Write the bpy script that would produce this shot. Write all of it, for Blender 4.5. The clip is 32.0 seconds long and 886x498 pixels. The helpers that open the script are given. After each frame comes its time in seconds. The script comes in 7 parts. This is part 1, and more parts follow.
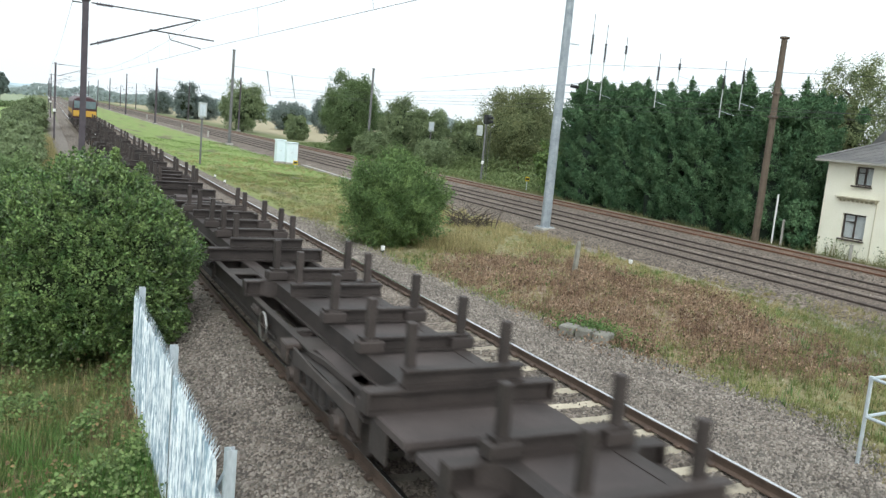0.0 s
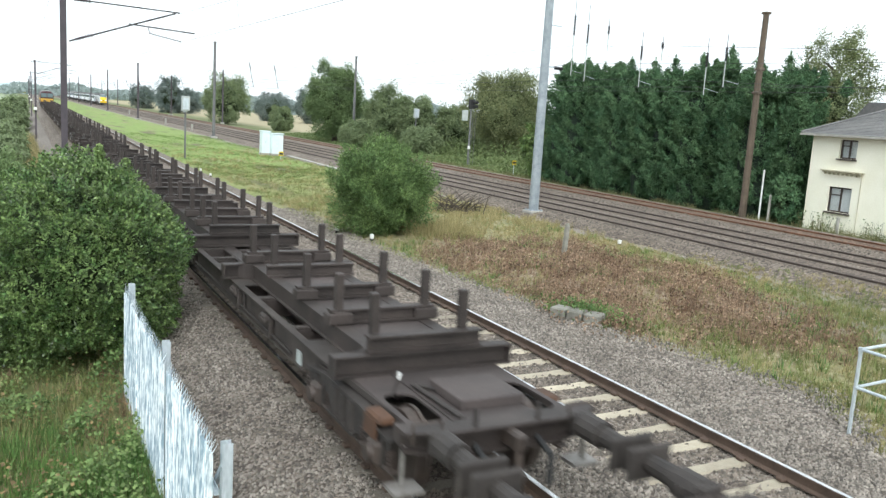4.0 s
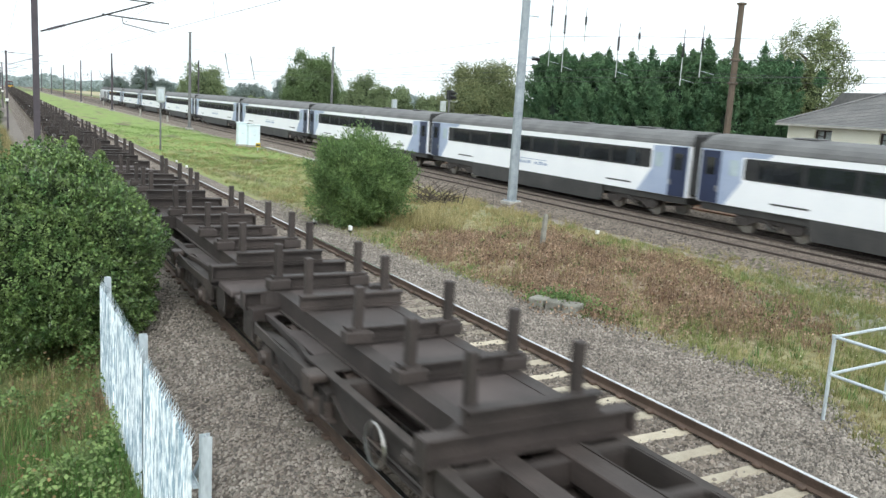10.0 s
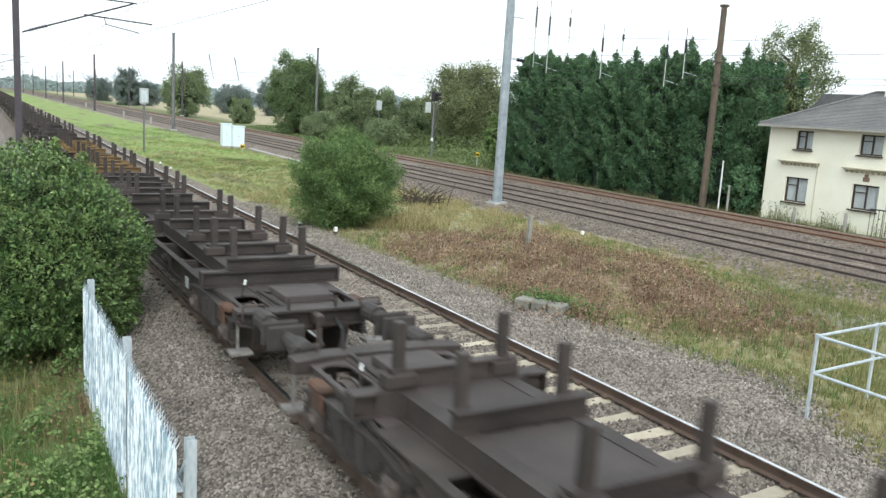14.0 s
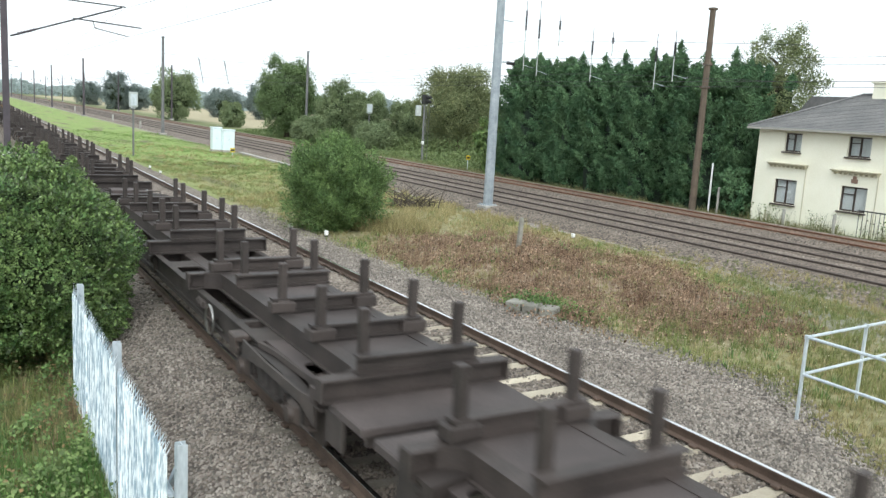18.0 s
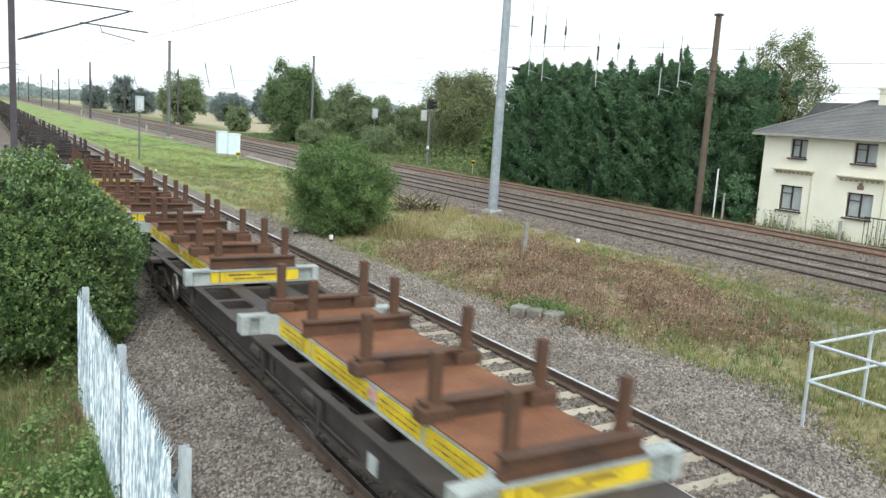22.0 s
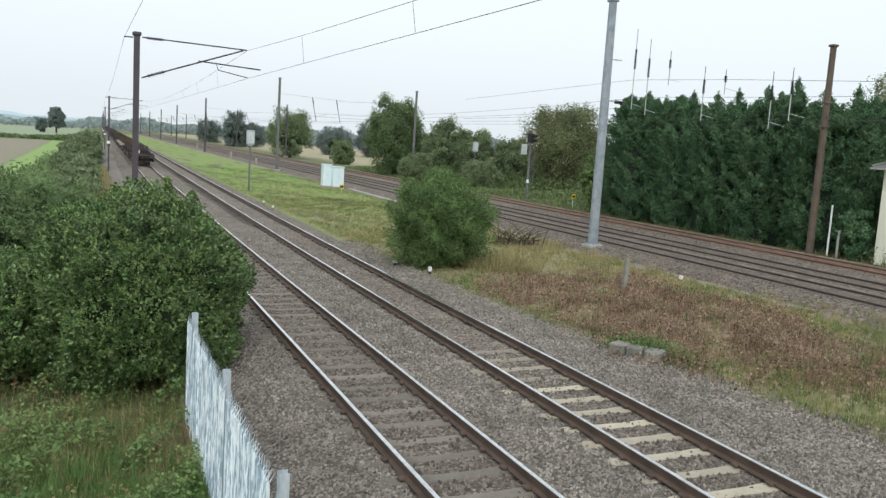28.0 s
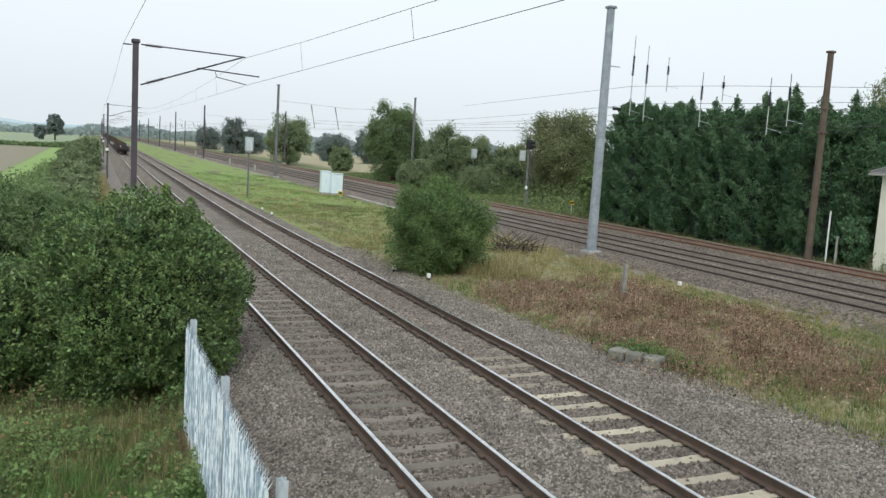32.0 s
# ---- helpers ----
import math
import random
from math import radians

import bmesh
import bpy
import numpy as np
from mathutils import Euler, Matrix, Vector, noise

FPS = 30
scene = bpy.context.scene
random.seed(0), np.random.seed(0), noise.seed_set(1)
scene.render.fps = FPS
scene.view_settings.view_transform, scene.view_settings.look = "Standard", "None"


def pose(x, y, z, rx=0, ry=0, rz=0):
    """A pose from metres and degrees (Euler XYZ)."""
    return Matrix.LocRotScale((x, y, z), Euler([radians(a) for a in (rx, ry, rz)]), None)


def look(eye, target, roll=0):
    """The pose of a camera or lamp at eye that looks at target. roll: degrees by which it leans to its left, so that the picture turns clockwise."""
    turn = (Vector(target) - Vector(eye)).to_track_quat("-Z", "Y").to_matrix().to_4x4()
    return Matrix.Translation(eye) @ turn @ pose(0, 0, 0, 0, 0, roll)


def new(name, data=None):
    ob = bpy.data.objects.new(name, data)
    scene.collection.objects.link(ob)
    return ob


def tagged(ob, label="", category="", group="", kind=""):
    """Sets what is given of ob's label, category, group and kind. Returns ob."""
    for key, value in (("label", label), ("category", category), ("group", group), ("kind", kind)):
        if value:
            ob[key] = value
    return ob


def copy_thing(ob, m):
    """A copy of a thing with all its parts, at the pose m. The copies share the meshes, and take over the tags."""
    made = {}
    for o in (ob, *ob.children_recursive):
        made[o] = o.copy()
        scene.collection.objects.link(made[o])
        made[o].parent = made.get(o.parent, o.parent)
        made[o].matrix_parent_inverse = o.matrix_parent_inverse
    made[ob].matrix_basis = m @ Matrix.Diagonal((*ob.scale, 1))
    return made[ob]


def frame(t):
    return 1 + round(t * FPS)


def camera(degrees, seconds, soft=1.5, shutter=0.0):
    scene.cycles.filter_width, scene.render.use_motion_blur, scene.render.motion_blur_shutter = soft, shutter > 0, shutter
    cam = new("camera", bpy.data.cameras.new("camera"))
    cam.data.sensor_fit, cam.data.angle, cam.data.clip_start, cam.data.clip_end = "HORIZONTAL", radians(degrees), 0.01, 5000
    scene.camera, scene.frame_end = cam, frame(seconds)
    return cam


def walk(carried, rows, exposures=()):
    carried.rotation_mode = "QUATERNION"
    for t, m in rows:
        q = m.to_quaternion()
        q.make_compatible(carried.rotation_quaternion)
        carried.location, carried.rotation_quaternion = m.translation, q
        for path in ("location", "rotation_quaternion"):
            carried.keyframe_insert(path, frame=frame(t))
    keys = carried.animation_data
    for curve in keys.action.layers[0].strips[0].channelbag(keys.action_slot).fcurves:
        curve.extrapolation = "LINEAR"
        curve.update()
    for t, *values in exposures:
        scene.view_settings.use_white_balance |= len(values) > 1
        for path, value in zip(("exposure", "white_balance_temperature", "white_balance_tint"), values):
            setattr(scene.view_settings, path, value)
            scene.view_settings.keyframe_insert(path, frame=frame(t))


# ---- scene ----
cam = camera(56.39, 32.0, soft=1.4, shutter=0.15)
EYE = (0.0, 0.0, 4.235)
# seconds, turn to the right of the tracks, tilt down, roll (degrees)
AIM = [
    (0.0, 26.82, 8.39, 5.35), (0.5, 26.66, 8.58, 5.28), (1.0, 26.49, 8.55, 4.98), (1.5, 26.35, 8.71, 4.41),
    (2.0, 26.45, 8.72, 3.58), (2.5, 27.01, 9.14, 3.22), (3.0, 27.42, 9.19, 3.31), (3.5, 27.64, 9.21, 3.56),
    (5.5, 27.65, 9.42, 3.41), (6.0, 27.76, 9.47, 3.38), (6.5, 27.93, 9.52, 3.4), (7.0, 28.1, 9.59, 3.56),
    (7.5, 28.24, 9.64, 3.58), (8.0, 28.41, 9.69, 3.42), (8.5, 28.58, 9.73, 3.33), (9.0, 28.78, 9.76, 3.3),
    (9.5, 28.97, 9.8, 3.39), (10.0, 29.17, 9.81, 3.48), (10.5, 29.3, 9.82, 3.47), (11.0, 29.43, 9.79, 3.4),
    (11.5, 29.56, 9.76, 3.32), (12.0, 29.71, 9.73, 3.31), (12.5, 29.83, 9.72, 3.36), (13.0, 29.98, 9.7, 3.37),
    (13.5, 30.07, 9.68, 3.46), (14.0, 30.18, 9.67, 3.46), (14.5, 30.28, 9.63, 3.46), (16.5, 30.67, 9.53, 3.44),
    (17.0, 30.74, 9.49, 3.17), (17.5, 30.8, 9.45, 3.24), (18.0, 30.8, 9.42, 3.33), (18.5, 30.83, 9.37, 3.51),
    (19.0, 30.84, 9.32, 3.52), (19.5, 30.82, 9.29, 3.42), (20.0, 30.78, 9.24, 3.43), (20.5, 30.78, 9.22, 3.47),
    (21.0, 30.71, 9.18, 3.44), (21.5, 30.62, 9.16, 3.51), (22.0, 30.45, 9.11, 3.53), (22.5, 30.13, 9.05, 3.69),
    (23.0, 28.3, 9.02, 3.58), (23.5, 27.08, 8.96, 3.45), (24.0, 26.27, 8.84, 3.5), (24.5, 25.22, 8.72, 3.65),
    (25.0, 24.33, 8.55, 3.8), (25.5, 23.73, 8.34, 3.62), (27.5, 22.61, 7.45, 3.39), (28.0, 23.45, 7.24, 3.57),
    (28.5, 23.53, 7.09, 3.43), (29.0, 23.55, 6.98, 3.43), (29.5, 23.54, 6.88, 3.38), (30.0, 23.55, 6.82, 3.23),
    (30.5, 23.51, 6.79, 3.05), (31.0, 23.49, 6.77, 3.13), (31.5, 23.49, 6.77, 3.21), (32.0, 23.51, 6.79, 3.48),
]


def aim(turn, tilt, roll):
    y, p = radians(turn), radians(tilt)
    d = Vector((math.sin(y) * math.cos(p), math.cos(y) * math.cos(p), -math.sin(p)))
    return look(EYE, Vector(EYE) + d * 10, roll)


EXPOSURES = [(0.0, 0.24, 6150, 5), (2.5, 0.41, 6150, 5), (6.0, 0.53, 6150, 5), (10.5, 0.41, 6130, 5), (13.0, 0.39, 6130, 5), (15.5, 0.46, 6150, 5), (19.5, 0.46, 6150, 5), (22.0, 0.39, 6150, 5), (23.0, 0.39, 6150, 5), (24.4, 0.32, 6150, 5), (25.0, 0.08, 6150, 6), (28.0, -0.1, 6180, 6), (32.0, -0.15, 6180, 6)]
walk(cam, [(t, aim(a, b, c)) for t, a, b, c in AIM], EXPOSURES)

# ---- light: a bright, even overcast sky and a faint wide sun ----
world = bpy.data.worlds.new("overcast")
scene.world = world
world.use_nodes = True
wn = world.node_tree
wn.nodes.clear()
w_out = wn.nodes.new("ShaderNodeOutputWorld")
w_bg = wn.nodes.new("ShaderNodeBackground")
w_sky = wn.nodes.new("ShaderNodeTexSky")
w_sky.sky_type = "NISHITA"
w_sky.sun_disc = False
w_sky.sun_elevation, w_sky.sun_rotation = radians(40), radians(200)
w_sky.air_density, w_sky.dust_density, w_sky.ozone_density = 1.0, 6.0, 1.0
w_hsv = wn.nodes.new("ShaderNodeHueSaturation")
w_hsv.inputs["Saturation"].default_value = 0.22
wn.links.new(w_sky.outputs[0], w_hsv.inputs["Color"])
w_mix = wn.nodes.new("ShaderNodeMix")
w_mix.data_type = "RGBA"
w_mix.inputs[0].default_value = 0.6
w_mix.inputs[7].default_value = (11.6, 12.0, 12.3, 1)
wn.links.new(w_hsv.outputs[0], w_mix.inputs[6])
wn.links.new(w_mix.outputs[2], w_bg.inputs["Color"])
w_bg.inputs["Strength"].default_value = 0.125
wn.links.new(w_bg.outputs[0], w_out.inputs["Surface"])

sun = new("sun", bpy.data.lights.new("sun", "SUN"))
sun.data.energy, sun.data.angle, sun.data.color = 0.9, radians(25), (1.0, 0.98, 0.95)
sun.matrix_world = look((-30, -60, 60), (0, 0, 0))

# ---- materials ----


def material(name, c1, c2, rough=0.8, scale=6.0, fine=60.0, bump=0.2, metal=0.0, vary=0.0, island=0.0, spec=0.5, stretch=(1, 1, 1), where="Object", spread=0.14):
    """Two colours mixed by coarse and fine noise, with relief from the fine noise; vary/island change the value per object or loose piece."""
    m = bpy.data.materials.new(name)
    m.use_nodes = True
    n, l = m.node_tree.nodes, m.node_tree.links
    bsdf = n["Principled BSDF"]
    tc = n.new("ShaderNodeTexCoord")
    mp = n.new("ShaderNodeMapping")
    mp.inputs["Scale"].default_value = stretch
    l.new(n.new("ShaderNodeNewGeometry").outputs["Position"] if where == "World" else tc.outputs["Object"], mp.inputs["Vector"])
    a, b = n.new("ShaderNodeTexNoise"), n.new("ShaderNodeTexNoise")
    a.inputs["Scale"].default_value, b.inputs["Scale"].default_value = scale, fine
    a.inputs["Detail"].default_value, b.inputs["Detail"].default_value = 5, 3
    l.new(mp.outputs[0], a.inputs["Vector"])
    l.new(mp.outputs[0], b.inputs["Vector"])
    mix = n.new("ShaderNodeMath")
    mix.operation = "MULTIPLY_ADD"
    mix.inputs[1].default_value = 0.4
    l.new(b.outputs[0], mix.inputs[0])
    sc = n.new("ShaderNodeMath")
    sc.operation = "MULTIPLY"
    sc.inputs[1].default_value = 0.6
    l.new(a.outputs[0], sc.inputs[0])
    l.new(sc.outputs[0], mix.inputs[2])
    ramp = n.new("ShaderNodeValToRGB")
    mid = 0.5
    ramp.color_ramp.elements[0].position, ramp.color_ramp.elements[1].position = mid - spread, mid + spread
    ramp.color_ramp.elements[0].color, ramp.color_ramp.elements[1].color = (*c1, 1), (*c2, 1)
    l.new(mix.outputs[0], ramp.inputs[0])
    col = ramp.outputs[0]
    for kind, amt in (("obj", vary), ("isl", island)):
        if not amt:
            continue
        if kind == "obj":
            rnd = n.new("ShaderNodeObjectInfo").outputs["Random"]
        else:
            rnd = n.new("ShaderNodeNewGeometry").outputs["Random Per Island"]
        mr = n.new("ShaderNodeMapRange")
        mr.inputs[3].default_value, mr.inputs[4].default_value = 1 - amt, 1 + amt
        l.new(rnd, mr.inputs[0])
        h = n.new("ShaderNodeHueSaturation")
        l.new(mr.outputs[0], h.inputs["Value"])
        l.new(col, h.inputs["Color"])
        col = h.outputs[0]
    l.new(col, bsdf.inputs["Base Color"])
    bsdf.inputs["Roughness"].default_value = rough
    bsdf.inputs["Metallic"].default_value = metal
    bsdf.inputs["Specular IOR Level"].default_value = spec
    if bump:
        bp = n.new("ShaderNodeBump")
        bp.inputs["Strength"].default_value = bump
        bp.inputs["Distance"].default_value = 0.02
        l.new(b.outputs[0], bp.inputs["Height"])
        l.new(bp.outputs[0], bsdf.inputs["Normal"])
    return m


def leafy(name, c1, c2, island=0.35, rough=0.55, trans=0.25, scale=0.8):
    m = material(name, c1, c2, rough=rough, scale=scale, fine=8.0, bump=0.0, island=island, spec=0.35)
    n, l = m.node_tree.nodes, m.node_tree.links
    bsdf = n["Principled BSDF"]
    tr = n.new("ShaderNodeBsdfTranslucent")
    src = bsdf.inputs["Base Color"].links[0].from_socket
    l.new(src, tr.inputs["Color"])
    mx = n.new("ShaderNodeMixShader")
    mx.inputs[0].default_value = trans
    l.new(bsdf.outputs[0], mx.inputs[1])
    l.new(tr.outputs[0], mx.inputs[2])
    l.new(mx.outputs[0], n["Material Output"].inputs["Surface"])
    return m


M = {}
def stony(name, dark, light, scale=21.0):
    """Close-packed broken stone: each cell has its own tone and stands proud of the joints."""
    m = material(name, dark, light, 0.95, 0.7, 9, 0.0)
    n, l = m.node_tree.nodes, m.node_tree.links
    bsdf = n["Principled BSDF"]
    geo = n.new("ShaderNodeNewGeometry")
    vo = n.new("ShaderNodeTexVoronoi")
    vo.inputs["Scale"].default_value = scale
    l.new(geo.outputs["Position"], vo.inputs["Vector"])
    sep = n.new("ShaderNodeSeparateColor")
    l.new(vo.outputs["Color"], sep.inputs[0])
    ramp = n.new("ShaderNodeValToRGB")
    e = ramp.color_ramp.elements
    e[0].position, e[1].position = 0.0, 1.0
    e[0].color, e[1].color = (0.42, 0.40, 0.39, 1), (1.75, 1.75, 1.78, 1)
    mid = ramp.color_ramp.elements.new(0.55)
    mid.color = (0.95, 0.92, 0.89, 1)
    l.new(sep.outputs[0], ramp.inputs[0])
    mx = n.new("ShaderNodeMix")
    mx.data_type, mx.blend_type = "RGBA", "MULTIPLY"
    mx.inputs[0].default_value = 1.0
    l.new(bsdf.inputs["Base Color"].links[0].from_socket, mx.inputs[6])
    l.new(ramp.outputs[0], mx.inputs[7])
    l.new(mx.outputs[2], bsdf.inputs["Base Color"])
    bp = n.new("ShaderNodeBump")
    bp.invert = True
    bp.inputs["Strength"].default_value, bp.inputs["Distance"].default_value = 0.7, 0.03
    l.new(vo.outputs["Distance"], bp.inputs["Height"])
    l.new(bp.outputs[0], bsdf.inputs["Normal"])
    return m


M["ballast"] = stony("ballast", (0.125, 0.104, 0.086), (0.212, 0.182, 0.152))
M["ballast_brown"] = stony("brown_ballast", (0.14, 0.115, 0.092), (0.215, 0.182, 0.15), 16.0)
M["ballast_stained"] = stony("brake_dust_ballast", (0.098, 0.076, 0.06), (0.155, 0.125, 0.10), 16.0)
M["ballast_far"] = stony("dulled_far_ballast", (0.118, 0.096, 0.076), (0.195, 0.162, 0.132), 14.0)
M["ballast_rust"] = stony("rust_stained_ballast", (0.102, 0.066, 0.046), (0.168, 0.115, 0.081), 14.0)
M["stone"] = material("ballast_stone", (0.115, 0.098, 0.082), (0.315, 0.28, 0.24), 0.9, 1.6, 30, 0.3, island=0.6, spread=0.2)
M["stone_oily"] = material("oil_stained_stone", (0.085, 0.069, 0.055), (0.205, 0.172, 0.14), 0.85, 1.2, 30, 0.3, island=0.6, spread=0.2)
M["rail_side"] = material("rusty_rail", (0.062, 0.042, 0.031), (0.115, 0.077, 0.056), 0.8, 3, 60, 0.2)
M["rail_dark"] = material("brown_rail", (0.052, 0.040, 0.033), (0.095, 0.073, 0.06), 0.8, 3, 60, 0.2)
M["rail_head"] = material("worn_steel", (0.62, 0.62, 0.62), (0.78, 0.78, 0.78), 0.25, 5, 60, 0.03, metal=1.0)
M["rust"] = material("orange_rust", (0.10, 0.050, 0.031), (0.20, 0.095, 0.052), 0.9, 0.5, 60, 0.3)
M["sleeper"] = material("weathered_concrete", (0.33, 0.285, 0.215), (0.48, 0.425, 0.325), 0.9, 3, 40, 0.3, vary=0.22)
M["sleeper_mid"] = material("dulled_concrete", (0.25, 0.215, 0.165), (0.37, 0.325, 0.25), 0.92, 3, 40, 0.3, vary=0.25)
M["sleeper_dirty"] = material("stained_concrete", (0.14, 0.122, 0.098), (0.235, 0.205, 0.17), 0.92, 3, 40, 0.3, vary=0.2)
M["wagon"] = material("grimy_brown_steel", (0.022, 0.0172, 0.0152), (0.064, 0.050, 0.0445), 0.62, 1.7, 40, 0.3, vary=0.2, spec=0.4, spread=0.17)
M["wagon_floor"] = material("rust_stained_plate", (0.034, 0.027, 0.0255), (0.084, 0.066, 0.061), 0.72, 1.3, 40, 0.3, vary=0.2, spread=0.17)
M["underframe"] = material("grimy_underframe_steel", (0.023, 0.018, 0.0155), (0.064, 0.051, 0.044), 0.75, 1.9, 40, 0.35, vary=0.2, spread=0.17)
M["bogie"] = material("oily_black_iron", (0.022, 0.018, 0.016), (0.052, 0.043, 0.038), 0.7, 5, 60, 0.35)
M["wheel_rust"] = material("rusty_wheel_iron", (0.035, 0.026, 0.022), (0.075, 0.055, 0.045), 0.6, 5, 60, 0.25)
M["pale_steel"] = material("worn_bare_steel", (0.16, 0.145, 0.13), (0.34, 0.32, 0.30), 0.55, 5, 50, 0.2, metal=0.4)
M["cabinet"] = material("pale_blue_white_paint", (0.62, 0.71, 0.75), (0.72, 0.80, 0.83), 0.45, 2, 40, 0.05)
M["wheel_steel"] = material("bright_wheel_steel", (0.35, 0.33, 0.31), (0.5, 0.48, 0.45), 0.35, 5, 60, 0.05, metal=1.0)
M["old_yellow"] = material("worn_ochre_paint", (0.07, 0.045, 0.028), (0.23, 0.145, 0.042), 0.75, 2.6, 22, 0.3, spread=0.16)
M["yellow"] = material("grimy_yellow_paint", (0.46, 0.33, 0.025), (0.76, 0.56, 0.02), 0.5, 2.5, 30, 0.1, spread=0.12)
M["new_rust"] = material("fresh_rust_plate", (0.12, 0.045, 0.020), (0.235, 0.098, 0.042), 0.85, 1.6, 30, 0.25)
M["dark_rust"] = material("dark_rusty_steel", (0.045, 0.026, 0.018), (0.115, 0.054, 0.027), 0.8, 2.4, 30, 0.25)
M["frame_grey"] = material("dulled_grey_paint", (0.22, 0.245, 0.235), (0.40, 0.43, 0.41), 0.6, 2.4, 30, 0.15)
M["pale_red"] = material("faded_red_paint", (0.42, 0.16, 0.13), (0.62, 0.45, 0.41), 0.6, 14, 40, 0.1)
M["pale_grey"] = material("pale_grey_paint", (0.34, 0.37, 0.36), (0.48, 0.51, 0.49), 0.6, 3, 40, 0.15)
M["galv"] = material("galvanised_steel", (0.40, 0.45, 0.48), (0.60, 0.65, 0.68), 0.5, 6, 30, 0.1, metal=0.35, stretch=(1, 1, 0.3))
M["fence_steel"] = material("spangled_galvanised_steel", (0.29, 0.39, 0.47), (0.90, 0.95, 0.98), 0.5, 6, 17, 0.15, metal=0.1, stretch=(1, 1.9, 0.42), vary=0.12, where="World", spread=0.065)
M["mast_brown"] = material("rust_brown_mast", (0.075, 0.057, 0.041), (0.13, 0.098, 0.07), 0.8, 2, 30, 0.2)
M["mast_grey"] = material("weathered_galvanised_mast", (0.22, 0.255, 0.28), (0.38, 0.415, 0.445), 0.5, 3, 30, 0.1, metal=0.3)
M["mast_far"] = material("dulled_grey_brown_mast", (0.10, 0.10, 0.10), (0.18, 0.18, 0.18), 0.7, 2, 30, 0.1)
M["mast_dark"] = material("dark_steel_mast", (0.050, 0.042, 0.050), (0.085, 0.070, 0.080), 0.7, 2, 30, 0.2)
M["wire"] = material("dark_wire", (0.03, 0.03, 0.03), (0.06, 0.06, 0.06), 0.6, 2, 30, 0)
M["black"] = material("black_rubber", (0.012, 0.012, 0.013), (0.03, 0.03, 0.03), 0.7, 3, 40, 0.1)
M["white"] = material("white_paint", (0.68, 0.68, 0.66), (0.8, 0.8, 0.78), 0.5, 2, 40, 0.05)
M["red"] = material("red_lens", (0.5, 0.02, 0.015), (0.65, 0.04, 0.03), 0.3, 3, 40, 0)
M["glass"] = material("dark_window_glass", (0.012, 0.014, 0.016), (0.03, 0.034, 0.038), 0.06, 1, 5, 0, spec=0.8)
M["old_concrete"] = material("mossy_old_concrete", (0.15, 0.145, 0.12), (0.27, 0.26, 0.225), 0.95, 4, 40, 0.4, vary=0.15)
M["concrete"] = material("grey_concrete", (0.28, 0.27, 0.24), (0.40, 0.385, 0.35), 0.9, 3, 40, 0.3)

# ---- mesh tools ----


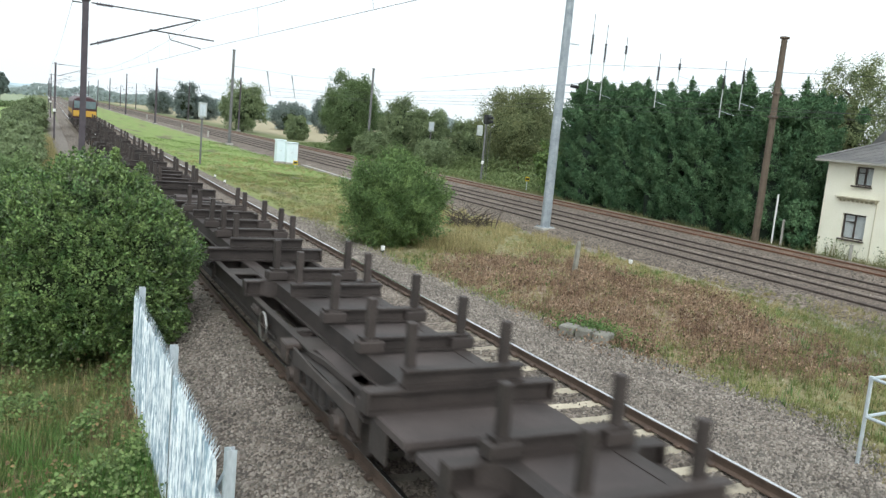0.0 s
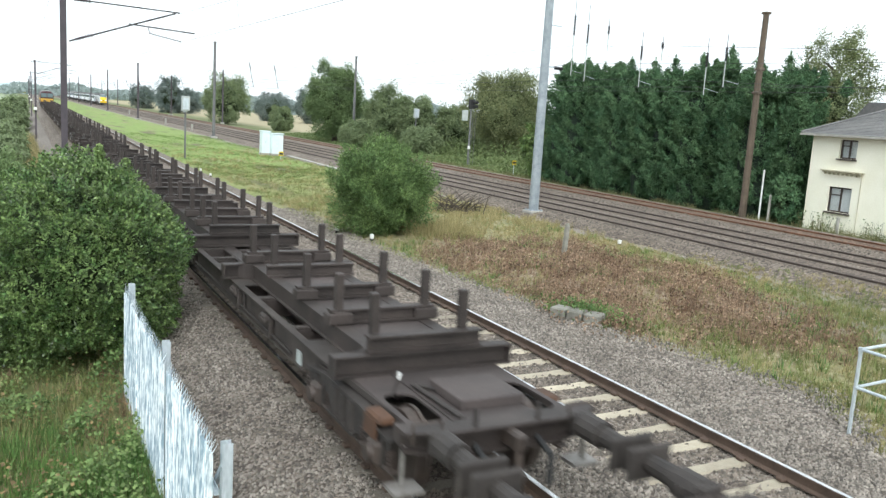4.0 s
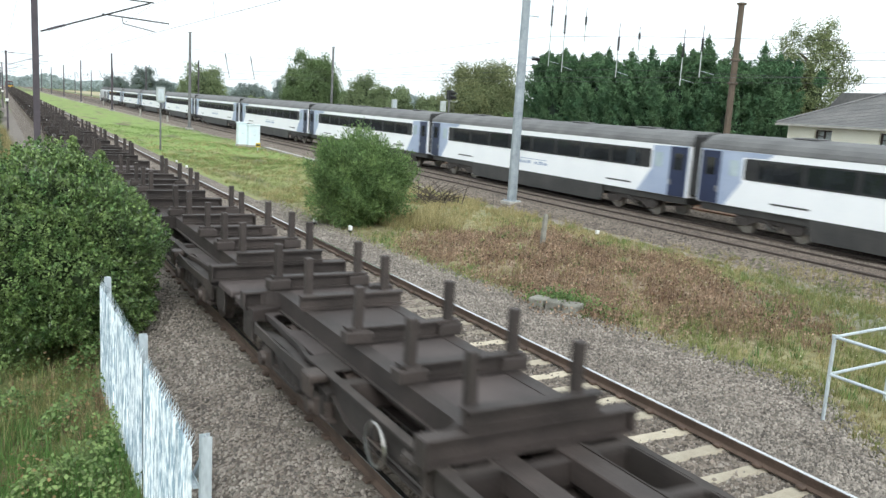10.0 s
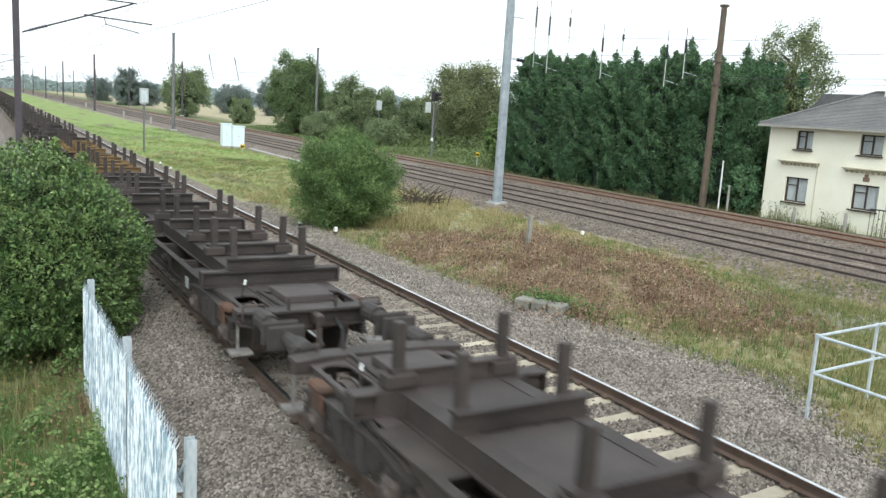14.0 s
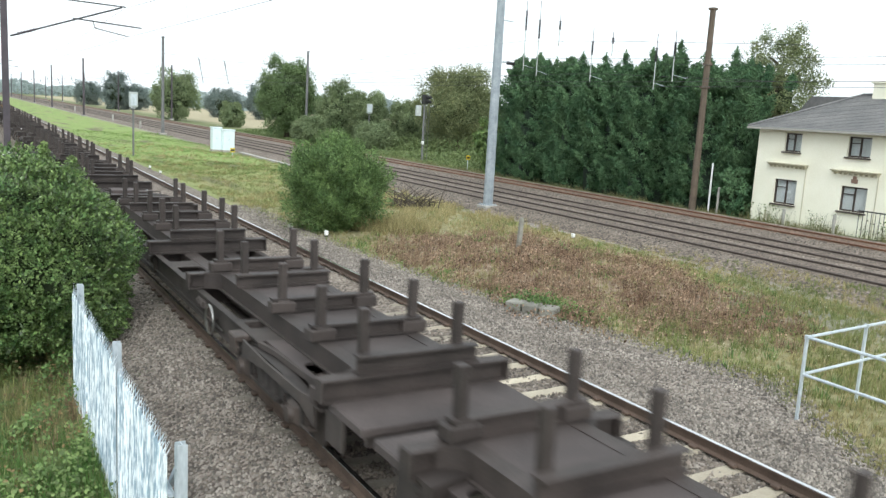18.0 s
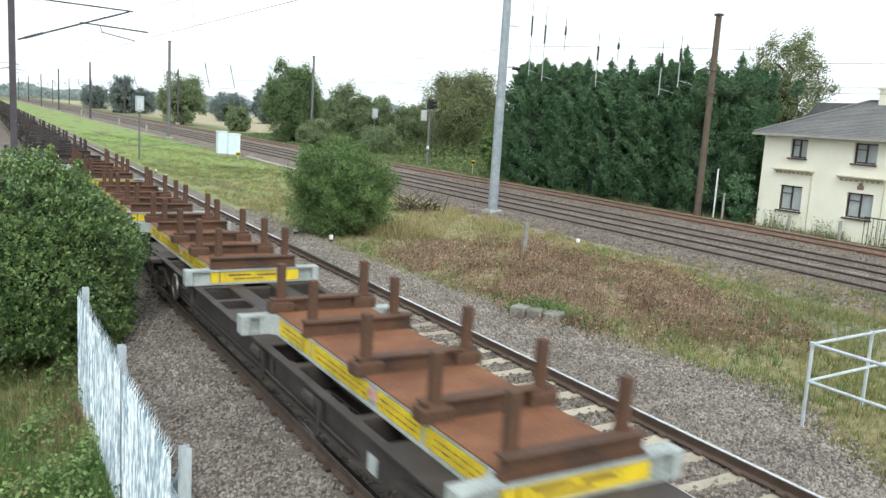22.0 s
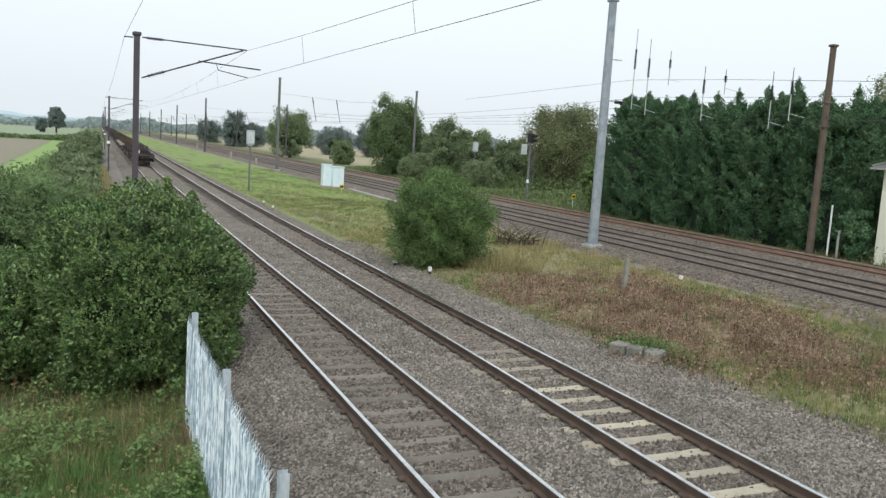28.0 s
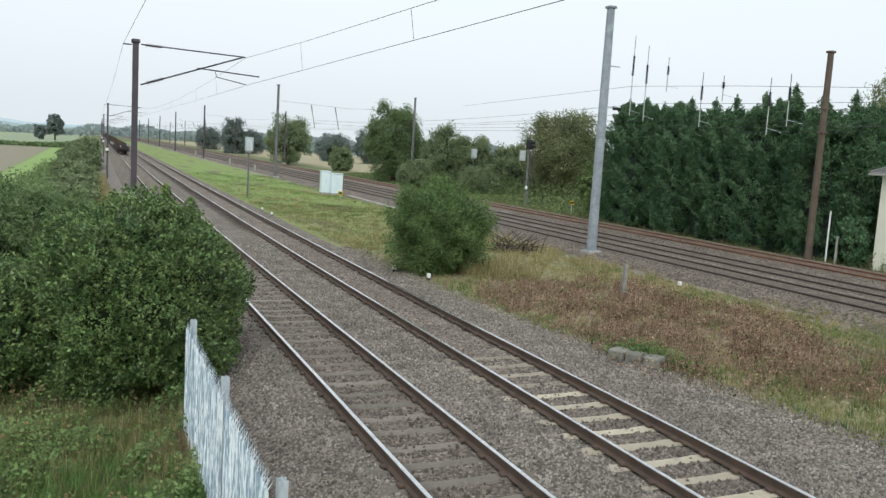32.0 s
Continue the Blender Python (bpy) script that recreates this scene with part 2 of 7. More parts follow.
class Shape:
    """Collects vertices and faces of one mesh."""

    def __init__(self):
        self.v, self.f = [], []

    def add(self, verts, faces):
        k = len(self.v)
        self.v += [tuple(p) for p in verts]
        self.f += [tuple(i + k for i in q) for q in faces]
        return self

    def box(self, cx, cy, cz, sx, sy, sz, turn=0.0, ch=0.0):
        """A box about its centre; ch bevels its edges."""
        hx, hy, hz = sx / 2, sy / 2, sz / 2
        if ch <= 0:
            vs = [(x, y, z) for x in (-hx, hx) for y in (-hy, hy) for z in (-hz, hz)]
            fs = [(0, 1, 3, 2), (4, 6, 7, 5), (0, 4, 5, 1), (2, 3, 7, 6), (0, 2, 6, 4), (1, 5, 7, 3)]
        else:
            c = min(ch, hx * 0.9, hy * 0.9, hz * 0.9)
            vs, ix = [], {}
            for i, a in enumerate((-1, 1)):
                for j, b in enumerate((-1, 1)):
                    for k, d in enumerate((-1, 1)):
                        ix[i, j, k] = len(vs)
                        vs += [(a * hx, b * (hy - c), d * (hz - c)), (a * (hx - c), b * hy, d * (hz - c)), (a * (hx - c), b * (hy - c), d * hz)]
            fs = []
            for i in (0, 1):
                q = [ix[i, 0, 0], ix[i, 0, 1], ix[i, 1, 1], ix[i, 1, 0]]
                fs.append(q if i == 0 else q[::-1])
                q = [ix[0, i, 0] + 1, ix[1, i, 0] + 1, ix[1, i, 1] + 1, ix[0, i, 1] + 1]
                fs.append(q if i == 0 else q[::-1])
                q = [ix[0, 0, i] + 2, ix[0, 1, i] + 2, ix[1, 1, i] + 2, ix[1, 0, i] + 2]
                fs.append(q if i == 0 else q[::-1])
            for i in (0, 1):
                for j in (0, 1):
                    fs.append((ix[i, j, 0], ix[i, j, 1], ix[i, j, 1] + 1, ix[i, j, 0] + 1))
                    fs.append((ix[i, 0, j], ix[i, 1, j], ix[i, 1, j] + 2, ix[i, 0, j] + 2))
                    fs.append((ix[0, i, j] + 1, ix[1, i, j] + 1, ix[1, i, j] + 2, ix[0, i, j] + 2))
                    for k in (0, 1):
                        fs.append((ix[i, j, k], ix[i, j, k] + 1, ix[i, j, k] + 2))
        ca, sa = math.cos(turn), math.sin(turn)
        return self.add([(cx + x * ca - y * sa, cy + x * sa + y * ca, cz + z) for x, y, z in vs], fs)

    def tube(self, p0, p1, r0, r1=None, n=8, caps=True):
        p0, p1 = Vector(p0), Vector(p1)
        r1 = r0 if r1 is None else r1
        d = (p1 - p0).normalized()
        u = d.orthogonal().normalized()
        w = d.cross(u)
        vs = []
        for p, r in ((p0, r0), (p1, r1)):
            vs += [p + (u * math.cos(k * math.tau / n) + w * math.sin(k * math.tau / n)) * r for k in range(n)]
        fs = [(k, (k + 1) % n, n + (k + 1) % n, n + k) for k in range(n)]
        if caps:
            fs += [tuple(range(n))[::-1], tuple(range(n, 2 * n))]
        return self.add(vs, fs)

    def bar(self, p0, p1, w, h):
        """A square bar from p0 to p1."""
        p0, p1 = Vector(p0), Vector(p1)
        d = (p1 - p0).normalized()
        u = d.cross(Vector((0, 0, 1)))
        u = u.normalized() if u.length > 1e-4 else Vector((1, 0, 0))
        q = u.cross(d)
        vs = [p + u * a * w / 2 + q * b * h / 2 for p in (p0, p1) for a, b in ((-1, -1), (1, -1), (1, 1), (-1, 1))]
        return self.add(vs, [(0, 1, 2, 3), (7, 6, 5, 4), (0, 4, 5, 1), (1, 5, 6, 2), (2, 6, 7, 3), (3, 7, 4, 0)])

    def loft(self, rings, caps=True):
        n = len(rings[0])
        vs = [p for r in rings for p in r]
        fs = []
        for i in range(len(rings) - 1):
            for k in range(n):
                a, b = i * n + k, i * n + (k + 1) % n
                fs.append((a, b, b + n, a + n))
        if caps:
            fs += [tuple(range(n))[::-1], tuple(range((len(rings) - 1) * n, len(rings) * n))]
        return self.add(vs, fs)

    def along_y(self, profile, y0, y1, caps=True):
        return self.loft([[(x, y, z) for x, z in profile] for y in (y0, y1)], caps)

    def along_x(self, profile, x0, x1, caps=True):
        """profile: points (y, z)."""
        return self.loft([[(x, y, z) for y, z in profile] for x in (x0, x1)], caps)

    def mesh(self, name, mat=None, smooth=False):
        me = bpy.data.meshes.new(name)
        me.from_pydata(self.v, [], self.f)
        bm = bmesh.new()
        bm.from_mesh(me)
        bmesh.ops.recalc_face_normals(bm, faces=bm.faces)
        bm.to_mesh(me)
        bm.free()
        if smooth:
            me.polygons.foreach_set("use_smooth", [True] * len(me.polygons))
        if mat:
            me.materials.append(mat)
        return me


def part(name, shape, mat, parent=None, label="", at=None, smooth=False):
    """Links a Shape (or a ready mesh) as one mesh object, under parent if one is given."""
    ob = new(name, shape.mesh(name, mat, smooth) if isinstance(shape, Shape) else shape)
    if parent is not None:
        ob.parent = parent
    if at is not None:
        ob.matrix_basis = at
    return tagged(ob, label)


def thing(name, label, category, group="", kind="", at=None):
    ob = new(name)
    ob.empty_display_size = 0.2
    if at is not None:
        ob.matrix_basis = at
    return tagged(ob, label, category, group, kind)


def cloud(name, verts, faces, mat, parent=None, at=None):
    """A mesh from numpy arrays of triangles or quads."""
    me = bpy.data.meshes.new(name)
    nv, nf, k = len(verts), len(faces), faces.shape[1]
    me.vertices.add(nv)
    me.vertices.foreach_set("co", np.asarray(verts, np.float32).ravel())
    me.loops.add(nf * k)
    me.loops.foreach_set("vertex_index", np.asarray(faces, np.int32).ravel())
    me.polygons.add(nf)
    me.polygons.foreach_set("loop_start", np.arange(0, nf * k, k, dtype=np.int32))
    me.update(calc_edges=True)
    me.materials.append(mat)
    ob = new(name, me)
    if parent is not None:
        ob.parent = parent
    if at is not None:
        ob.matrix_basis = at
    return ob


# ---- plan ----
RAIL_A, RAIL_B = 3.90, 7.31          # left rail of the two near tracks
MID_A, MID_B = RAIL_A + 0.7525, RAIL_B + 0.7525
MID_C, MID_D, MID_E = 24.1, 27.1, 31.3   # the far main tracks and the rusty siding
GRASS = -0.3


BEND_YS = [-1300, 0, 24, *range(32, 200, 12), 220, 260, 320, 400, 600, 1000]


def bend(y):
    """How far the near tracks swing to the right of their straight line."""
    u = max(0.0, y - 24.0)
    return 0.011 * u * u / (u + 18.0)


def bent(profile):
    """A profile carried along the near tracks' gentle curve."""
    return Shape().loft([[(x + bend(y), y, z) for x, z in profile] for y in BEND_YS])


def smooth_step(a, b, x):
    t = np.clip((x - a) / (b - a), 0, 1)
    return t * t * (3 - 2 * t)


def ballast_edge(y):
    """Where the spread ballast beside the second track gives way to grass."""
    return 10.7 + 1.75 * np.clip((24 - y) / 15, 0, 1.0) ** 1.3 - 0.6 * np.clip(9.2 - y, 0, 4)


def ground_z(x, y):
    """Height of the ground: a low bank by the fence, the two ballast beds' footing, the verge."""
    z = -0.95 + 0.45 * smooth_step(1.2, 2.6, x) + 0.2 * smooth_step(9.0, 10.5, x)
    z = z + 0.05 * np.sin(x * 0.9 + y * 0.33) * smooth_step(10.5, 12, x) * (1 - smooth_step(20, 22, x))
    z = z - 0.25 * smooth_step(34.5, 38, x) - 0.5 * smooth_step(60, 200, np.abs(x))
    return z - 0.25 * (1 - smooth_step(0.0, 2.5, x)) * smooth_step(25, 60, y)


def build_ground():
    xs = np.concatenate([[-2500, -900, -300, -120, -60, -30, -18, -10], np.arange(-8, 40, 0.5), [42, 46, 55, 70, 100, 160, 300, 900, 2500]])
    ys = np.concatenate([[-2500, -1400, -900, -200, -60, -20, -5], np.arange(0, 60, 0.75), np.arange(60, 130, 5), [150, 200, 300, 500, 900, 1600, 3000, 4500]])
    X, Y = np.meshgrid(xs, ys, indexing="ij")
    Z = ground_z(X, Y) + np.random.normal(0, 0.012, X.shape) * (np.abs(X) < 45) * (Y < 130)
    V = np.stack([X, Y, Z], -1).reshape(-1, 3)
    n = len(ys)
    i, j = np.meshgrid(np.arange(len(xs) - 1), np.arange(n - 1), indexing="ij")
    a = (i * n + j).ravel()
    ob = cloud("ground", V, np.stack([a, a + n, a + n + 1, a + 1], -1), ground_material())
    ob.data.polygons.foreach_set("use_smooth", [True] * len(ob.data.polygons))
    tagged(ob, "uneven grassy railway ground with dry brown weeds and fields", "ground", kind="structure")


def ground_material():
    """Grass, dry weeds and stubble by where they lie on the plan."""
    m = material("ground_cover", (0.08, 0.105, 0.03), (0.15, 0.165, 0.06), 0.95, 0.6, 14, 0.6)
    n, l = m.node_tree.nodes, m.node_tree.links
    bsdf = n["Principled BSDF"]
    geo = n.new("ShaderNodeNewGeometry")
    sep = n.new("ShaderNodeSeparateXYZ")
    l.new(geo.outputs["Position"], sep.inputs[0])
    wob = n.new("ShaderNodeTexNoise")
    wob.inputs["Scale"].default_value = 0.35
    wob.inputs["Detail"].default_value = 6
    l.new(geo.outputs["Position"], wob.inputs["Vector"])

    def span(axis, a, b, soft, amp):
        """1 between a and b, with a wandering soft edge."""
        ma = n.new("ShaderNodeMath")
        ma.operation = "MULTIPLY_ADD"
        ma.inputs[1].default_value = amp * 2
        l.new(wob.outputs[0], ma.inputs[0])
        sb = n.new("ShaderNodeMath")
        sb.operation = "SUBTRACT"
        sb.inputs[1].default_value = amp
        l.new(sep.outputs[axis], ma.inputs[2])
        l.new(ma.outputs[0], sb.inputs[0])
        outs = []
        for lo, hi in ((a - soft, a + soft), (b + soft, b - soft)):
            mr = n.new("ShaderNodeMapRange")
            mr.inputs[1].default_value, mr.inputs[2].default_value = lo, hi
            l.new(sb.outputs[0], mr.inputs[0])
            outs.append(mr.outputs[0])
        mu = n.new("ShaderNodeMath")
        mu.operation = "MULTIPLY"
        l.new(outs[0], mu.inputs[0])
        l.new(outs[1], mu.inputs[1])
        return mu.outputs[0]

    def times(a, b):
        mu = n.new("ShaderNodeMath")
        mu.operation = "MULTIPLY"
        l.new(a, mu.inputs[0])
        l.new(b, mu.inputs[1])
        return mu.outputs[0]

    col = bsdf.inputs["Base Color"].links[0].from_socket
    fine = n.new("ShaderNodeTexNoise")
    fine.inputs["Scale"].default_value, fine.inputs["Detail"].default_value = 5, 6
    l.new(geo.outputs["Position"], fine.inputs["Vector"])

    def blend(fac, c1, c2):
        nonlocal col
        r = n.new("ShaderNodeValToRGB")
        r.color_ramp.elements[0].position, r.color_ramp.elements[1].position = 0.38, 0.62
        r.color_ramp.elements[0].color, r.color_ramp.elements[1].color = (*c1, 1), (*c2, 1)
        l.new(fine.outputs[0], r.inputs[0])
        mx = n.new("ShaderNodeMix")
        mx.data_type = "RGBA"
        l.new(fac, mx.inputs[0])
        l.new(col, mx.inputs[6])
        l.new(r.outputs[0], mx.inputs[7])
        col = mx.outputs[2]

    def patch(scale, lo, hi, stretch):
        mp = n.new("ShaderNodeMapping")
        mp.inputs["Scale"].default_value = stretch
        l.new(geo.outputs["Position"], mp.inputs["Vector"])
        nz = n.new("ShaderNodeTexNoise")
        nz.inputs["Scale"].default_value, nz.inputs["Detail"].default_value = scale, 5
        l.new(mp.outputs[0], nz.inputs["Vector"])
        mr = n.new("ShaderNodeMapRange")
        mr.inputs[1].default_value, mr.inputs[2].default_value = lo, hi
        l.new(nz.outputs[0], mr.inputs[0])
        return mr.outputs[0]

    verge = span(0, 10.3, 21.2, 0.5, 0.8)
    blend(times(verge, span(1, 36, 400, 4, 5)), (0.15, 0.22, 0.05), (0.24, 0.31, 0.085))
    blend(times(verge, span(1, 30, 58, 6, 8)), (0.17, 0.19, 0.06), (0.255, 0.265, 0.10))
    blend(times(times(verge, span(1, 30, 400, 4, 5)), patch(0.3, 0.54, 0.66, (1.6, 0.5, 1))), (0.19, 0.185, 0.075), (0.27, 0.255, 0.12))
    blend(times(times(verge, span(1, 30, 400, 4, 5)), patch(0.45, 0.56, 0.66, (1.0, 0.25, 1))), (0.09, 0.09, 0.04), (0.15, 0.14, 0.065))
    blend(times(verge, span(1, -5, 36, 4, 4)), (0.18, 0.165, 0.075), (0.29, 0.265, 0.14))
    blend(times(times(verge, span(1, -5, 36, 4, 4)), patch(0.5, 0.58, 0.68, (1, 1, 1))), (0.11, 0.125, 0.05), (0.18, 0.19, 0.08))
    blend(times(span(0, 12.0, 18.9, 1.4, 2.2), span(1, 12.5, 26.0, 2.0, 3)), (0.165, 0.12, 0.08), (0.31, 0.24, 0.165))
    blend(times(span(0, 17.5, 22.0, 1.0, 1.2), span(1, 9.5, 15.5, 1.0, 1.5)), (0.17, 0.165, 0.13), (0.24, 0.23, 0.19))
    blend(times(span(0, 44, 900, 4, 4), span(1, 125, 620, 6, 6)), (0.30, 0.26, 0.16), (0.38, 0.33, 0.21))
    blend(span(0, 20.7, 34.3, 0.5, 0.7), (0.17, 0.145, 0.12), (0.28, 0.245, 0.205))
    blend(times(span(0, -9.0, -4.5, 0.6, 0.5), span(1, 45, 240, 6, 6)), (0.20, 0.30, 0.08), (0.26, 0.36, 0.11))
    blend(times(span(0, -400, -9.0, 0.6, 0.6), span(1, 30, 240, 8, 8)), (0.20, 0.18, 0.125), (0.28, 0.25, 0.175))
    # fields past the far hedge, greyed in colour for the distance haze
    blend(times(span(0, -900, 2.0, 1, 1), span(1, 256, 1500, 8, 8)), (0.22, 0.27, 0.16), (0.30, 0.34, 0.22))
    blend(times(span(0, 1.7, 3.4, 0.2, 0.3), span(1, -20, 300, 4, 4)), (0.15, 0.13, 0.11), (0.23, 0.20, 0.175))
    l.new(col, bsdf.inputs["Base Color"])
    return m


def build_ballast():
    near = bent([(1.66, -0.88), (2.1, -0.58), (2.5, -0.44), (3.1, -0.26), (3.5, -0.21), (9.3, -0.21), (9.9, -0.25), (10.9, -0.44)])
    tagged(part("ballast_bed", near, M["ballast"]), "grey-brown crushed stone ballast under the near tracks", "ballast", kind="structure")
    for mid, top in ((MID_A, -0.204), (MID_B, -0.194)):
        fill = Shape().loft([[(mid + bend(y) + x, y, z) for x, z in ((-0.68, -0.24), (0.68, -0.24), (0.62, top), (-0.62, top))] for y in [14, 24, *range(32, 200, 12), 260, 400]])
        tagged(part("ballast_infill", fill, M["ballast_brown"]), "brown stained ballast between the rails", "ballast", kind="structure")
    xs = np.linspace(0, 1, 7)
    spread = Shape()
    spread.v = [(10.0 + q * (ballast_edge(y) - 10.0), y, float(ground_z(10.0 + q * (ballast_edge(y) - 10.0), y)) + 0.035 - 0.09 * (q > 0.95)) for y in np.arange(-6, 27, 0.5) for q in xs]
    spread.f = [(i * 7 + j, i * 7 + j + 1, i * 7 + j + 8, i * 7 + j + 7) for i in range(65) for j in range(6)]
    tagged(part("ballast_spread", spread, M["ballast"]), "crushed stone spread beside the second track", "ballast", kind="structure")
    far = Shape()
    far.along_y([(20.6, -0.47), (22.2, -0.10), (29.1, -0.085), (29.8, -0.08), (33.2, -0.08), (34.5, -0.45)], -1300, 1000)
    tagged(part("ballast_bed", far, M["ballast_far"]), "brown-grey ballast under the far main tracks", "ballast", kind="structure")
    for mid, label in ((MID_C, "dark brown stained ballast along the far rails"), (MID_D, "dark brown stained ballast along the far rails"), (MID_E, "rust-stained ballast along the siding")):
        strip = Shape().along_y([(mid - 1.25, -0.12), (mid + 1.25, -0.12), (mid + 1.05, -0.072), (mid - 1.05, -0.072)], -200, 700)
        tagged(part("ballast_infill", strip, M["ballast_rust"] if mid == MID_E else M["ballast_stained"]), label, "ballast", kind="structure")
    # loose stones lying singly
    ico = np.array([(0, 0, 1), (0.9, 0, 0.3), (-0.3, 0.85, 0.25), (-0.35, -0.8, 0.3), (0.4, 0.5, -0.6), (-0.7, 0, -0.5), (0.35, -0.6, -0.6)])
    tri = np.array([(0, 1, 2), (0, 2, 3), (0, 3, 1), (1, 4, 2), (2, 5, 3), (3, 6, 1)])
    rng = np.random.default_rng(5)

    def scatter(name, n, label, place, size, mat="stone"):
        x, y, z = place(n)
        n = len(x)
        r = rng.uniform(0.6, 1.3, (n, 1)) * size
        V = ico[None] * rng.uniform(0.7, 1.25, (n, 7, 1)) * r[:, :, None]
        V = V * rng.uniform(0.7, 1.2, (n, 1, 3))
        an = rng.uniform(0, 6.28, n)
        ca, sa = np.cos(an)[:, None], np.sin(an)[:, None]
        V = np.stack([V[..., 0] * ca - V[..., 1] * sa, V[..., 0] * sa + V[..., 1] * ca, V[..., 2]], -1)
        V = V + np.stack([x, y, z], -1)[:, None]
        F = tri[None] + (np.arange(n) * 7)[:, None, None]
        tagged(cloud(name, V.reshape(-1, 3), F.reshape(-1, 3), M[mat]), label, "stones", kind="stuff")

    def bed(n, inside):
        y = 5.0 + 30 * rng.random(n) ** 1.9
        x = 1.68 + (ballast_edge(y) + 0.25 * rng.normal(size=n) - 1.5) * rng.random(n)
        keep = np.ones(n, bool)
        for mid, first in ((MID_A, 4.9), (MID_B, 4.8)):
            off = np.abs((y - first + 0.34) % 0.68 - 0.34)
            keep &= (off > 0.125) | (np.abs(x - mid) > 0.78) | (rng.random(n) < (0.08 + 0.006 * y if mid == MID_A else 0.06 + np.clip((y - 10) / 16, 0, 0.6)))
            for s in (-1, 1):
                keep &= np.abs(x - mid - s * 0.7525) > 0.1
        x, y = x[keep], y[keep]
        z = np.interp(x, [1.66, 2.1, 2.5, 3.1, 3.5, 9.3, 9.9, 10.1, 10.5, 13.5], [-0.88, -0.58, -0.44, -0.26, -0.21, -0.21, -0.25, -0.26, -0.27, -0.27])
        z = np.where(x > 10.2, ground_z(x, y) + 0.03, z)
        stained = (np.abs(x - MID_A) < 0.74) | ((np.abs(x - MID_B) < 0.72) & (rng.random(len(x)) < 0.75))
        k = stained if inside else ~stained
        return x[k] + np.array([bend(q) for q in y[k]]), y[k], z[k] + rng.uniform(-0.012, 0.018, int(k.sum()))

    scatter("ballast_stones", 125000, "loose angular grey and buff ballast stones", lambda n: bed(n, False), 0.03)
    scatter("ballast_stones", 80000, "oil-stained dark ballast stones between the rails", lambda n: bed(n, True), 0.034, "stone_oily")

    def farbed(n):
        y = 10 + 45 * rng.random(n) ** 1.5
        x = np.where(rng.random(n) < 0.65, rng.uniform(20.2, 23.2, n), rng.uniform(28.2, 30.4, n))
        k = (x > 25) | (y > 19 + 4 * rng.random(n)) | (x > 22.3 + 0.5 * rng.random(n))
        x, y = x[k], y[k]
        z = np.interp(x, [20.2, 20.6, 22.2, 29.1, 29.8, 30.4], [-0.46, -0.45, -0.10, -0.085, -0.08, -0.08])
        return x, y, z

    scatter("ballast_stones", 15000, "grey-brown ballast stones beside the far tracks", farbed, 0.045, "stone_oily")


RAIL = [(-0.07, -0.165), (0.07, -0.165), (0.07, -0.15), (0.012, -0.125), (0.012, -0.045), (0.035, -0.035), (0.035, -0.004), (-0.035, -0.004), (-0.035, -0.035), (-0.012, -0.045), (-0.012, -0.125), (-0.07, -0.15)]


def build_track(name, mid, label, side, head, sleeper, y_near, y_far, first, pitch, spread, half=1.25, drop=0.0, worn=None, sunk=0.0, bury=1e9):
    """A track: two rails with a worn top, sleepers one by one where the camera passes near, the rest joined."""
    t = thing(name, label, "track", kind="structure", at=pose(mid, 0, drop))
    for s in (-1, 1):
        run = bent if mid < 10 else lambda pr: Shape().along_y(pr, -1300, 1000)
        r = part("rail", run([(x + s * 0.7525, z) for x, z in RAIL]), side, t)
        top = run([(s * 0.7525 - 0.0352, -0.012), (s * 0.7525 + 0.0352, -0.012), (s * 0.7525 + 0.031, 0.002), (s * 0.7525 - 0.031, 0.002)])
        part("railhead", top, head, r)
    one = Shape()
    one.loft([[(x, y, z) for y, z in ((-0.13, -0.34), (0.13, -0.34), (0.13, h - 0.03), (0.10, h), (-0.10, h), (-0.13, h - 0.03))] for x, h in ((-half, -0.215), (-1.0, -0.185), (-0.5, -0.18), (-0.3, -0.195), (0.3, -0.195), (0.5, -0.18), (1.0, -0.185), (half, -0.215))])
    me = one.mesh("sleeper", sleeper)
    me2 = one.mesh("sleeper", worn or sleeper)
    rng = random.Random(mid)
    y = first
    rest = Shape()
    clip = Shape()
    while y < spread:
        off = bend(y) if mid < 10 else 0.0
        if y_near <= y <= y_far:
            s = part("sleeper", me if y < 13.3 else me2, None, t, at=pose(off + rng.uniform(-0.02, 0.02), y, rng.uniform(-0.012, 0.008) - sunk - (rng.uniform(0.005, 0.045) if y > bury else 0.0), 0, 0, rng.uniform(-0.8, 0.8)))
            for q in (-1, 1):
                for o in (-0.1, 0.1):
                    clip.box(off + q * 0.7525 + o, y, -0.145, 0.09, 0.12, 0.05, 0, 0.012)
        else:
            rest.box(off, y, -0.24 - sunk - (0.03 if y > bury else 0.0), 2.5, 0.25, 0.12)
        y += pitch
    if rest.v:
        tagged(part("sleepers", rest, worn or sleeper, t), "far sleepers of the track", kind="stuff")
    if clip.v:
        tagged(part("rail_clips", clip, side, t), "rusty rail clips on the sleepers", kind="stuff")


# ---- freight train ----


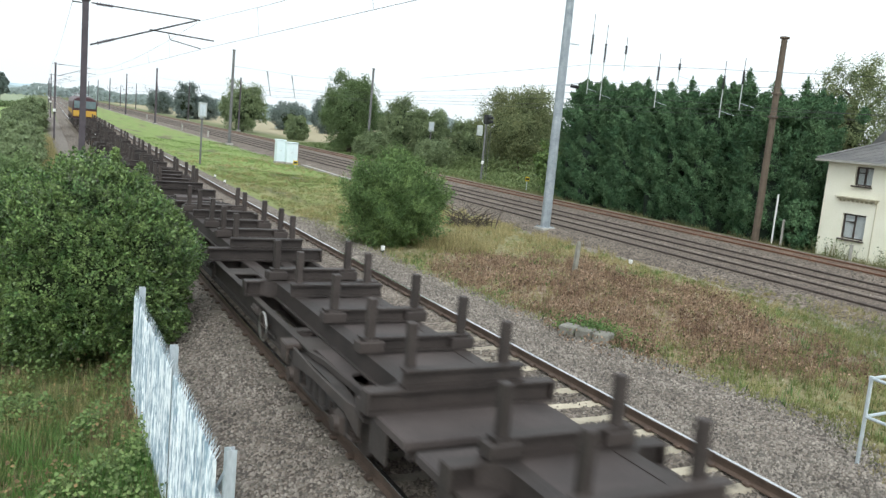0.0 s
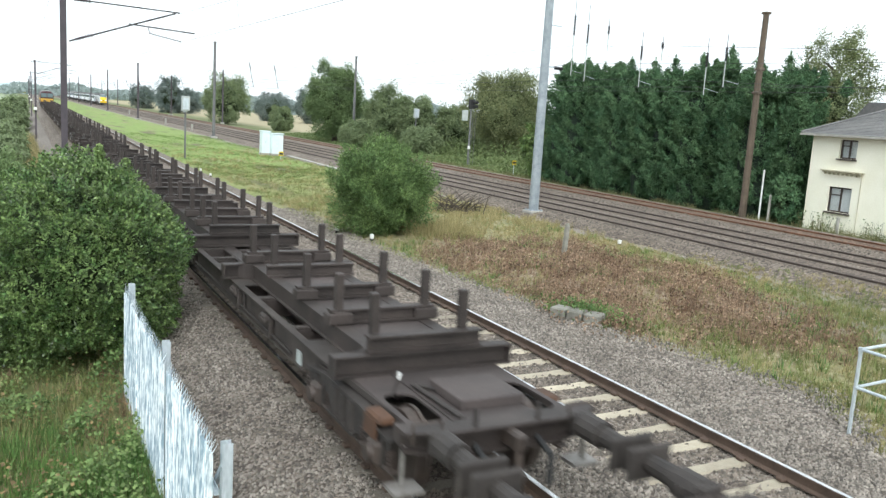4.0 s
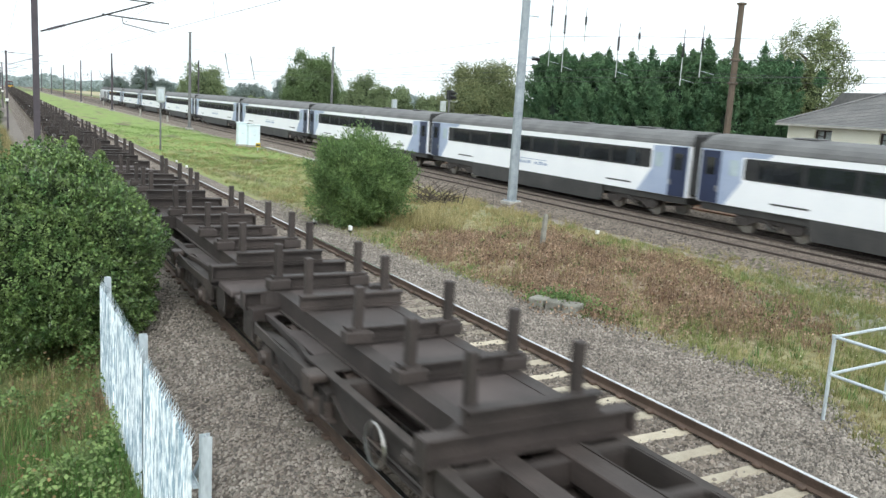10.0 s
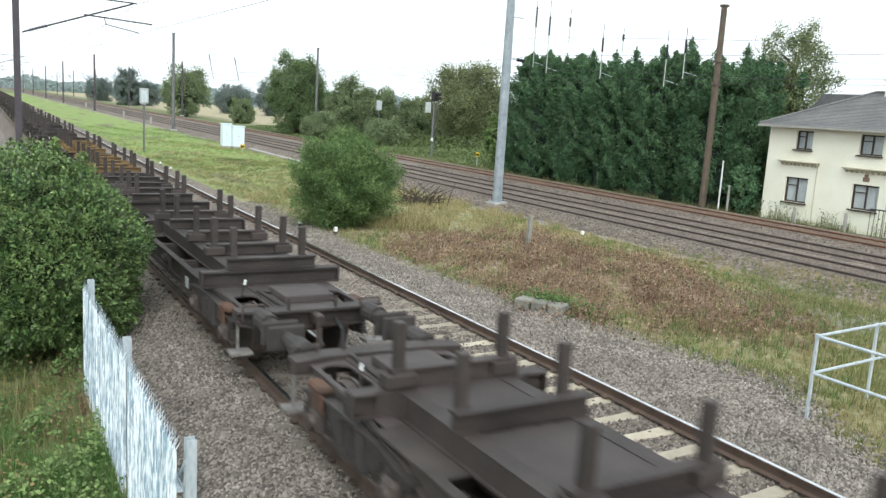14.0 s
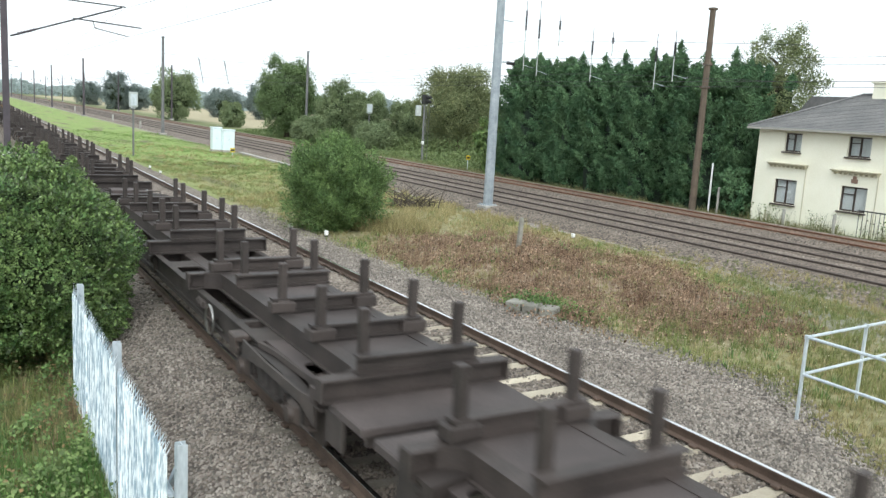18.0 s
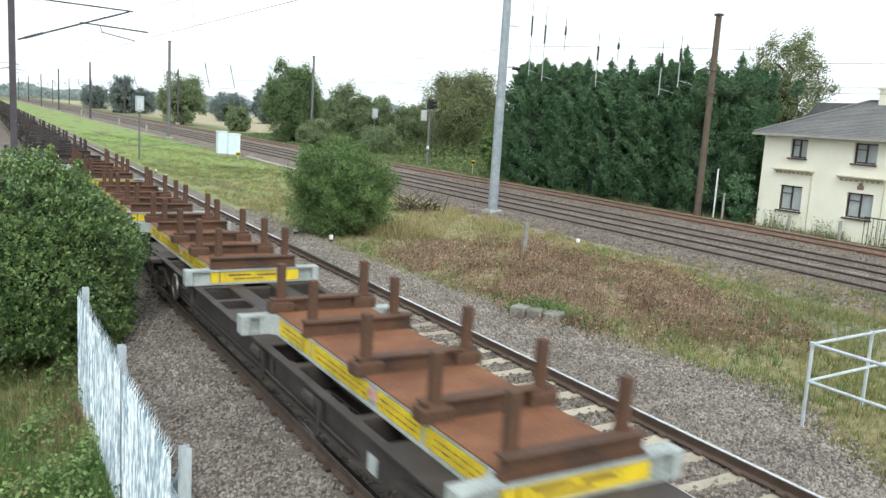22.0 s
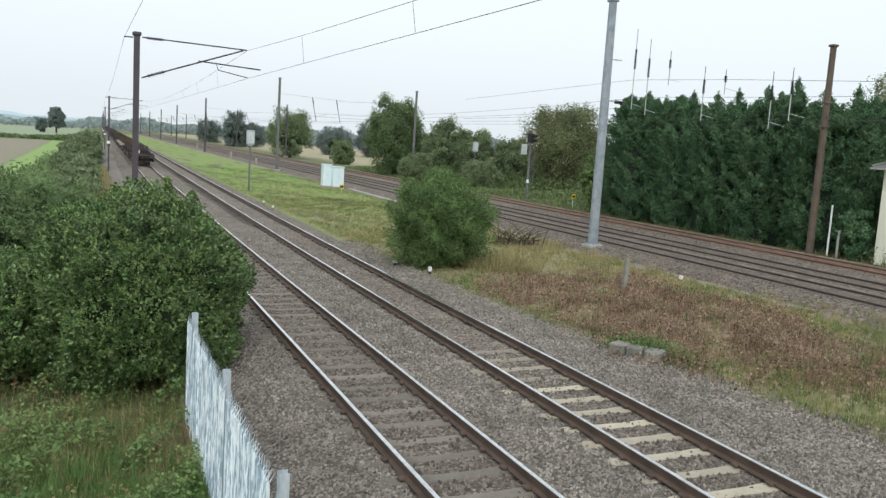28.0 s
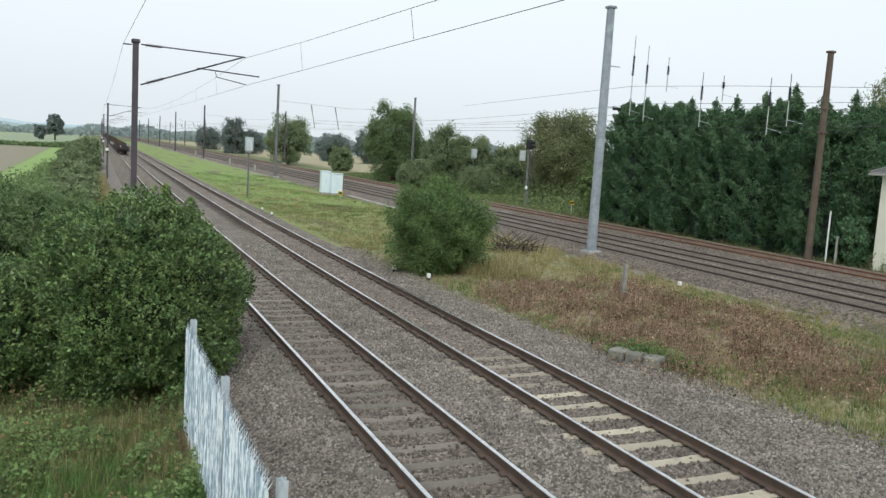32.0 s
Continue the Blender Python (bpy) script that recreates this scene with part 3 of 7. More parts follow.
def make_bogie(parent, y):
    """A two-axle freight bogie with cast side frames, axleboxes and coil springs."""
    b = part("bogie", Shape().box(0, 0, 0.55, 1.9, 0.35, 0.22, 0, 0.03).box(0, -0.3, 0.62, 1.7, 0.1, 0.14, 0, 0.02).box(0, 0.3, 0.62, 1.7, 0.1, 0.14, 0, 0.02), M["bogie"], parent, at=pose(0, y, 0))
    for sx in (-1, 1):
        sf = Shape()
        sf.along_x([(-1.42, 0.70), (-1.36, 0.60), (-0.66, 0.60), (-0.44, 0.42), (0.44, 0.42), (0.66, 0.60), (1.36, 0.60), (1.42, 0.70), (0.62, 0.80), (-0.62, 0.80)], sx * 1.04, sx * 1.13)
        sf.along_x([(-0.46, 0.42), (0.46, 0.42), (0.46, 0.46), (-0.46, 0.46)], sx * 1.0, sx * 1.2)
        sf.along_x([(-1.42, 0.71), (-0.6, 0.81), (0.6, 0.81), (1.42, 0.71), (1.42, 0.745), (0.6, 0.85), (-0.6, 0.85), (-1.42, 0.745)], sx * 1.0, sx * 1.17)
        for q in (-0.26, 0, 0.26):
            sf.tube((sx * 1.13, q, 0.46), (sx * 1.13, q, 0.8), 0.075, n=8)
        for q in (-1.0, 1.0):
            for d in (-0.23, 0.23):
                sf.box(sx * 1.1, q + d, 0.52, 0.12, 0.05, 0.34, 0, 0.012)
            sf.tube((sx * 1.12, q, 0.66), (sx * 1.12, q, 0.74), 0.06, n=8)
        part("sideframe", sf, M["bogie"], b)
        for q in (-1.0, 1.0):
            ax = Shape().box(sx * 1.1, q, 0.48, 0.2, 0.34, 0.3, 0, 0.05).tube((sx * 1.18, q, 0.47), (sx * 1.26, q, 0.47), 0.12, 0.10, n=12)
            for d in (-0.38, 0.38):
                ax.box(sx * 1.1, q + d, 0.40, 0.13, 0.2, 0.04, 0, 0.01)
                for k in range(4):
                    ax.tube((sx * 1.1, q + d, 0.42 + k * 0.05), (sx * 1.1, q + d, 0.445 + k * 0.05), 0.065, n=8)
            part("axlebox", ax, M["wheel_rust"], b, "rusty axlebox with coil springs")
    for q in (-1.0, 1.0):
        ws = Shape().tube((-0.7, q, 0.46), (0.7, q, 0.46), 0.08, n=8)
        for sx in (-1, 1):
            ws.tube((sx * 0.70, q, 0.46), (sx * 0.82, q, 0.46), 0.455, 0.445, n=20)
            ws.tube((sx * 0.66, q, 0.46), (sx * 0.70, q, 0.46), 0.485, n=20)
        part("wheelset", ws, M["wheel_rust"], b, "rusty wheelset with worn treads")
        blocks = Shape()
        for sx in (-1, 1):
            blocks.box(sx * 0.76, q - math.copysign(0.5, q), 0.44, 0.1, 0.07, 0.32, 0, 0.015).tube((sx * 0.76, q - math.copysign(0.52, q), 0.6), (sx * 0.76, q - math.copysign(0.4, q), 0.82), 0.025, n=5)
        part("brake_block", blocks.tube((-0.76, q - math.copysign(0.52, q), 0.44), (0.76, q - math.copysign(0.52, q), 0.44), 0.03, n=6), M["bogie"], b)
    return b


def slotted_plate(x0, x1, y0, y1, z, hole, corner=0.09, thick=0.02):
    """A plate with one long opening with rounded corners; hole: x0, x1, y0, y1."""
    s = Shape()
    hx0, hx1, hy0, hy1 = hole
    r = min(corner, (hx1 - hx0) / 2.1, (hy1 - hy0) / 2.1)
    inner, outer = [], []
    for ax, ay, cx, cy, X, Y, turn in ((1, 1, hx1 - r, hy1 - r, x1, y1, 0), (-1, 1, hx0 + r, hy1 - r, x0, y1, 1), (-1, -1, hx0 + r, hy0 + r, x0, y0, 2), (1, -1, hx1 - r, hy0 + r, x1, y0, 3)):
        run = [(X, cy), (X, (cy + Y) / 2), (X, Y), ((cx + X) / 2, Y), (cx, Y)]
        outer += run if turn in (0, 2) else run[::-1]
        inner += [(cx + r * math.cos(math.pi / 2 * turn + math.pi / 8 * k), cy + r * math.sin(math.pi / 2 * turn + math.pi / 8 * k)) for k in range(5)]
    n = len(inner)
    s.v = [(x, y, zz) for zz in (z, z - thick) for ring in (outer, inner) for x, y in ring]
    for k in range(n):
        j = (k + 1) % n
        o, i, o2, i2 = 0, n, 2 * n, 3 * n
        s.f += [(o + k, o + j, i + j, i + k), (o2 + k, i2 + k, i2 + j, o2 + j), (o + k, o2 + k, o2 + j, o + j), (i + k, i + j, i2 + j, i2 + k)]
    return s


# openings along the side plates, from the close-coupled end (+) to the buffer end (-)
SIDE_HOLES = ((5.62, 5.27), (5.08, 2.62), (2.48, 1.56), (1.42, 0.86), (0.28, -0.62), (-1.30, -2.2), (-2.38, -4.2), (-4.34, -5.02))


def make_wagon(ends):
    """A skeletal container flat about its centre. ends: (front, rear), True where buffers stand."""
    w = thing("container_wagon", "empty skeletal container flat wagon of grimy dark brown steel", "freight wagon", "wagons of the freight train")
    L = 8.72
    o = -1 if ends[0] else 1
    for sx in (-1, 1):
        # the side member is deepest amidships
        prof = lambda zb: [(sx * 1.0, zb), (sx * 1.09, zb), (sx * 1.09, zb + 0.025), (sx * 1.035, zb + 0.03), (sx * 1.035, 0.905), (sx * 1.12, 0.915), (sx * 1.125, 0.945), (sx * 1.0, 0.945)]
        sb = part("solebar", Shape().loft([[(x, y, z) for x, z in prof(zb)] for y, zb in ((-6.3, 0.86), (-5.75, 0.80), (-5.0, 0.50), (5.0, 0.50), (5.75, 0.80), (6.3, 0.86))]), M["underframe"], w)
        for y in (3.2, -1.0, -3.1):
            bk = Shape().box(sx * 1.10, o * y, 0.80, 0.12, 0.34, 0.16, 0, 0.03).box(sx * 1.08, o * y - 0.26, 0.70, 0.09, 0.06, 0.34, 0, 0.015)
            bk.tube((sx * 1.15, o * y - 0.07, 0.80), (sx * 1.19, o * y - 0.07, 0.80), 0.04, n=8).tube((sx * 1.15, o * y + 0.09, 0.80), (sx * 1.19, o * y + 0.09, 0.80), 0.04, n=8)
            part("bracket", bk, M["underframe"], sb)
        part("brake_pipe", Shape().tube((sx * 1.075, -4.4, 0.60), (sx * 1.075, 4.4, 0.60), 0.02, n=5).tube((sx * 1.075, o * -1.6, 0.60), (sx * 1.075, o * -1.6, 0.86), 0.02, n=5), M["bogie"], sb)
        # side plates with their openings, piece by piece
        marks = [6.3] + [(SIDE_HOLES[k][1] + SIDE_HOLES[k + 1][0]) / 2 for k in range(len(SIDE_HOLES) - 1)] + [-6.3]
        for k, (ya, yb) in enumerate(SIDE_HOLES):
            c, d = sorted((o * marks[k], o * marks[k + 1]))
            e, f = sorted((o * ya, o * yb))
            xa, xb = sorted((sx * 0.535, sx * 1.118))
            ha, hb = sorted((sx * 0.55, sx * 1.03))
            part("side_plate", slotted_plate(xa, xb, c, d, 0.951, (ha, hb, e, f)), M["underframe"], w)
        # outer rim of the deck past the side plates
        for sy in (-1, 1):
            part("deck_rim", Shape().loft([[(sx * (xo - 0.06), sy * yy, zb), (sx * xo, sy * yy, zb), (sx * xo, sy * yy, 0.945), (sx * (xo - 0.06), sy * yy, 0.945)] for yy, xo, zb in ((6.31, 1.12, 0.87), (6.8, 1.05, 0.87), (L - 0.14, 0.98, 0.86))]), M["underframe"], w)
        # end brackets stepping out over the bogies
        part("side_step", Shape().box(sx * 1.2, o * 5.72, 0.885, 0.26, 0.34, 0.10, 0, 0.02).box(sx * 1.29, o * 5.72, 0.76, 0.05, 0.3, 0.22, 0, 0.015), M["wheel_rust"], w, "rusty side step over the bogie")
        for sy in (o,):
            part("bogie_guard", Shape().loft([[(sx * (xo - 0.035), sy * yy, zb), (sx * xo, sy * yy, zb), (sx * xo, sy * yy, zt), (sx * (xo - 0.035), sy * yy, zt)] for yy, xo, zb, zt in ((5.95, 1.24, 0.66, 0.90), (7.0, 1.26, 0.76, 0.88), (8.2, 1.24, 0.74, 0.88), (8.5, 1.16, 0.52, 0.86))]), M["underframe"], w)
        corner = Shape().box(sx * 1.10, o * -(L - 0.85), 0.88, 0.2, 0.42, 0.1, 0, 0.03).box(sx * 1.17, o * -(L - 0.95), 0.74, 0.05, 0.34, 0.24, 0, 0.02)
        part("corner_bracket", corner, M["dark_rust"], w, "rusty bracket at the deck corner")
    for sx in (-1, 1):
        part("centre_sill", Shape().box(sx * 0.38, 0, 0.823, 0.28, 2 * L - 3.4, 0.26, 0, 0.015).box(sx * 0.38, 0, 0.63, 0.03, 2 * L - 5, 0.14).box(sx * 0.38, 0, 0.55, 0.24, 2 * L - 5.4, 0.03), M["wagon"], w)
    for k in range(8):
        hi, lo = (6.3, SIDE_HOLES[0][0]) if k == 0 else (SIDE_HOLES[k - 1][1], SIDE_HOLES[k][0])
        y = o * (hi + lo) / 2
        part("cross_bearer", Shape().box(0, y, 0.77, 1.98, min(0.22, hi - lo), 0.30, 0, 0.02), M["wagon"], w)
    part("cross_bearer", Shape().box(0, o * -5.5, 0.77, 1.98, 0.3, 0.30, 0, 0.02), M["wagon"], w)
    part("centre_plate", Shape().box(0, o * 0.55, 0.925, 1.04, 0.5, 0.025), M["wagon_floor"], w)
    for sy in (-1, 1):
        mid = part("deck_plate", Shape().box(0, sy * 7.5, 0.957, 1.0, 2.4, 0.03), M["wagon_floor"], w)
        part("raised_plate", Shape().box(0.14, sy * 7.82, 1.03, 0.84, 0.82, 0.12, 0, 0.012), M["wagon_floor"], mid)
        for sx in (-1, 1):
            a, b = sorted((sx * 0.502, sx * 1.0))
            ha, hb = sorted((sx * 0.54, sx * 0.93))
            c, d = sorted((sy * 6.31, sy * 7.2))
            part("end_deck", Shape().box((a + b) / 2, (c + d) / 2, 0.938, b - a, d - c, 0.03), M["wagon_floor"], w)
            c, d = sorted((sy * 7.2, sy * 8.56))
            e, f = sorted((sy * 7.42, sy * 8.42))
            part("end_deck", slotted_plate(a, b, c, d, 0.953, (ha, hb, e, f), 0.19, 0.03), M["wagon_floor"], w)
        part("end_sill", Shape().box(0, sy * 7.5, 0.77, 0.8, 2.3, 0.26, 0, 0.02), M["wagon"], w)
        hs = Shape()
        prof = [(-0.16, 0.78), (0.13, 0.72), (0.13, 0.76), (0.03, 0.77), (0.03, 0.97), (0.15, 0.98), (0.15, 1.02), (-0.16, 1.02)]
        hs.loft([[(x, sy * (L + dy + a), z - dz * (z < 0.9)) for a, z in prof] for x, dy, dz in ((-1.2, -0.12, -0.08), (-0.7, 0.0, 0.0), (0.7, 0.0, 0.0), (1.2, -0.12, -0.08))])
        part("headstock", hs, M["wagon"], w)
    for sy, buffers in zip((1, -1), ends):
        make_bogie(w, sy * 6.85)
        if buffers:
            for sx in (-1, 1):
                bf = Shape().box(sx * 0.88, sy * (L + 0.2), 0.95, 0.26, 0.12, 0.26, 0, 0.03).tube((sx * 0.88, sy * (L + 0.3), 0.95), (sx * 0.88, sy * (L + 1.0), 0.95), 0.12, 0.1, n=12)
                bf.tube((sx * 0.88, sy * (L + 0.25), 0.95), (sx * 0.88, sy * (L + 0.6), 0.95), 0.15, n=12)
                b = part("buffer", bf, M["bogie"], w)
                part("buffer_head", Shape().box(sx * 0.88, sy * (L + 1.03), 0.95, 0.55, 0.07, 0.36, 0, 0.03), M["bogie"], b)
            hook = Shape().box(0, sy * (L + 0.2), 0.88, 0.14, 0.35, 0.2, 0, 0.03).tube((0, sy * (L + 0.3), 0.88), (0, sy * (L + 0.34), 0.45), 0.05, n=8).tube((-0.07, sy * (L + 0.34), 0.5), (0.07, sy * (L + 0.34), 0.5), 0.04, n=6)
            part("coupling_hook", hook, M["wheel_rust"], w)
            for sx in (-0.42, 0.36):
                hose = Shape().tube((sx, sy * (L + 0.1), 0.83), (sx, sy * (L + 0.4), 0.72), 0.035, n=6).tube((sx, sy * (L + 0.4), 0.72), (sx * 0.9, sy * (L + 0.44), 0.42), 0.035, n=6)
                part("brake_hose", hose, M["black"], w)
                part("lamp_iron", Shape().box(sx, sy * (L + 0.08), 1.1, 0.05, 0.02, 0.22), M["bogie"], w)
            for sx in (-1, 1):
                part("shunter_step", Shape().box(sx * 1.12, sy * (L - 0.1), 0.36, 0.34, 0.3, 0.04).box(sx * 1.16, sy * (L - 0.1), 0.60, 0.03, 0.06, 0.5), M["pale_steel"], w, "worn bare steel footstep")
                rail = Shape().tube((sx * 1.13, sy * (L + 0.05), 0.9), (sx * 1.13, sy * (L + 0.05), 1.12), 0.016, n=5).tube((sx * 1.13, sy * (L + 0.05), 1.12), (sx * 0.8, sy * (L + 0.05), 1.12), 0.016, n=5).tube((sx * 0.8, sy * (L + 0.05), 1.12), (sx * 0.8, sy * (L + 0.05), 1.0), 0.016, n=5)
                part("grab_rail", rail, M["wheel_rust"], w)
            lv = part("brake_lever", Shape().tube((-0.78, sy * (L - 1.25), 0.93), (-0.74, sy * (L - 1.2), 1.17), 0.014, n=6), M["bogie"], w)
            part("grip", Shape().tube((-0.74, sy * (L - 1.2), 1.16), (-0.73, sy * (L - 1.19), 1.24), 0.02, n=6), M["white"], lv, "white lever grip")
            part("brake_pipe", Shape().tube((-0.45, sy * (L - 1.4), 1.0), (-0.42, sy * (L - 0.2), 1.02), 0.03, n=6).tube((-0.2, sy * (L - 1.1), 1.0), (-0.45, sy * (L - 1.4), 1.0), 0.03, n=6), M["bogie"], w)
        else:
            part("drawbar", Shape().box(0, sy * 9.3, 0.66, 0.22, 1.17, 0.2, 0, 0.03), M["bogie"], w)
            part("end_apron", Shape().box(0, sy * 9.30, 0.90, 2.26, 0.9, 0.12, 0, 0.02).box(0, sy * 9.55, 0.76, 2.0, 0.06, 0.2, 0, 0.015), M["wagon_floor"], w, "worn flat end apron over the drawbar")
            for sx in (-1, 1):
                part("end_gusset", Shape().box(sx * 1.1, sy * 9.0, 0.66, 0.05, 0.5, 0.4, 0, 0.02), M["underframe"], w)
    # hand brake wheel and a small panel on each side
    for sx in (-1, 1):
        y = o * 3.95
        ring = Shape()
        for k in range(20):
            a0 = k * math.tau / 20
            for j in range(5):
                a1 = j * math.tau / 5
                q = 0.23 + 0.022 * math.cos(a1)
                ring.v.append((sx * 1.17 + 0.022 * math.sin(a1), y + q * math.cos(a0), 0.69 + q * math.sin(a0)))
                ring.f.append((k * 5 + j, k * 5 + (j + 1) % 5, (k + 1) % 20 * 5 + (j + 1) % 5, (k + 1) % 20 * 5 + j))
        hub = Shape().tube((sx * 1.17, y - 0.22, 0.69), (sx * 1.17, y + 0.22, 0.69), 0.014, n=5).tube((sx * 1.17, y, 0.47), (sx * 1.17, y, 0.91), 0.014, n=5).tube((sx * 1.0, y, 0.69), (sx * 1.18, y, 0.69), 0.03, n=6)
        wheel = part("brake_wheel", ring, M["wheel_steel"], w, "bare steel hand brake wheel")
        part("spokes", hub, M["wheel_rust"], wheel)
        part("data_panel", Shape().box(sx * 1.05, o * -4.75, 0.62, 0.02, 0.2, 0.2), M["pale_grey"], w, "small grimy white data panel")
    tank = Shape().tube((0.75, -1.2, 0.5), (0.75, 0.2, 0.5), 0.17, n=12)
    part("air_tank", tank, M["bogie"], w)
    part("brake_rod", Shape().tube((0.0, -5.6, 0.5), (0.0, 5.6, 0.5), 0.03, n=6), M["bogie"], w)
    return w


STAKES = (0.0, -1.36, -3.08, -4.62, -6.05)


def make_cassette(style):
    """A bolster frame with five cross beams and ten stakes; its origin is the first cross beam."""
    words = {"dark": "grimy brown steel bolster frame with upright stakes on a wagon", "ochre": "brown steel bolster frame with worn ochre cross beams", "new": "rust-brown bolster frame with yellow and pale grey side rails"}[style]
    c = thing("bolster_frame", words, "steel frame", "bolster frames on the freight train")
    steel = {"dark": M["wagon"], "ochre": M["wagon"], "new": M["frame_grey"]}[style]
    beam = {"dark": M["wagon"], "ochre": M["old_yellow"], "new": M["dark_rust"]}[style]
    floor = {"dark": M["wagon_floor"], "ochre": M["wagon_floor"], "new": M["new_rust"]}[style]
    rng = random.Random(7)

    def channel(y, z0, z1, d):
        t = 0.03
        return [(y - d, z0), (y + d, z0), (y + d, z0 + t), (y + 0.02, z0 + t), (y + 0.02, z1 - t), (y + d, z1 - t), (y + d, z1), (y - d, z1), (y - d, z1 - t), (y - 0.02, z1 - t), (y - 0.02, z0 + t), (y - d, z0 + t)]

    for y, s in ((0.0, 1), (-6.05, -1)):
        e = part("end_beam", Shape().along_x(channel(y, 0.955, 1.228, 0.11), -1.25, 1.25), steel, c)
        for sx in (-1, 1):
            wide = 0.13 if style == "new" else 0.04
            part("corner_plate", Shape().box(sx * (1.262 - wide / 2), y, 1.092, wide, 0.235, 0.285, 0, 0.015), steel, e)
            # rounded gusset from the end beam into the side rail
            R, gx, gy = 0.26, 0.73, y - s * 0.09
            g = Shape()
            arc = [(sx * (gx + R - R * math.cos(a)), gy - s * (R - R * math.sin(a))) for a in [k * math.pi / 12 for k in range(7)]]
            for z0, z1 in ((1.206, 1.236), (0.953, 0.975)):
                loop = arc + [(sx * gx, gy)]
                n = len(loop)
                g.add([(x, yy, z) for z in (z0, z1) for x, yy in loop], [tuple(range(n)), tuple(range(n, 2 * n))] + [(k, (k + 1) % n, n + (k + 1) % n, n + k) for k in range(n)])
            g.add([(x, yy, z) for z in (0.97, 1.21) for x, yy in arc], [(k, k + 1, k + 8, k + 7) for k in range(6)])
            part("gusset", g, steel, e)
        if style == "new":
            pw = Shape()
            for xa, xb in ((-0.80, -0.66), (-0.63, 0.86)):
                pw.box((xa + xb) / 2, y - 0.05, 1.092, xb - xa, 0.062, 0.205)
            pw = part("painted_web", pw, M["yellow"], e, "bright yellow painted web")
            part("lettering", Shape().box(-0.28, y - 0.085, 1.12, 0.42, 0.006, 0.03).box(0.24, y - 0.085, 1.11, 0.36, 0.006, 0.03).box(-0.1, y - 0.085, 1.05, 0.55, 0.006, 0.02), M["old_yellow"], pw)
    for sx in (-1, 1):
        prof = [(sx * q, z) for q, z in ((0.54, 0.95), (0.765, 0.95), (0.765, 0.976), (0.732, 0.982), (0.732, 1.204), (0.742, 1.21), (0.742, 1.235), (0.54, 1.235), (0.54, 1.21), (0.70, 1.204), (0.70, 0.982), (0.54, 0.976))]
        r = part("side_rail", Shape().along_y(prof, -5.94, -0.11), steel, c)
        if style == "new":
            for yc, long in ((-0.72, 0.98), (-1.36, 0.18), (-2.42, 1.75), (-4.05, 1.0), (-5.2, 1.1)):
                pw = part("painted_web", Shape().box(sx * 0.738, yc, 1.096, 0.018, long, 0.205), M["yellow"], r, "bright yellow painted web")
                if long > 0.5:
                    letters = Shape()
                    for j in range(int(long * 7)):
                        for z in (1.13, 1.06):
                            letters.box(sx * 0.7485, yc - long / 2 + 0.1 + 0.13 * j + rng.uniform(-0.03, 0.03), z, 0.004, rng.uniform(0.03, 0.1), 0.018)
                    part("lettering", letters, M["old_yellow"], pw)
            part("notice", Shape().box(sx * 0.742, -3.42, 1.11, 0.014, 0.2, 0.12), M["pale_red"], r, "small faded red and white notice")
    for k in range(4):
        y0, y1 = STAKES[k], STAKES[k + 1]
        wide, z = (1.47, 1.246) if style == "new" else (1.09, 1.215)
        part("floor_plate", Shape().box(0, (y0 + y1) / 2, z, wide, y0 - y1 - 0.19, 0.02), floor, c)
    for k, y in enumerate(STAKES):
        part("cross_beam", Shape().along_x(channel(y, 1.237, 1.45, 0.085), -0.80, 0.80), beam, c)
    iron = M["dark_rust"] if style == "new" else M["wagon"]
    post = Shape().box(0, 0, 1.6, 0.11, 0.13, 0.72, 0, 0.012).mesh("stake", iron)
    block = lambda sh: sh.box(0, 0, 1.32, 0.36, 0.25, 0.165, 0, 0.018).box(0, 0, 1.41, 0.2, 0.2, 0.03, 0, 0.01)
    footed = block(Shape().box(0, 0, 1.6, 0.11, 0.13, 0.72, 0, 0.012)).mesh("stake", iron)
    socket = block(Shape()).mesh("socket", beam)
    for k, y in enumerate(STAKES):
        for sx in (-1, 1):
            near = k in (1, 4)
            st = part("stake", footed if style == "dark" and not near else post, None, c, at=pose(sx * (0.62 if near else 0.66), y + (0.14 if near else 0.0), 0, rng.uniform(-1.2, 1.2), rng.uniform(-1.4, 1.4), rng.uniform(-3, 3)))
            if not near and style != "dark":
                part("socket", socket, None, st)
    return c


def make_tail_lamp():
    t = thing("tail_lamp", "white-cased red tail lamp on the last wagon", "tail lamp")
    case = Shape().box(0, 0, 0.13, 0.2, 0.16, 0.26, 0, 0.02)
    body = part("case", case, M["white"], t)
    part("handle", Shape().tube((-0.07, 0, 0.26), (-0.05, 0, 0.36), 0.014, n=6).tube((0.07, 0, 0.26), (0.05, 0, 0.36), 0.014, n=6).tube((-0.055, 0, 0.355), (0.055, 0, 0.355), 0.014, n=6), M["white"], t)
    part("lens", Shape().tube((0, -0.08, 0.17), (0, -0.095, 0.17), 0.055, n=14), M["black"], body)
    part("reflector", Shape().box(0, -0.084, 0.05, 0.15, 0.012, 0.08), M["red"], body, "red reflector")
    return t


def body_ring(y, w, z0, z1, roof, n=7):
    """A vehicle's cross-section: flat sides and an arched roof; counter-clockwise."""
    pts = [(w, y, z0), (w, y, z1)]
    for k in range(1, n):
        a = k / n * math.pi
        pts.append((w * math.cos(a) ** 1 if abs(math.cos(a)) > 1e-6 else 0.0, y, z1 + (roof - z1) * math.sin(a) ** 0.8))
    return pts + [(-w, y, z1), (-w, y, z0)]


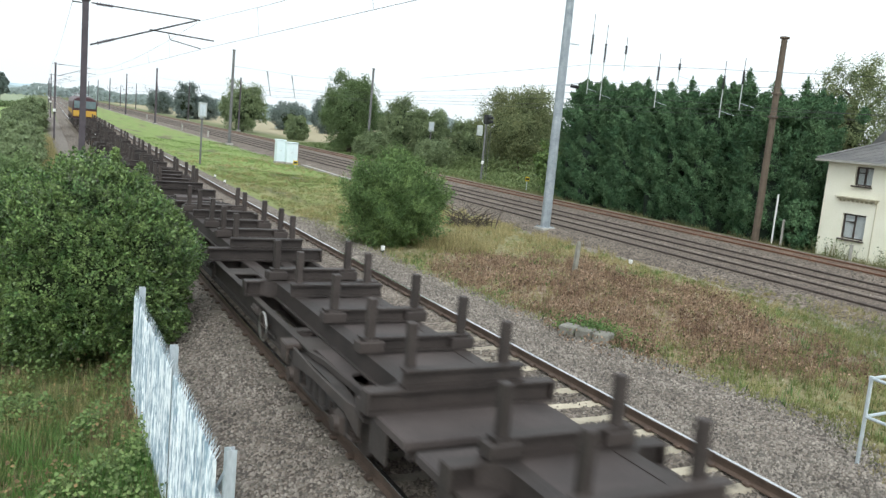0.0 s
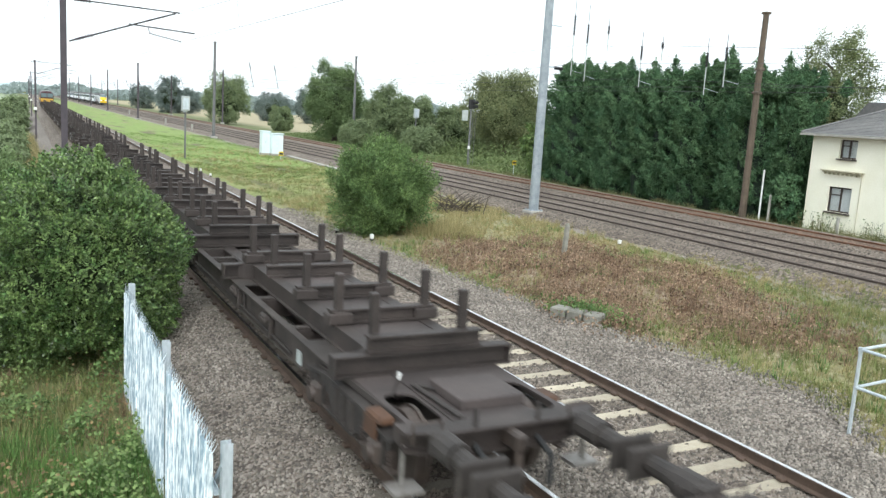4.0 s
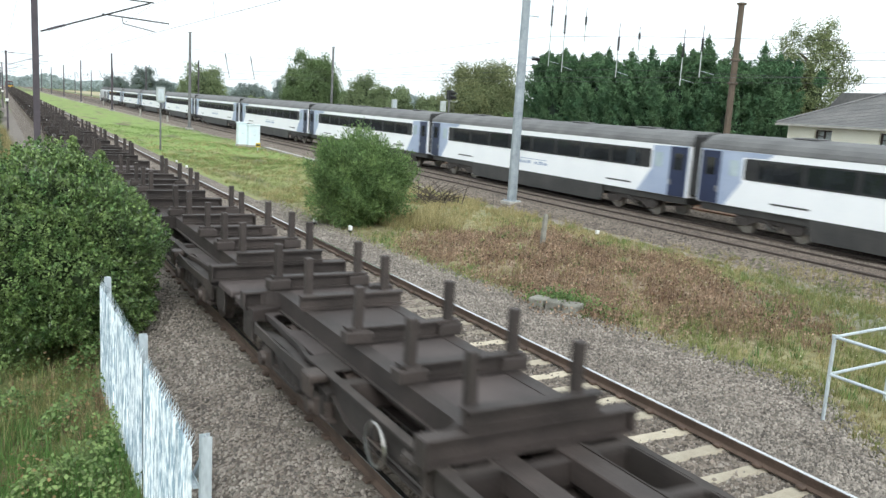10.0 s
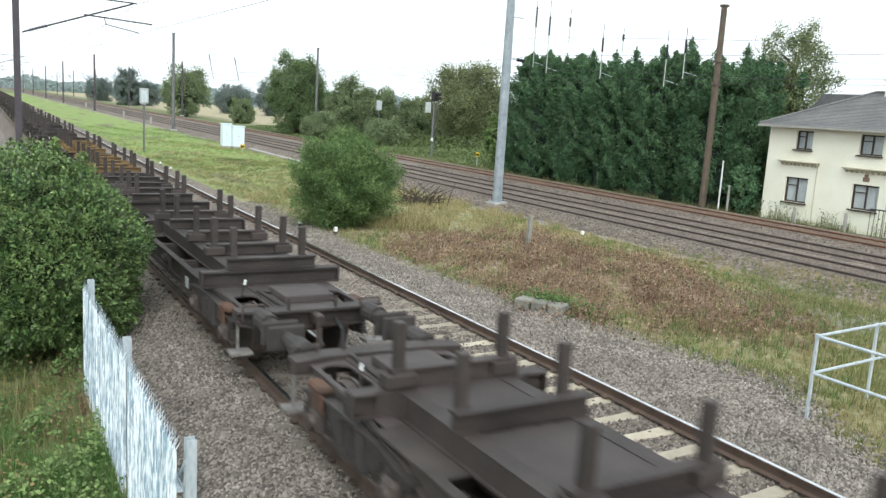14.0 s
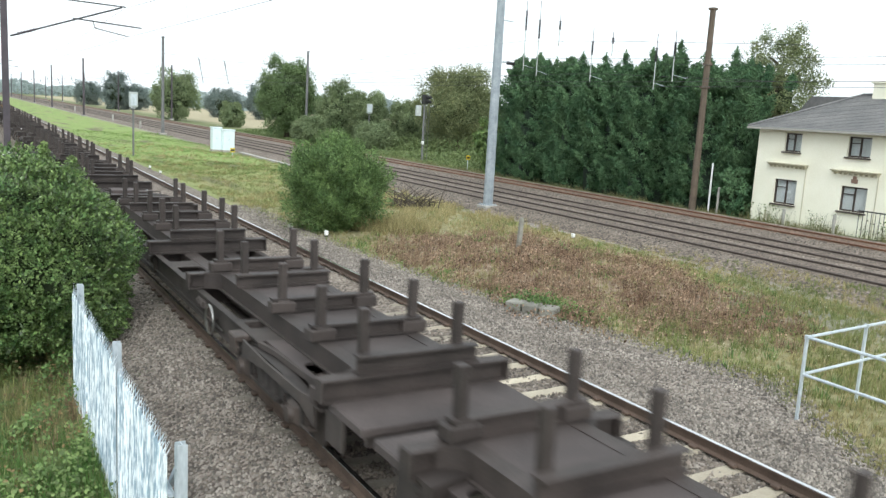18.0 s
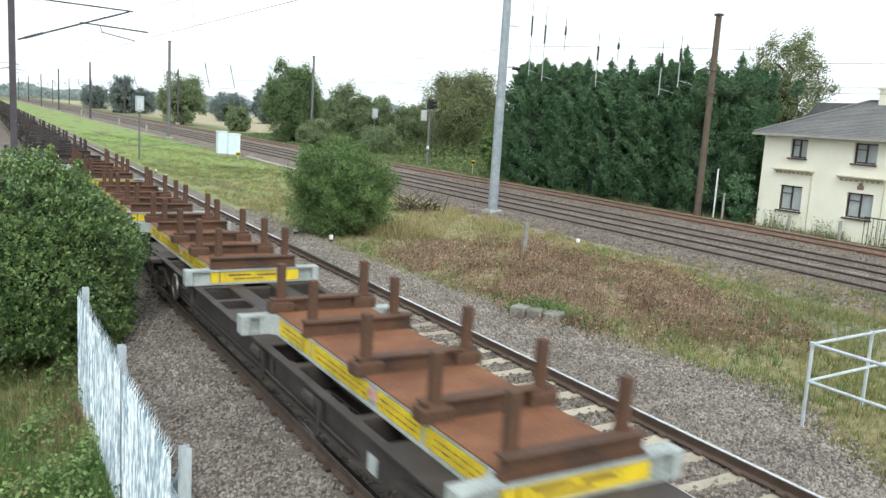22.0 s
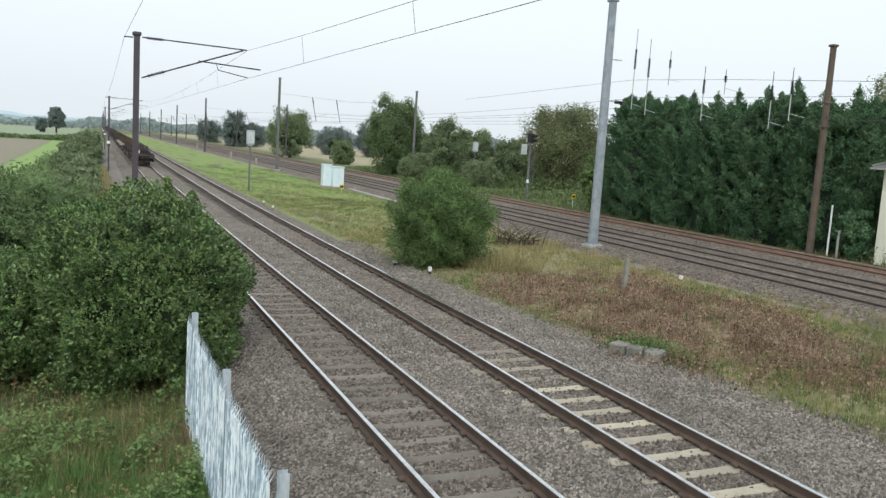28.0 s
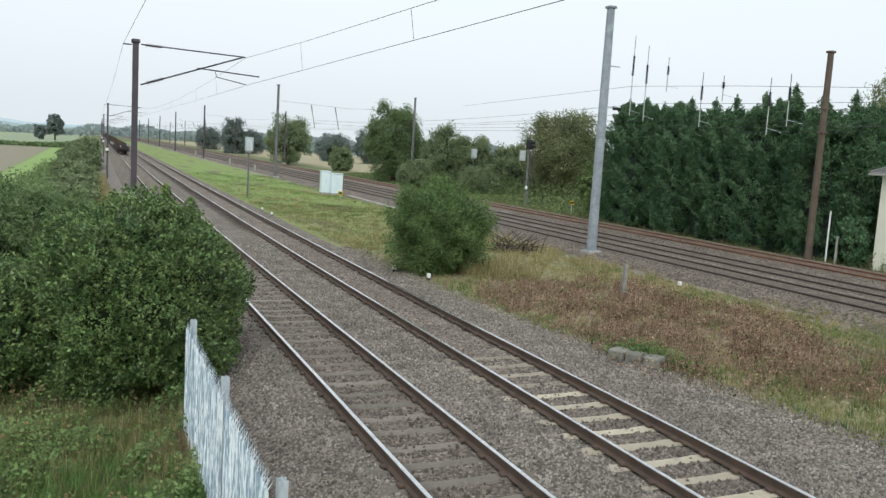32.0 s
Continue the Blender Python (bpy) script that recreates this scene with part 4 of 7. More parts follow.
def make_freight_loco():
    M["maroon"] = material("maroon_paint", (0.035, 0.010, 0.014), (0.06, 0.016, 0.022), 0.45, 1, 30, 0.05)
    M["gold"] = material("golden_yellow_paint", (0.42, 0.24, 0.03), (0.56, 0.34, 0.05), 0.5, 1, 30, 0.05)
    g = thing("diesel_locomotive", "maroon and gold diesel freight locomotive with yellow cab end", "locomotive")
    body = Shape().loft([body_ring(y, w, 1.25, 3.1, r) for y, w, r in ((0.6, 1.3, 3.7), (1.2, 1.33, 3.86), (20.2, 1.33, 3.86), (20.8, 1.3, 3.7))])
    part("body", body, M["maroon"], g)
    part("gold_band", Shape().box(-1.335, 10.7, 2.0, 0.02, 17, 0.5).box(1.335, 10.7, 2.0, 0.02, 17, 0.5), M["gold"], g)
    for y0, s in ((0.6, -1), (20.8, 1)):
        cab = part("cab_end", Shape().box(0, y0 + s * 0.05, 1.82, 2.5, 0.12, 0.7, 0, 0.05), M["gold"], g, "yellow warning panel")
        for sx in (-0.62, 0.62):
            part("windscreen", Shape().box(sx, y0 + s * 0.07, 2.86, 1.1, 0.08, 0.86, 0, 0.03), M["screen_glass"], g)
        part("bufferbeam", Shape().box(0, y0 + s * 0.1, 0.98, 2.6, 0.35, 0.5, 0, 0.05).tube((-0.87, y0 + s * 0.2, 1.0), (-0.87, y0 + s * 0.6, 1.0), 0.22, n=12).tube((0.87, y0 + s * 0.2, 1.0), (0.87, y0 + s * 0.6, 1.0), 0.22, n=12), M["bogie"], g)
    part("fuel_tank", Shape().box(0, 10.7, 0.75, 2.5, 5.5, 0.8, 0, 0.1), M["bogie"], g)
    part("roof_grille", Shape().box(0, 8.0, 3.85, 1.6, 5.0, 0.12, 0, 0.03), M["pale_grey"], g)
    for yc in (4.0, 17.4):
        b = part("bogie", Shape().box(-1.15, yc, 0.62, 0.16, 4.6, 0.4, 0, 0.05).box(1.15, yc, 0.62, 0.16, 4.6, 0.4, 0, 0.05).box(0, yc, 0.7, 2.2, 1.2, 0.3), M["bogie"], g)
        for q in (-1.7, 0, 1.7):
            ws = Shape().tube((-0.8, yc + q, 0.53), (0.8, yc + q, 0.53), 0.08, n=8)
            for sx in (-1, 1):
                ws.tube((sx * 0.69, yc + q, 0.53), (sx * 0.82, yc + q, 0.53), 0.53, n=18)
            part("wheelset", ws, M["wheel_steel"], b)
    return g


# ---- express train ----


def coach_side(shape, sx, pts, x=1.372, t=0.01):
    """A flat panel on a vehicle's side; pts are (y, z)."""
    return shape.along_x(pts, sx * x, sx * (x + t))


def express_materials():
    M["livery_white"] = material("white_livery", (0.84, 0.855, 0.87), (0.90, 0.905, 0.91), 0.4, 0.6, 20, 0.02)
    M["livery_lilac"] = material("lilac_grey_livery", (0.30, 0.36, 0.50), (0.42, 0.48, 0.60), 0.4, 0.5, 20, 0.02)
    M["livery_navy"] = material("navy_door_paint", (0.012, 0.018, 0.05), (0.02, 0.03, 0.075), 0.35, 0.8, 20, 0.02)
    M["livery_silver"] = material("silver_livery", (0.40, 0.415, 0.435), (0.51, 0.525, 0.545), 0.32, 0.7, 20, 0.03)
    M["roof_grey"] = material("weathered_roof_grey", (0.075, 0.074, 0.073), (0.15, 0.148, 0.145), 0.6, 0.8, 12, 0.2)
    M["skirt"] = material("dark_skirt_grey", (0.030, 0.030, 0.030), (0.062, 0.059, 0.055), 0.6, 1.0, 20, 0.1)
    M["lit_lamp"] = bpy.data.materials.new("lit_headlamp")
    M["lit_lamp"].use_nodes = True
    lens = M["lit_lamp"].node_tree.nodes["Principled BSDF"]
    lens.inputs["Base Color"].default_value = (0.8, 0.8, 0.75, 1)
    lens.inputs["Emission Color"].default_value = (1.0, 0.95, 0.82, 1)
    lens.inputs["Emission Strength"].default_value = 14.0
    M["nose_yellow"] = material("warning_yellow", (0.66, 0.43, 0.01), (0.76, 0.51, 0.02), 0.4, 1, 20, 0.02)
    M["pink"] = material("magenta_stripe", (0.30, 0.06, 0.17), (0.36, 0.08, 0.20), 0.4, 1, 20, 0)
    M["screen_glass"] = material("pale_windscreen_glass", (0.10, 0.14, 0.15), (0.16, 0.21, 0.22), 0.08, 1, 5, 0, spec=0.9)
    M["frosted"] = material("frosted_glass", (0.34, 0.42, 0.46), (0.52, 0.60, 0.63), 0.25, 2, 10, 0, spec=0.8)
    M["grille"] = material("dark_louvre_grey", (0.10, 0.10, 0.105), (0.15, 0.15, 0.155), 0.7, 2, 30, 0.1)


def express_bogie(parent, y, wide=2.6):
    b = part("bogie", Shape().box(0, y, 0.62, 2.0, 0.5, 0.3, 0, 0.05), M["bogie"], parent)
    for sx in (-1, 1):
        sf = Shape().along_x([(y - 1.7, 0.5), (y - 1.55, 0.35), (y - 0.9, 0.35), (y - 0.6, 0.55), (y + 0.6, 0.55), (y + 0.9, 0.35), (y + 1.55, 0.35), (y + 1.7, 0.5), (y + 1.5, 0.75), (y - 1.5, 0.75)], sx * 1.05, sx * 1.17)
        for q in (-wide / 2, wide / 2):
            sf.box(sx * 1.16, y + q, 0.46, 0.12, 0.4, 0.34, 0, 0.04)
        sf.tube((sx * 1.2, y - 0.35, 0.4), (sx * 1.2, y + 0.35, 0.72), 0.05, n=8)
        part("sideframe", sf, M["bogie"], b)
    for q in (-wide / 2, wide / 2):
        ws = Shape().tube((-0.7, y + q, 0.46), (0.7, y + q, 0.46), 0.08, n=8)
        for sx in (-1, 1):
            ws.tube((sx * 0.69, y + q, 0.46), (sx * 0.82, y + q, 0.46), 0.46, n=20)
        part("wheelset", ws, M["wheel_steel"], b, "dark steel wheelset")


def make_coach():
    """A passenger coach about its centre, 23.1 m long."""
    c = thing("passenger_coach", "white express coach with dark window band and lilac-grey ends", "railway coach", "coaches of the express train")
    L = 11.55
    part("body", Shape().along_y([(x, z) for x, _, z in body_ring(0, 1.372, 1.02, 3.2, 3.4)], -L, L), M["livery_white"], c)
    roof = [(1.377, 3.18), (1.377, 3.22), (1.31, 3.37), (1.12, 3.54), (0.8, 3.68), (0.4, 3.77), (0, 3.81), (-0.4, 3.77), (-0.8, 3.68), (-1.12, 3.54), (-1.31, 3.37), (-1.377, 3.22), (-1.377, 3.18)]
    r = part("roof", Shape().along_y(roof, -L - 0.05, L + 0.05), M["roof_grey"], c, "weathered grey ribbed roof", smooth=False)
    for k in range(4):
        part("roof_vent", Shape().box(0.0, -7.5 + k * 5, 3.82, 0.7, 1.1, 0.08, 0, 0.03), M["roof_grey"], r)
    for sx in (-1, 1):
        part("window_band", coach_side(Shape(), sx, [(-9.2, 2.1), (9.2, 2.1), (9.25, 2.2), (9.25, 2.83), (9.2, 2.93), (-9.2, 2.93), (-9.25, 2.83), (-9.25, 2.2)], 1.374, 0.012), M["black"], c, "black window band")
        for k in range(8):
            y = -7.6 + k * 2.17
            part("window", coach_side(Shape(), sx, [(y - 0.98, 2.17), (y + 0.98, 2.17), (y + 0.98, 2.86), (y - 0.98, 2.86)], 1.385, 0.008), M["glass"], c)
        for sy in (-1, 1):
            edge = [(8.5, 1.03), (9.3, 2.04), (9.36, 2.08), (9.36, 3.1)] if sy < 0 else [(10.1, 1.03), (9.3, 2.02), (9.36, 2.06), (9.36, 2.96), (8.2, 2.98), (7.9, 3.17)]
            part("end_panel", coach_side(Shape(), sx, [(sy * 11.5, 1.03)] + [(sy * q, z) for q, z in edge] + [(sy * 11.5, 3.17)], 1.373, 0.008), M["livery_lilac"], c, "lilac-grey painted end")
            part("end_window", coach_side(Shape(), sx, [(sy * 9.5, 2.2), (sy * 9.98, 2.2), (sy * 9.98, 2.82), (sy * 9.5, 2.82)], 1.386, 0.008), M["frosted"], c, "pale frosted window")
            d = part("door", coach_side(Shape(), sx, [(sy * 10.45, 1.03), (sy * 11.45, 1.03), (sy * 11.45, 3.12), (sy * 10.45, 3.12)], 1.383, 0.016), M["livery_navy"], c, "navy blue passenger door")
            part("door_window", coach_side(Shape(), sx, [(sy * 10.7, 2.15), (sy * 11.2, 2.15), (sy * 11.2, 2.85), (sy * 10.7, 2.85)], 1.4, 0.006), M["glass"], d)
            part("door_handle", coach_side(Shape(), sx, [(sy * 10.5, 1.5), (sy * 10.58, 1.5), (sy * 10.58, 1.72), (sy * 10.5, 1.72)], 1.4, 0.02), M["wheel_steel"], d)
        sk = Shape().along_x([(-5.95, 0.24), (5.95, 0.24), (6.1, 0.5), (6.1, 1.04), (-6.1, 1.04), (-6.1, 0.5)], sx * 1.26, sx * 1.365)
        sk = part("skirt", sk, M["skirt"], c)
        for k in range(5):
            y = -4.8 + k * 2.4
            part("access_panel", coach_side(Shape(), sx, [(y - 1.1, 0.34), (y + 1.1, 0.34), (y + 1.1, 0.92), (y - 1.1, 0.92)], 1.366, 0.006), M["skirt"], sk)
        for y, w in ((-7.2, 1.7), (7.0, 1.7)):
            part("lettering", coach_side(Shape(), sx, [(y - w / 2, 1.3), (y + w / 2, 1.3), (y + w / 2, 1.37), (y - w / 2, 1.37)], 1.374, 0.005), M["skirt"], c)
        mark = coach_side(Shape(), sx, [(-1.5, 1.70), (1.5, 1.70), (1.5, 1.73), (-1.5, 1.73)], 1.374, 0.005)
        for k in range(7):
            y = -1.35 + k * 0.42 + 0.25 * (k > 2)
            coach_side(mark, sx, [(y - 0.15, 1.46), (y + 0.15, 1.46), (y + 0.15, 1.58 + 0.04 * (k % 2)), (y - 0.15, 1.58 + 0.04 * (k % 2))], 1.374, 0.005)
        part("lettering", mark, M["livery_lilac"], c)
    part("underframe", Shape().box(0, 0, 0.86, 2.5, 22.8, 0.3, 0, 0.03), M["skirt"], c)
    for sy in (-1, 1):
        express_bogie(c, sy * 8.0)
        part("gangway", Shape().box(0, sy * (L + 0.14), 2.15, 1.5, 0.34, 2.3, 0, 0.06).box(0, sy * (L + 0.14), 2.4, 2.6, 0.3, 2.6, 0, 0.1), M["black"], c, "black rubber gangway")
    return c


def power_ring(y, w, z0, z1, zr, wt):
    """Cross-section of the power car: bottom, waist, cant rail, roof."""
    half = [(w * 0.94, z0), (w, z0 + (z1 - z0) * 0.25), (w, z1), (wt, z1 + (zr - z1) * 0.62), (wt * 0.62, z1 + (zr - z1) * 0.93), (0, zr)]
    return [(x, y, z) for x, z in half] + [(-x, y, z) for x, z in half[-2::-1]]


def make_power_car():
    """A wedge-nosed power car; the nose points to -y from the origin, the tail is at +18.6."""
    p = thing("power_car", "silver wedge-nosed express power car with yellow front", "locomotive", "power cars of the express train")
    tail = [power_ring(y, 1.36, 1.15, 2.85, 3.82, 1.15) for y in (17.5, 4.6)]
    mid = [power_ring(4.6, 1.36, 1.15, 2.85, 3.82, 1.15), power_ring(3.0, 1.355, 1.02, 2.72, 3.74, 1.12), power_ring(2.1, 1.34, 0.80, 2.3, 3.52, 1.05), power_ring(1.45, 1.31, 0.76, 1.95, 2.72, 1.08)]
    nose = [mid[-1], power_ring(1.12, 1.27, 0.76, 1.7, 2.32, 0.96), power_ring(0.72, 1.19, 0.8, 1.45, 1.82, 0.86), power_ring(0.5, 1.08, 0.9, 1.25, 1.48, 0.78)]
    part("body", Shape().loft(tail + mid[1:]), M["livery_silver"], p)
    ns, nt = Shape(), Shape()
    m_ = len(nose[0])
    for sh in (ns, nt):
        sh.v = [q for r in nose for q in r]
    for i in range(len(nose) - 1):
        for k in range(m_):
            a, b = i * m_ + k, i * m_ + (k + 1) % m_
            (nt if 3 <= k <= 6 else ns).f.append((a, b, b + m_, a + m_))
    nt.f.append(tuple(range(3 * m_, 4 * m_)))
    part("nose_side", ns, M["livery_silver"], p)
    part("nose_front", nt, M["nose_yellow"], p, "bright yellow front panel")
    part("bumper", Shape().loft([[(x * k, y, z) for x, z in ((-0.9, 0.78), (0.9, 0.78), (0.96, 0.95), (0.9, 1.2), (-0.9, 1.2), (-0.96, 0.95))] for y, k in ((0.44, 0.88), (0.75, 1.0))]), M["nose_yellow"], p)
    part("lifeguard", Shape().box(0, 0.8, 0.55, 1.9, 0.2, 0.4, 0, 0.04), M["skirt"], p)
    part("valance", Shape().loft([[(x * 1.006, y, min(z, 1.28)) for x, y, z in r] for r in (power_ring(2.6, 1.345, 0.5, 1.3, 1.4, 1.3), power_ring(1.3, 1.29, 0.5, 1.3, 1.4, 1.25), power_ring(0.85, 1.2, 0.6, 1.2, 1.3, 1.1))]), M["livery_silver"], p, "silver lower valance")
    # windscreen and roof lie on the sloping front
    scr = Shape()
    scr.add([(-0.98, 1.43, 2.62), (0.98, 1.43, 2.62), (0.93, 2.06, 3.42), (-0.93, 2.06, 3.42), (-0.98, 1.40, 2.66), (0.98, 1.40, 2.66), (0.93, 2.03, 3.46), (-0.93, 2.03, 3.46)], [(0, 1, 2, 3), (4, 5, 6, 7), (0, 1, 5, 4), (1, 2, 6, 5), (2, 3, 7, 6), (3, 0, 4, 7)])
    s = part("windscreen", scr, M["screen_glass"], p)
    part("wiper", Shape().tube((-0.3, 1.38, 2.68), (0.25, 1.75, 3.16), 0.012, n=5), M["black"], s)
    roof = [[(x, y, z + 0.012) for x, z in ((1.30, 3.2), (1.12, 3.5), (0.75, 3.75), (0, 3.835), (-0.75, 3.75), (-1.12, 3.5), (-1.30, 3.2), (-0.75, 3.6), (0, 3.7), (0.75, 3.6))] for y in (17.4, 3.6)] + [[(x * 0.97, 2.2, z - 0.27) for x, z in ((1.30, 3.2), (1.12, 3.5), (0.75, 3.75), (0, 3.835), (-0.75, 3.75), (-1.12, 3.5), (-1.30, 3.2), (-0.75, 3.6), (0, 3.7), (0.75, 3.6))]]
    rf = part("roof", Shape().loft(roof), M["skirt"], p, "dark grey roof")
    for k in range(11):
        part("roof_louvre", Shape().box(0, 5.6 + k * 0.55, 3.86, 1.5, 0.3, 0.08, 0, 0.02), M["grille"], rf)
    part("cooler_hood", Shape().box(0, 13.4, 3.86, 1.7, 2.6, 0.1, 0, 0.03), M["roof_grey"], rf)
    for sx in (-1, 1):
        g = part("side_grille", coach_side(Shape(), sx, [(11.4, 1.3), (13.6, 1.3), (13.6, 2.85), (11.4, 2.85)], 1.36, 0.01), M["skirt"], p, "dark louvred radiator grille")
        for k in range(9):
            part("slat", coach_side(Shape(), sx, [(11.45, 1.36 + k * 0.16), (13.55, 1.36 + k * 0.16), (13.55, 1.44 + k * 0.16), (11.45, 1.44 + k * 0.16)], 1.37, 0.012), M["grille"], g)
        part("guard_window", coach_side(Shape(), sx, [(15.4, 1.95), (16.1, 1.95), (16.1, 2.65), (15.4, 2.65)], 1.361, 0.01), M["glass"], p)
        part("tail_panel", coach_side(Shape(), sx, [(16.85, 1.2), (17.5, 1.2), (17.5, 2.84), (16.85, 2.84)], 1.361, 0.006), M["livery_navy"], p)
        cw2 = Shape()
        coach_side(cw2, sx, [(2.75, 1.9), (3.85, 1.9), (3.85, 2.55), (3.3, 2.55)], 1.358, 0.014)
        part("cab_window", cw2, M["screen_glass"], p)
        d = part("cab_door", coach_side(Shape(), sx, [(4.3, 1.2), (4.95, 1.2), (4.95, 2.75), (4.3, 2.75)], 1.361, 0.008), M["livery_silver"], p)
        part("door_window", coach_side(Shape(), sx, [(4.42, 1.85), (4.83, 1.85), (4.83, 2.6), (4.42, 2.6)], 1.37, 0.006), M["glass"], d)
        part("stripe", coach_side(Shape(), sx, [(2.4, 1.56), (16.8, 1.66), (16.8, 1.70), (2.4, 1.61)], 1.3605, 0.005), M["pink"], p, "thin magenta stripe")
        part("lettering", coach_side(Shape(), sx, [(8.0, 1.22), (10.4, 1.22), (10.4, 1.36), (8.0, 1.36)], 1.3605, 0.005), M["pink"], p)
        hc = part("headlamp_cluster", Shape().box(sx * 0.8, 0.84, 1.62, 0.3, 0.25, 0.2, 0, 0.03), M["screen_glass"], p)
        part("headlamp", Shape().tube((sx * 0.8, 0.69, 1.62), (sx * 0.8, 0.73, 1.62), 0.085, n=12), M["lit_lamp"], hc, "lit white headlamp")
        part("solebar", Shape().box(sx * 1.2, 9.8, 0.98, 0.14, 13.6, 0.36, 0, 0.03), M["skirt"], p)
    part("coupler_hatch", Shape().box(0, 0.58, 1.5, 0.6, 0.2, 0.22, 0, 0.03), M["black"], p, "dark coupler hatch")
    part("fuel_tank", Shape().box(0, 9.6, 0.55, 2.3, 4.2, 0.55, 0, 0.08), M["skirt"], p)
    part("underframe", Shape().box(0, 9.4, 0.85, 2.3, 15.5, 0.2), M["skirt"], p)
    for y in (4.3, 14.3):
        express_bogie(p, y)
    part("gangway", Shape().box(0, 17.6, 2.1, 1.5, 0.3, 2.4, 0, 0.05).box(0, 17.56, 2.1, 2.6, 0.16, 2.4, 0, 0.05), M["black"], p)
    return p


# ---- overhead line ----


def insulator(shape, p0, p1, r=0.06, n=6):
    p0, p1 = Vector(p0), Vector(p1)
    d = (p1 - p0).normalized()
    u = d.orthogonal().normalized()
    v = d.cross(u)
    rings = []
    for k in range(n):
        for f, q in ((0.0, 0.45), (0.3, 0.45), (0.36, 1.0), (0.64, 0.75), (0.7, 0.45)):
            c = p0.lerp(p1, (k + f) / n)
            rings.append([tuple(c + (u * math.cos(a * math.pi / 4) + v * math.sin(a * math.pi / 4)) * r * q) for a in range(8)])
    rings.append([tuple(p1 + (u * math.cos(a * math.pi / 4) + v * math.sin(a * math.pi / 4)) * r * 0.45) for a in range(8)])
    return shape.loft(rings)


def mast(x, y, z0, top, mat, label, w0=0.34, w1=0.26, style="box", plinth=True, group="overhead line masts"):
    m = thing("overhead_line_mast", label, "mast", group, at=pose(x, y, z0))
    h = top - z0
    if style == "box":
        rings = []
        for z, w in ((0.0, w0), (h, w1)):
            c = w * 0.28
            hw = w / 2
            rings.append([(hw, -hw + c, z), (hw, hw - c, z), (hw - c, hw, z), (-hw + c, hw, z), (-hw, hw - c, z), (-hw, -hw + c, z), (-hw + c, -hw, z), (hw - c, -hw, z)])
        part("shaft", Shape().loft(rings), mat, m)
    else:
        t, f = 0.018, w0 / 2
        prof = [(-f, -f), (f, -f), (f, -f + t), (t, -f + t), (t, f - t), (f, f - t), (f, f), (-f, f), (-f, f - t), (-t, f - t), (-t, -f + t), (-f, -f + t)]
        part("shaft", Shape().loft([[(a, b, z) for a, b in prof] for z in (0, h)]), mat, m)
    part("cap", Shape().box(0, 0, h + 0.03, w1 + 0.08, w1 + 0.08, 0.12, 0, 0.03), mat, m)
    if plinth:
        part("plinth", Shape().box(0, 0, 0.1, 0.8, 0.8, 0.26, 0, 0.04), M["concrete"], m, "concrete foundation block")
        bolts = Shape()
        for sx in (-1, 1):
            for sy in (-1, 1):
                bolts.tube((sx * 0.26, sy * 0.26, 0.22), (sx * 0.26, sy * 0.26, 0.32), 0.02, n=6)
        part("base_plate", bolts.box(0, 0, 0.243, 0.62, 0.62, 0.03), mat, m)
    return m


def cantilever(parent, reach, z_tie, z_strut, z_reg, side, tube=0.02):
    """The tubes that hold the wires, in the mast's space; side is +1 for a track at +x."""
    s = side
    c = Shape().tube((s * 0.15, 0, z_tie), (s * reach, 0, z_tie - 0.08), tube, n=6)
    part("top_tie", c, M["wire"], parent)
    part("bracket_tube", Shape().tube((s * 0.15, 0, z_strut), (s * (reach - 0.1), 0, z_tie - 0.1), tube * 1.2, n=6), M["wire"], parent)
    k = 0.55 * reach
    part("registration_arm", Shape().tube((s * k, 0, z_reg + 0.1), (s * (reach + 0.45), 0, z_reg), tube, n=6).tube((s * (k + 0.55), 0, z_reg + 0.05), (s * (k + 0.6), 0, z_reg - 0.12), 0.012, n=5).tube((s * (k + 0.6), 0, z_reg - 0.12), (s * (reach + 0.05), 0, z_reg - 0.28), 0.014, n=5), M["wire"], parent)
    ins = insulator(Shape(), (s * 0.28, 0, z_tie - 0.01), (s * 0.75, 0, z_tie - 0.02))
    part("insulator", ins, M["mast_dark"], parent, "brown ribbed insulator")
    d = (z_tie - 0.1 - z_strut) / (reach - 0.25)
    part("insulator", insulator(Shape(), (s * 0.32, 0, z_strut + 0.17 * d), (s * 0.8, 0, z_strut + 0.65 * d)), M["mast_dark"], parent)


def wire(name, label, pts, r=0.012):
    """One unbroken wire through pts."""
    s = Shape()
    run = (Vector(pts[-1]) - Vector(pts[0])).normalized()
    u = run.cross(Vector((0, 0, 1))).normalized()
    w = u.cross(run)
    s.loft([[tuple(Vector(p) + u * r * math.cos(k * math.tau / 5) + w * r * math.sin(k * math.tau / 5)) for k in range(5)] for p in pts])
    return tagged(part(name, s, M["wire"]), label, "cable")


def sagged(x, y0, y1, z, sag, n=8, x1=None):
    x1 = x if x1 is None else x1
    return [(x + (x1 - x) * k / n, y0 + (y1 - y0) * k / n, z - sag * 4 * (k / n) * (1 - k / n)) for k in range(n + 1)]


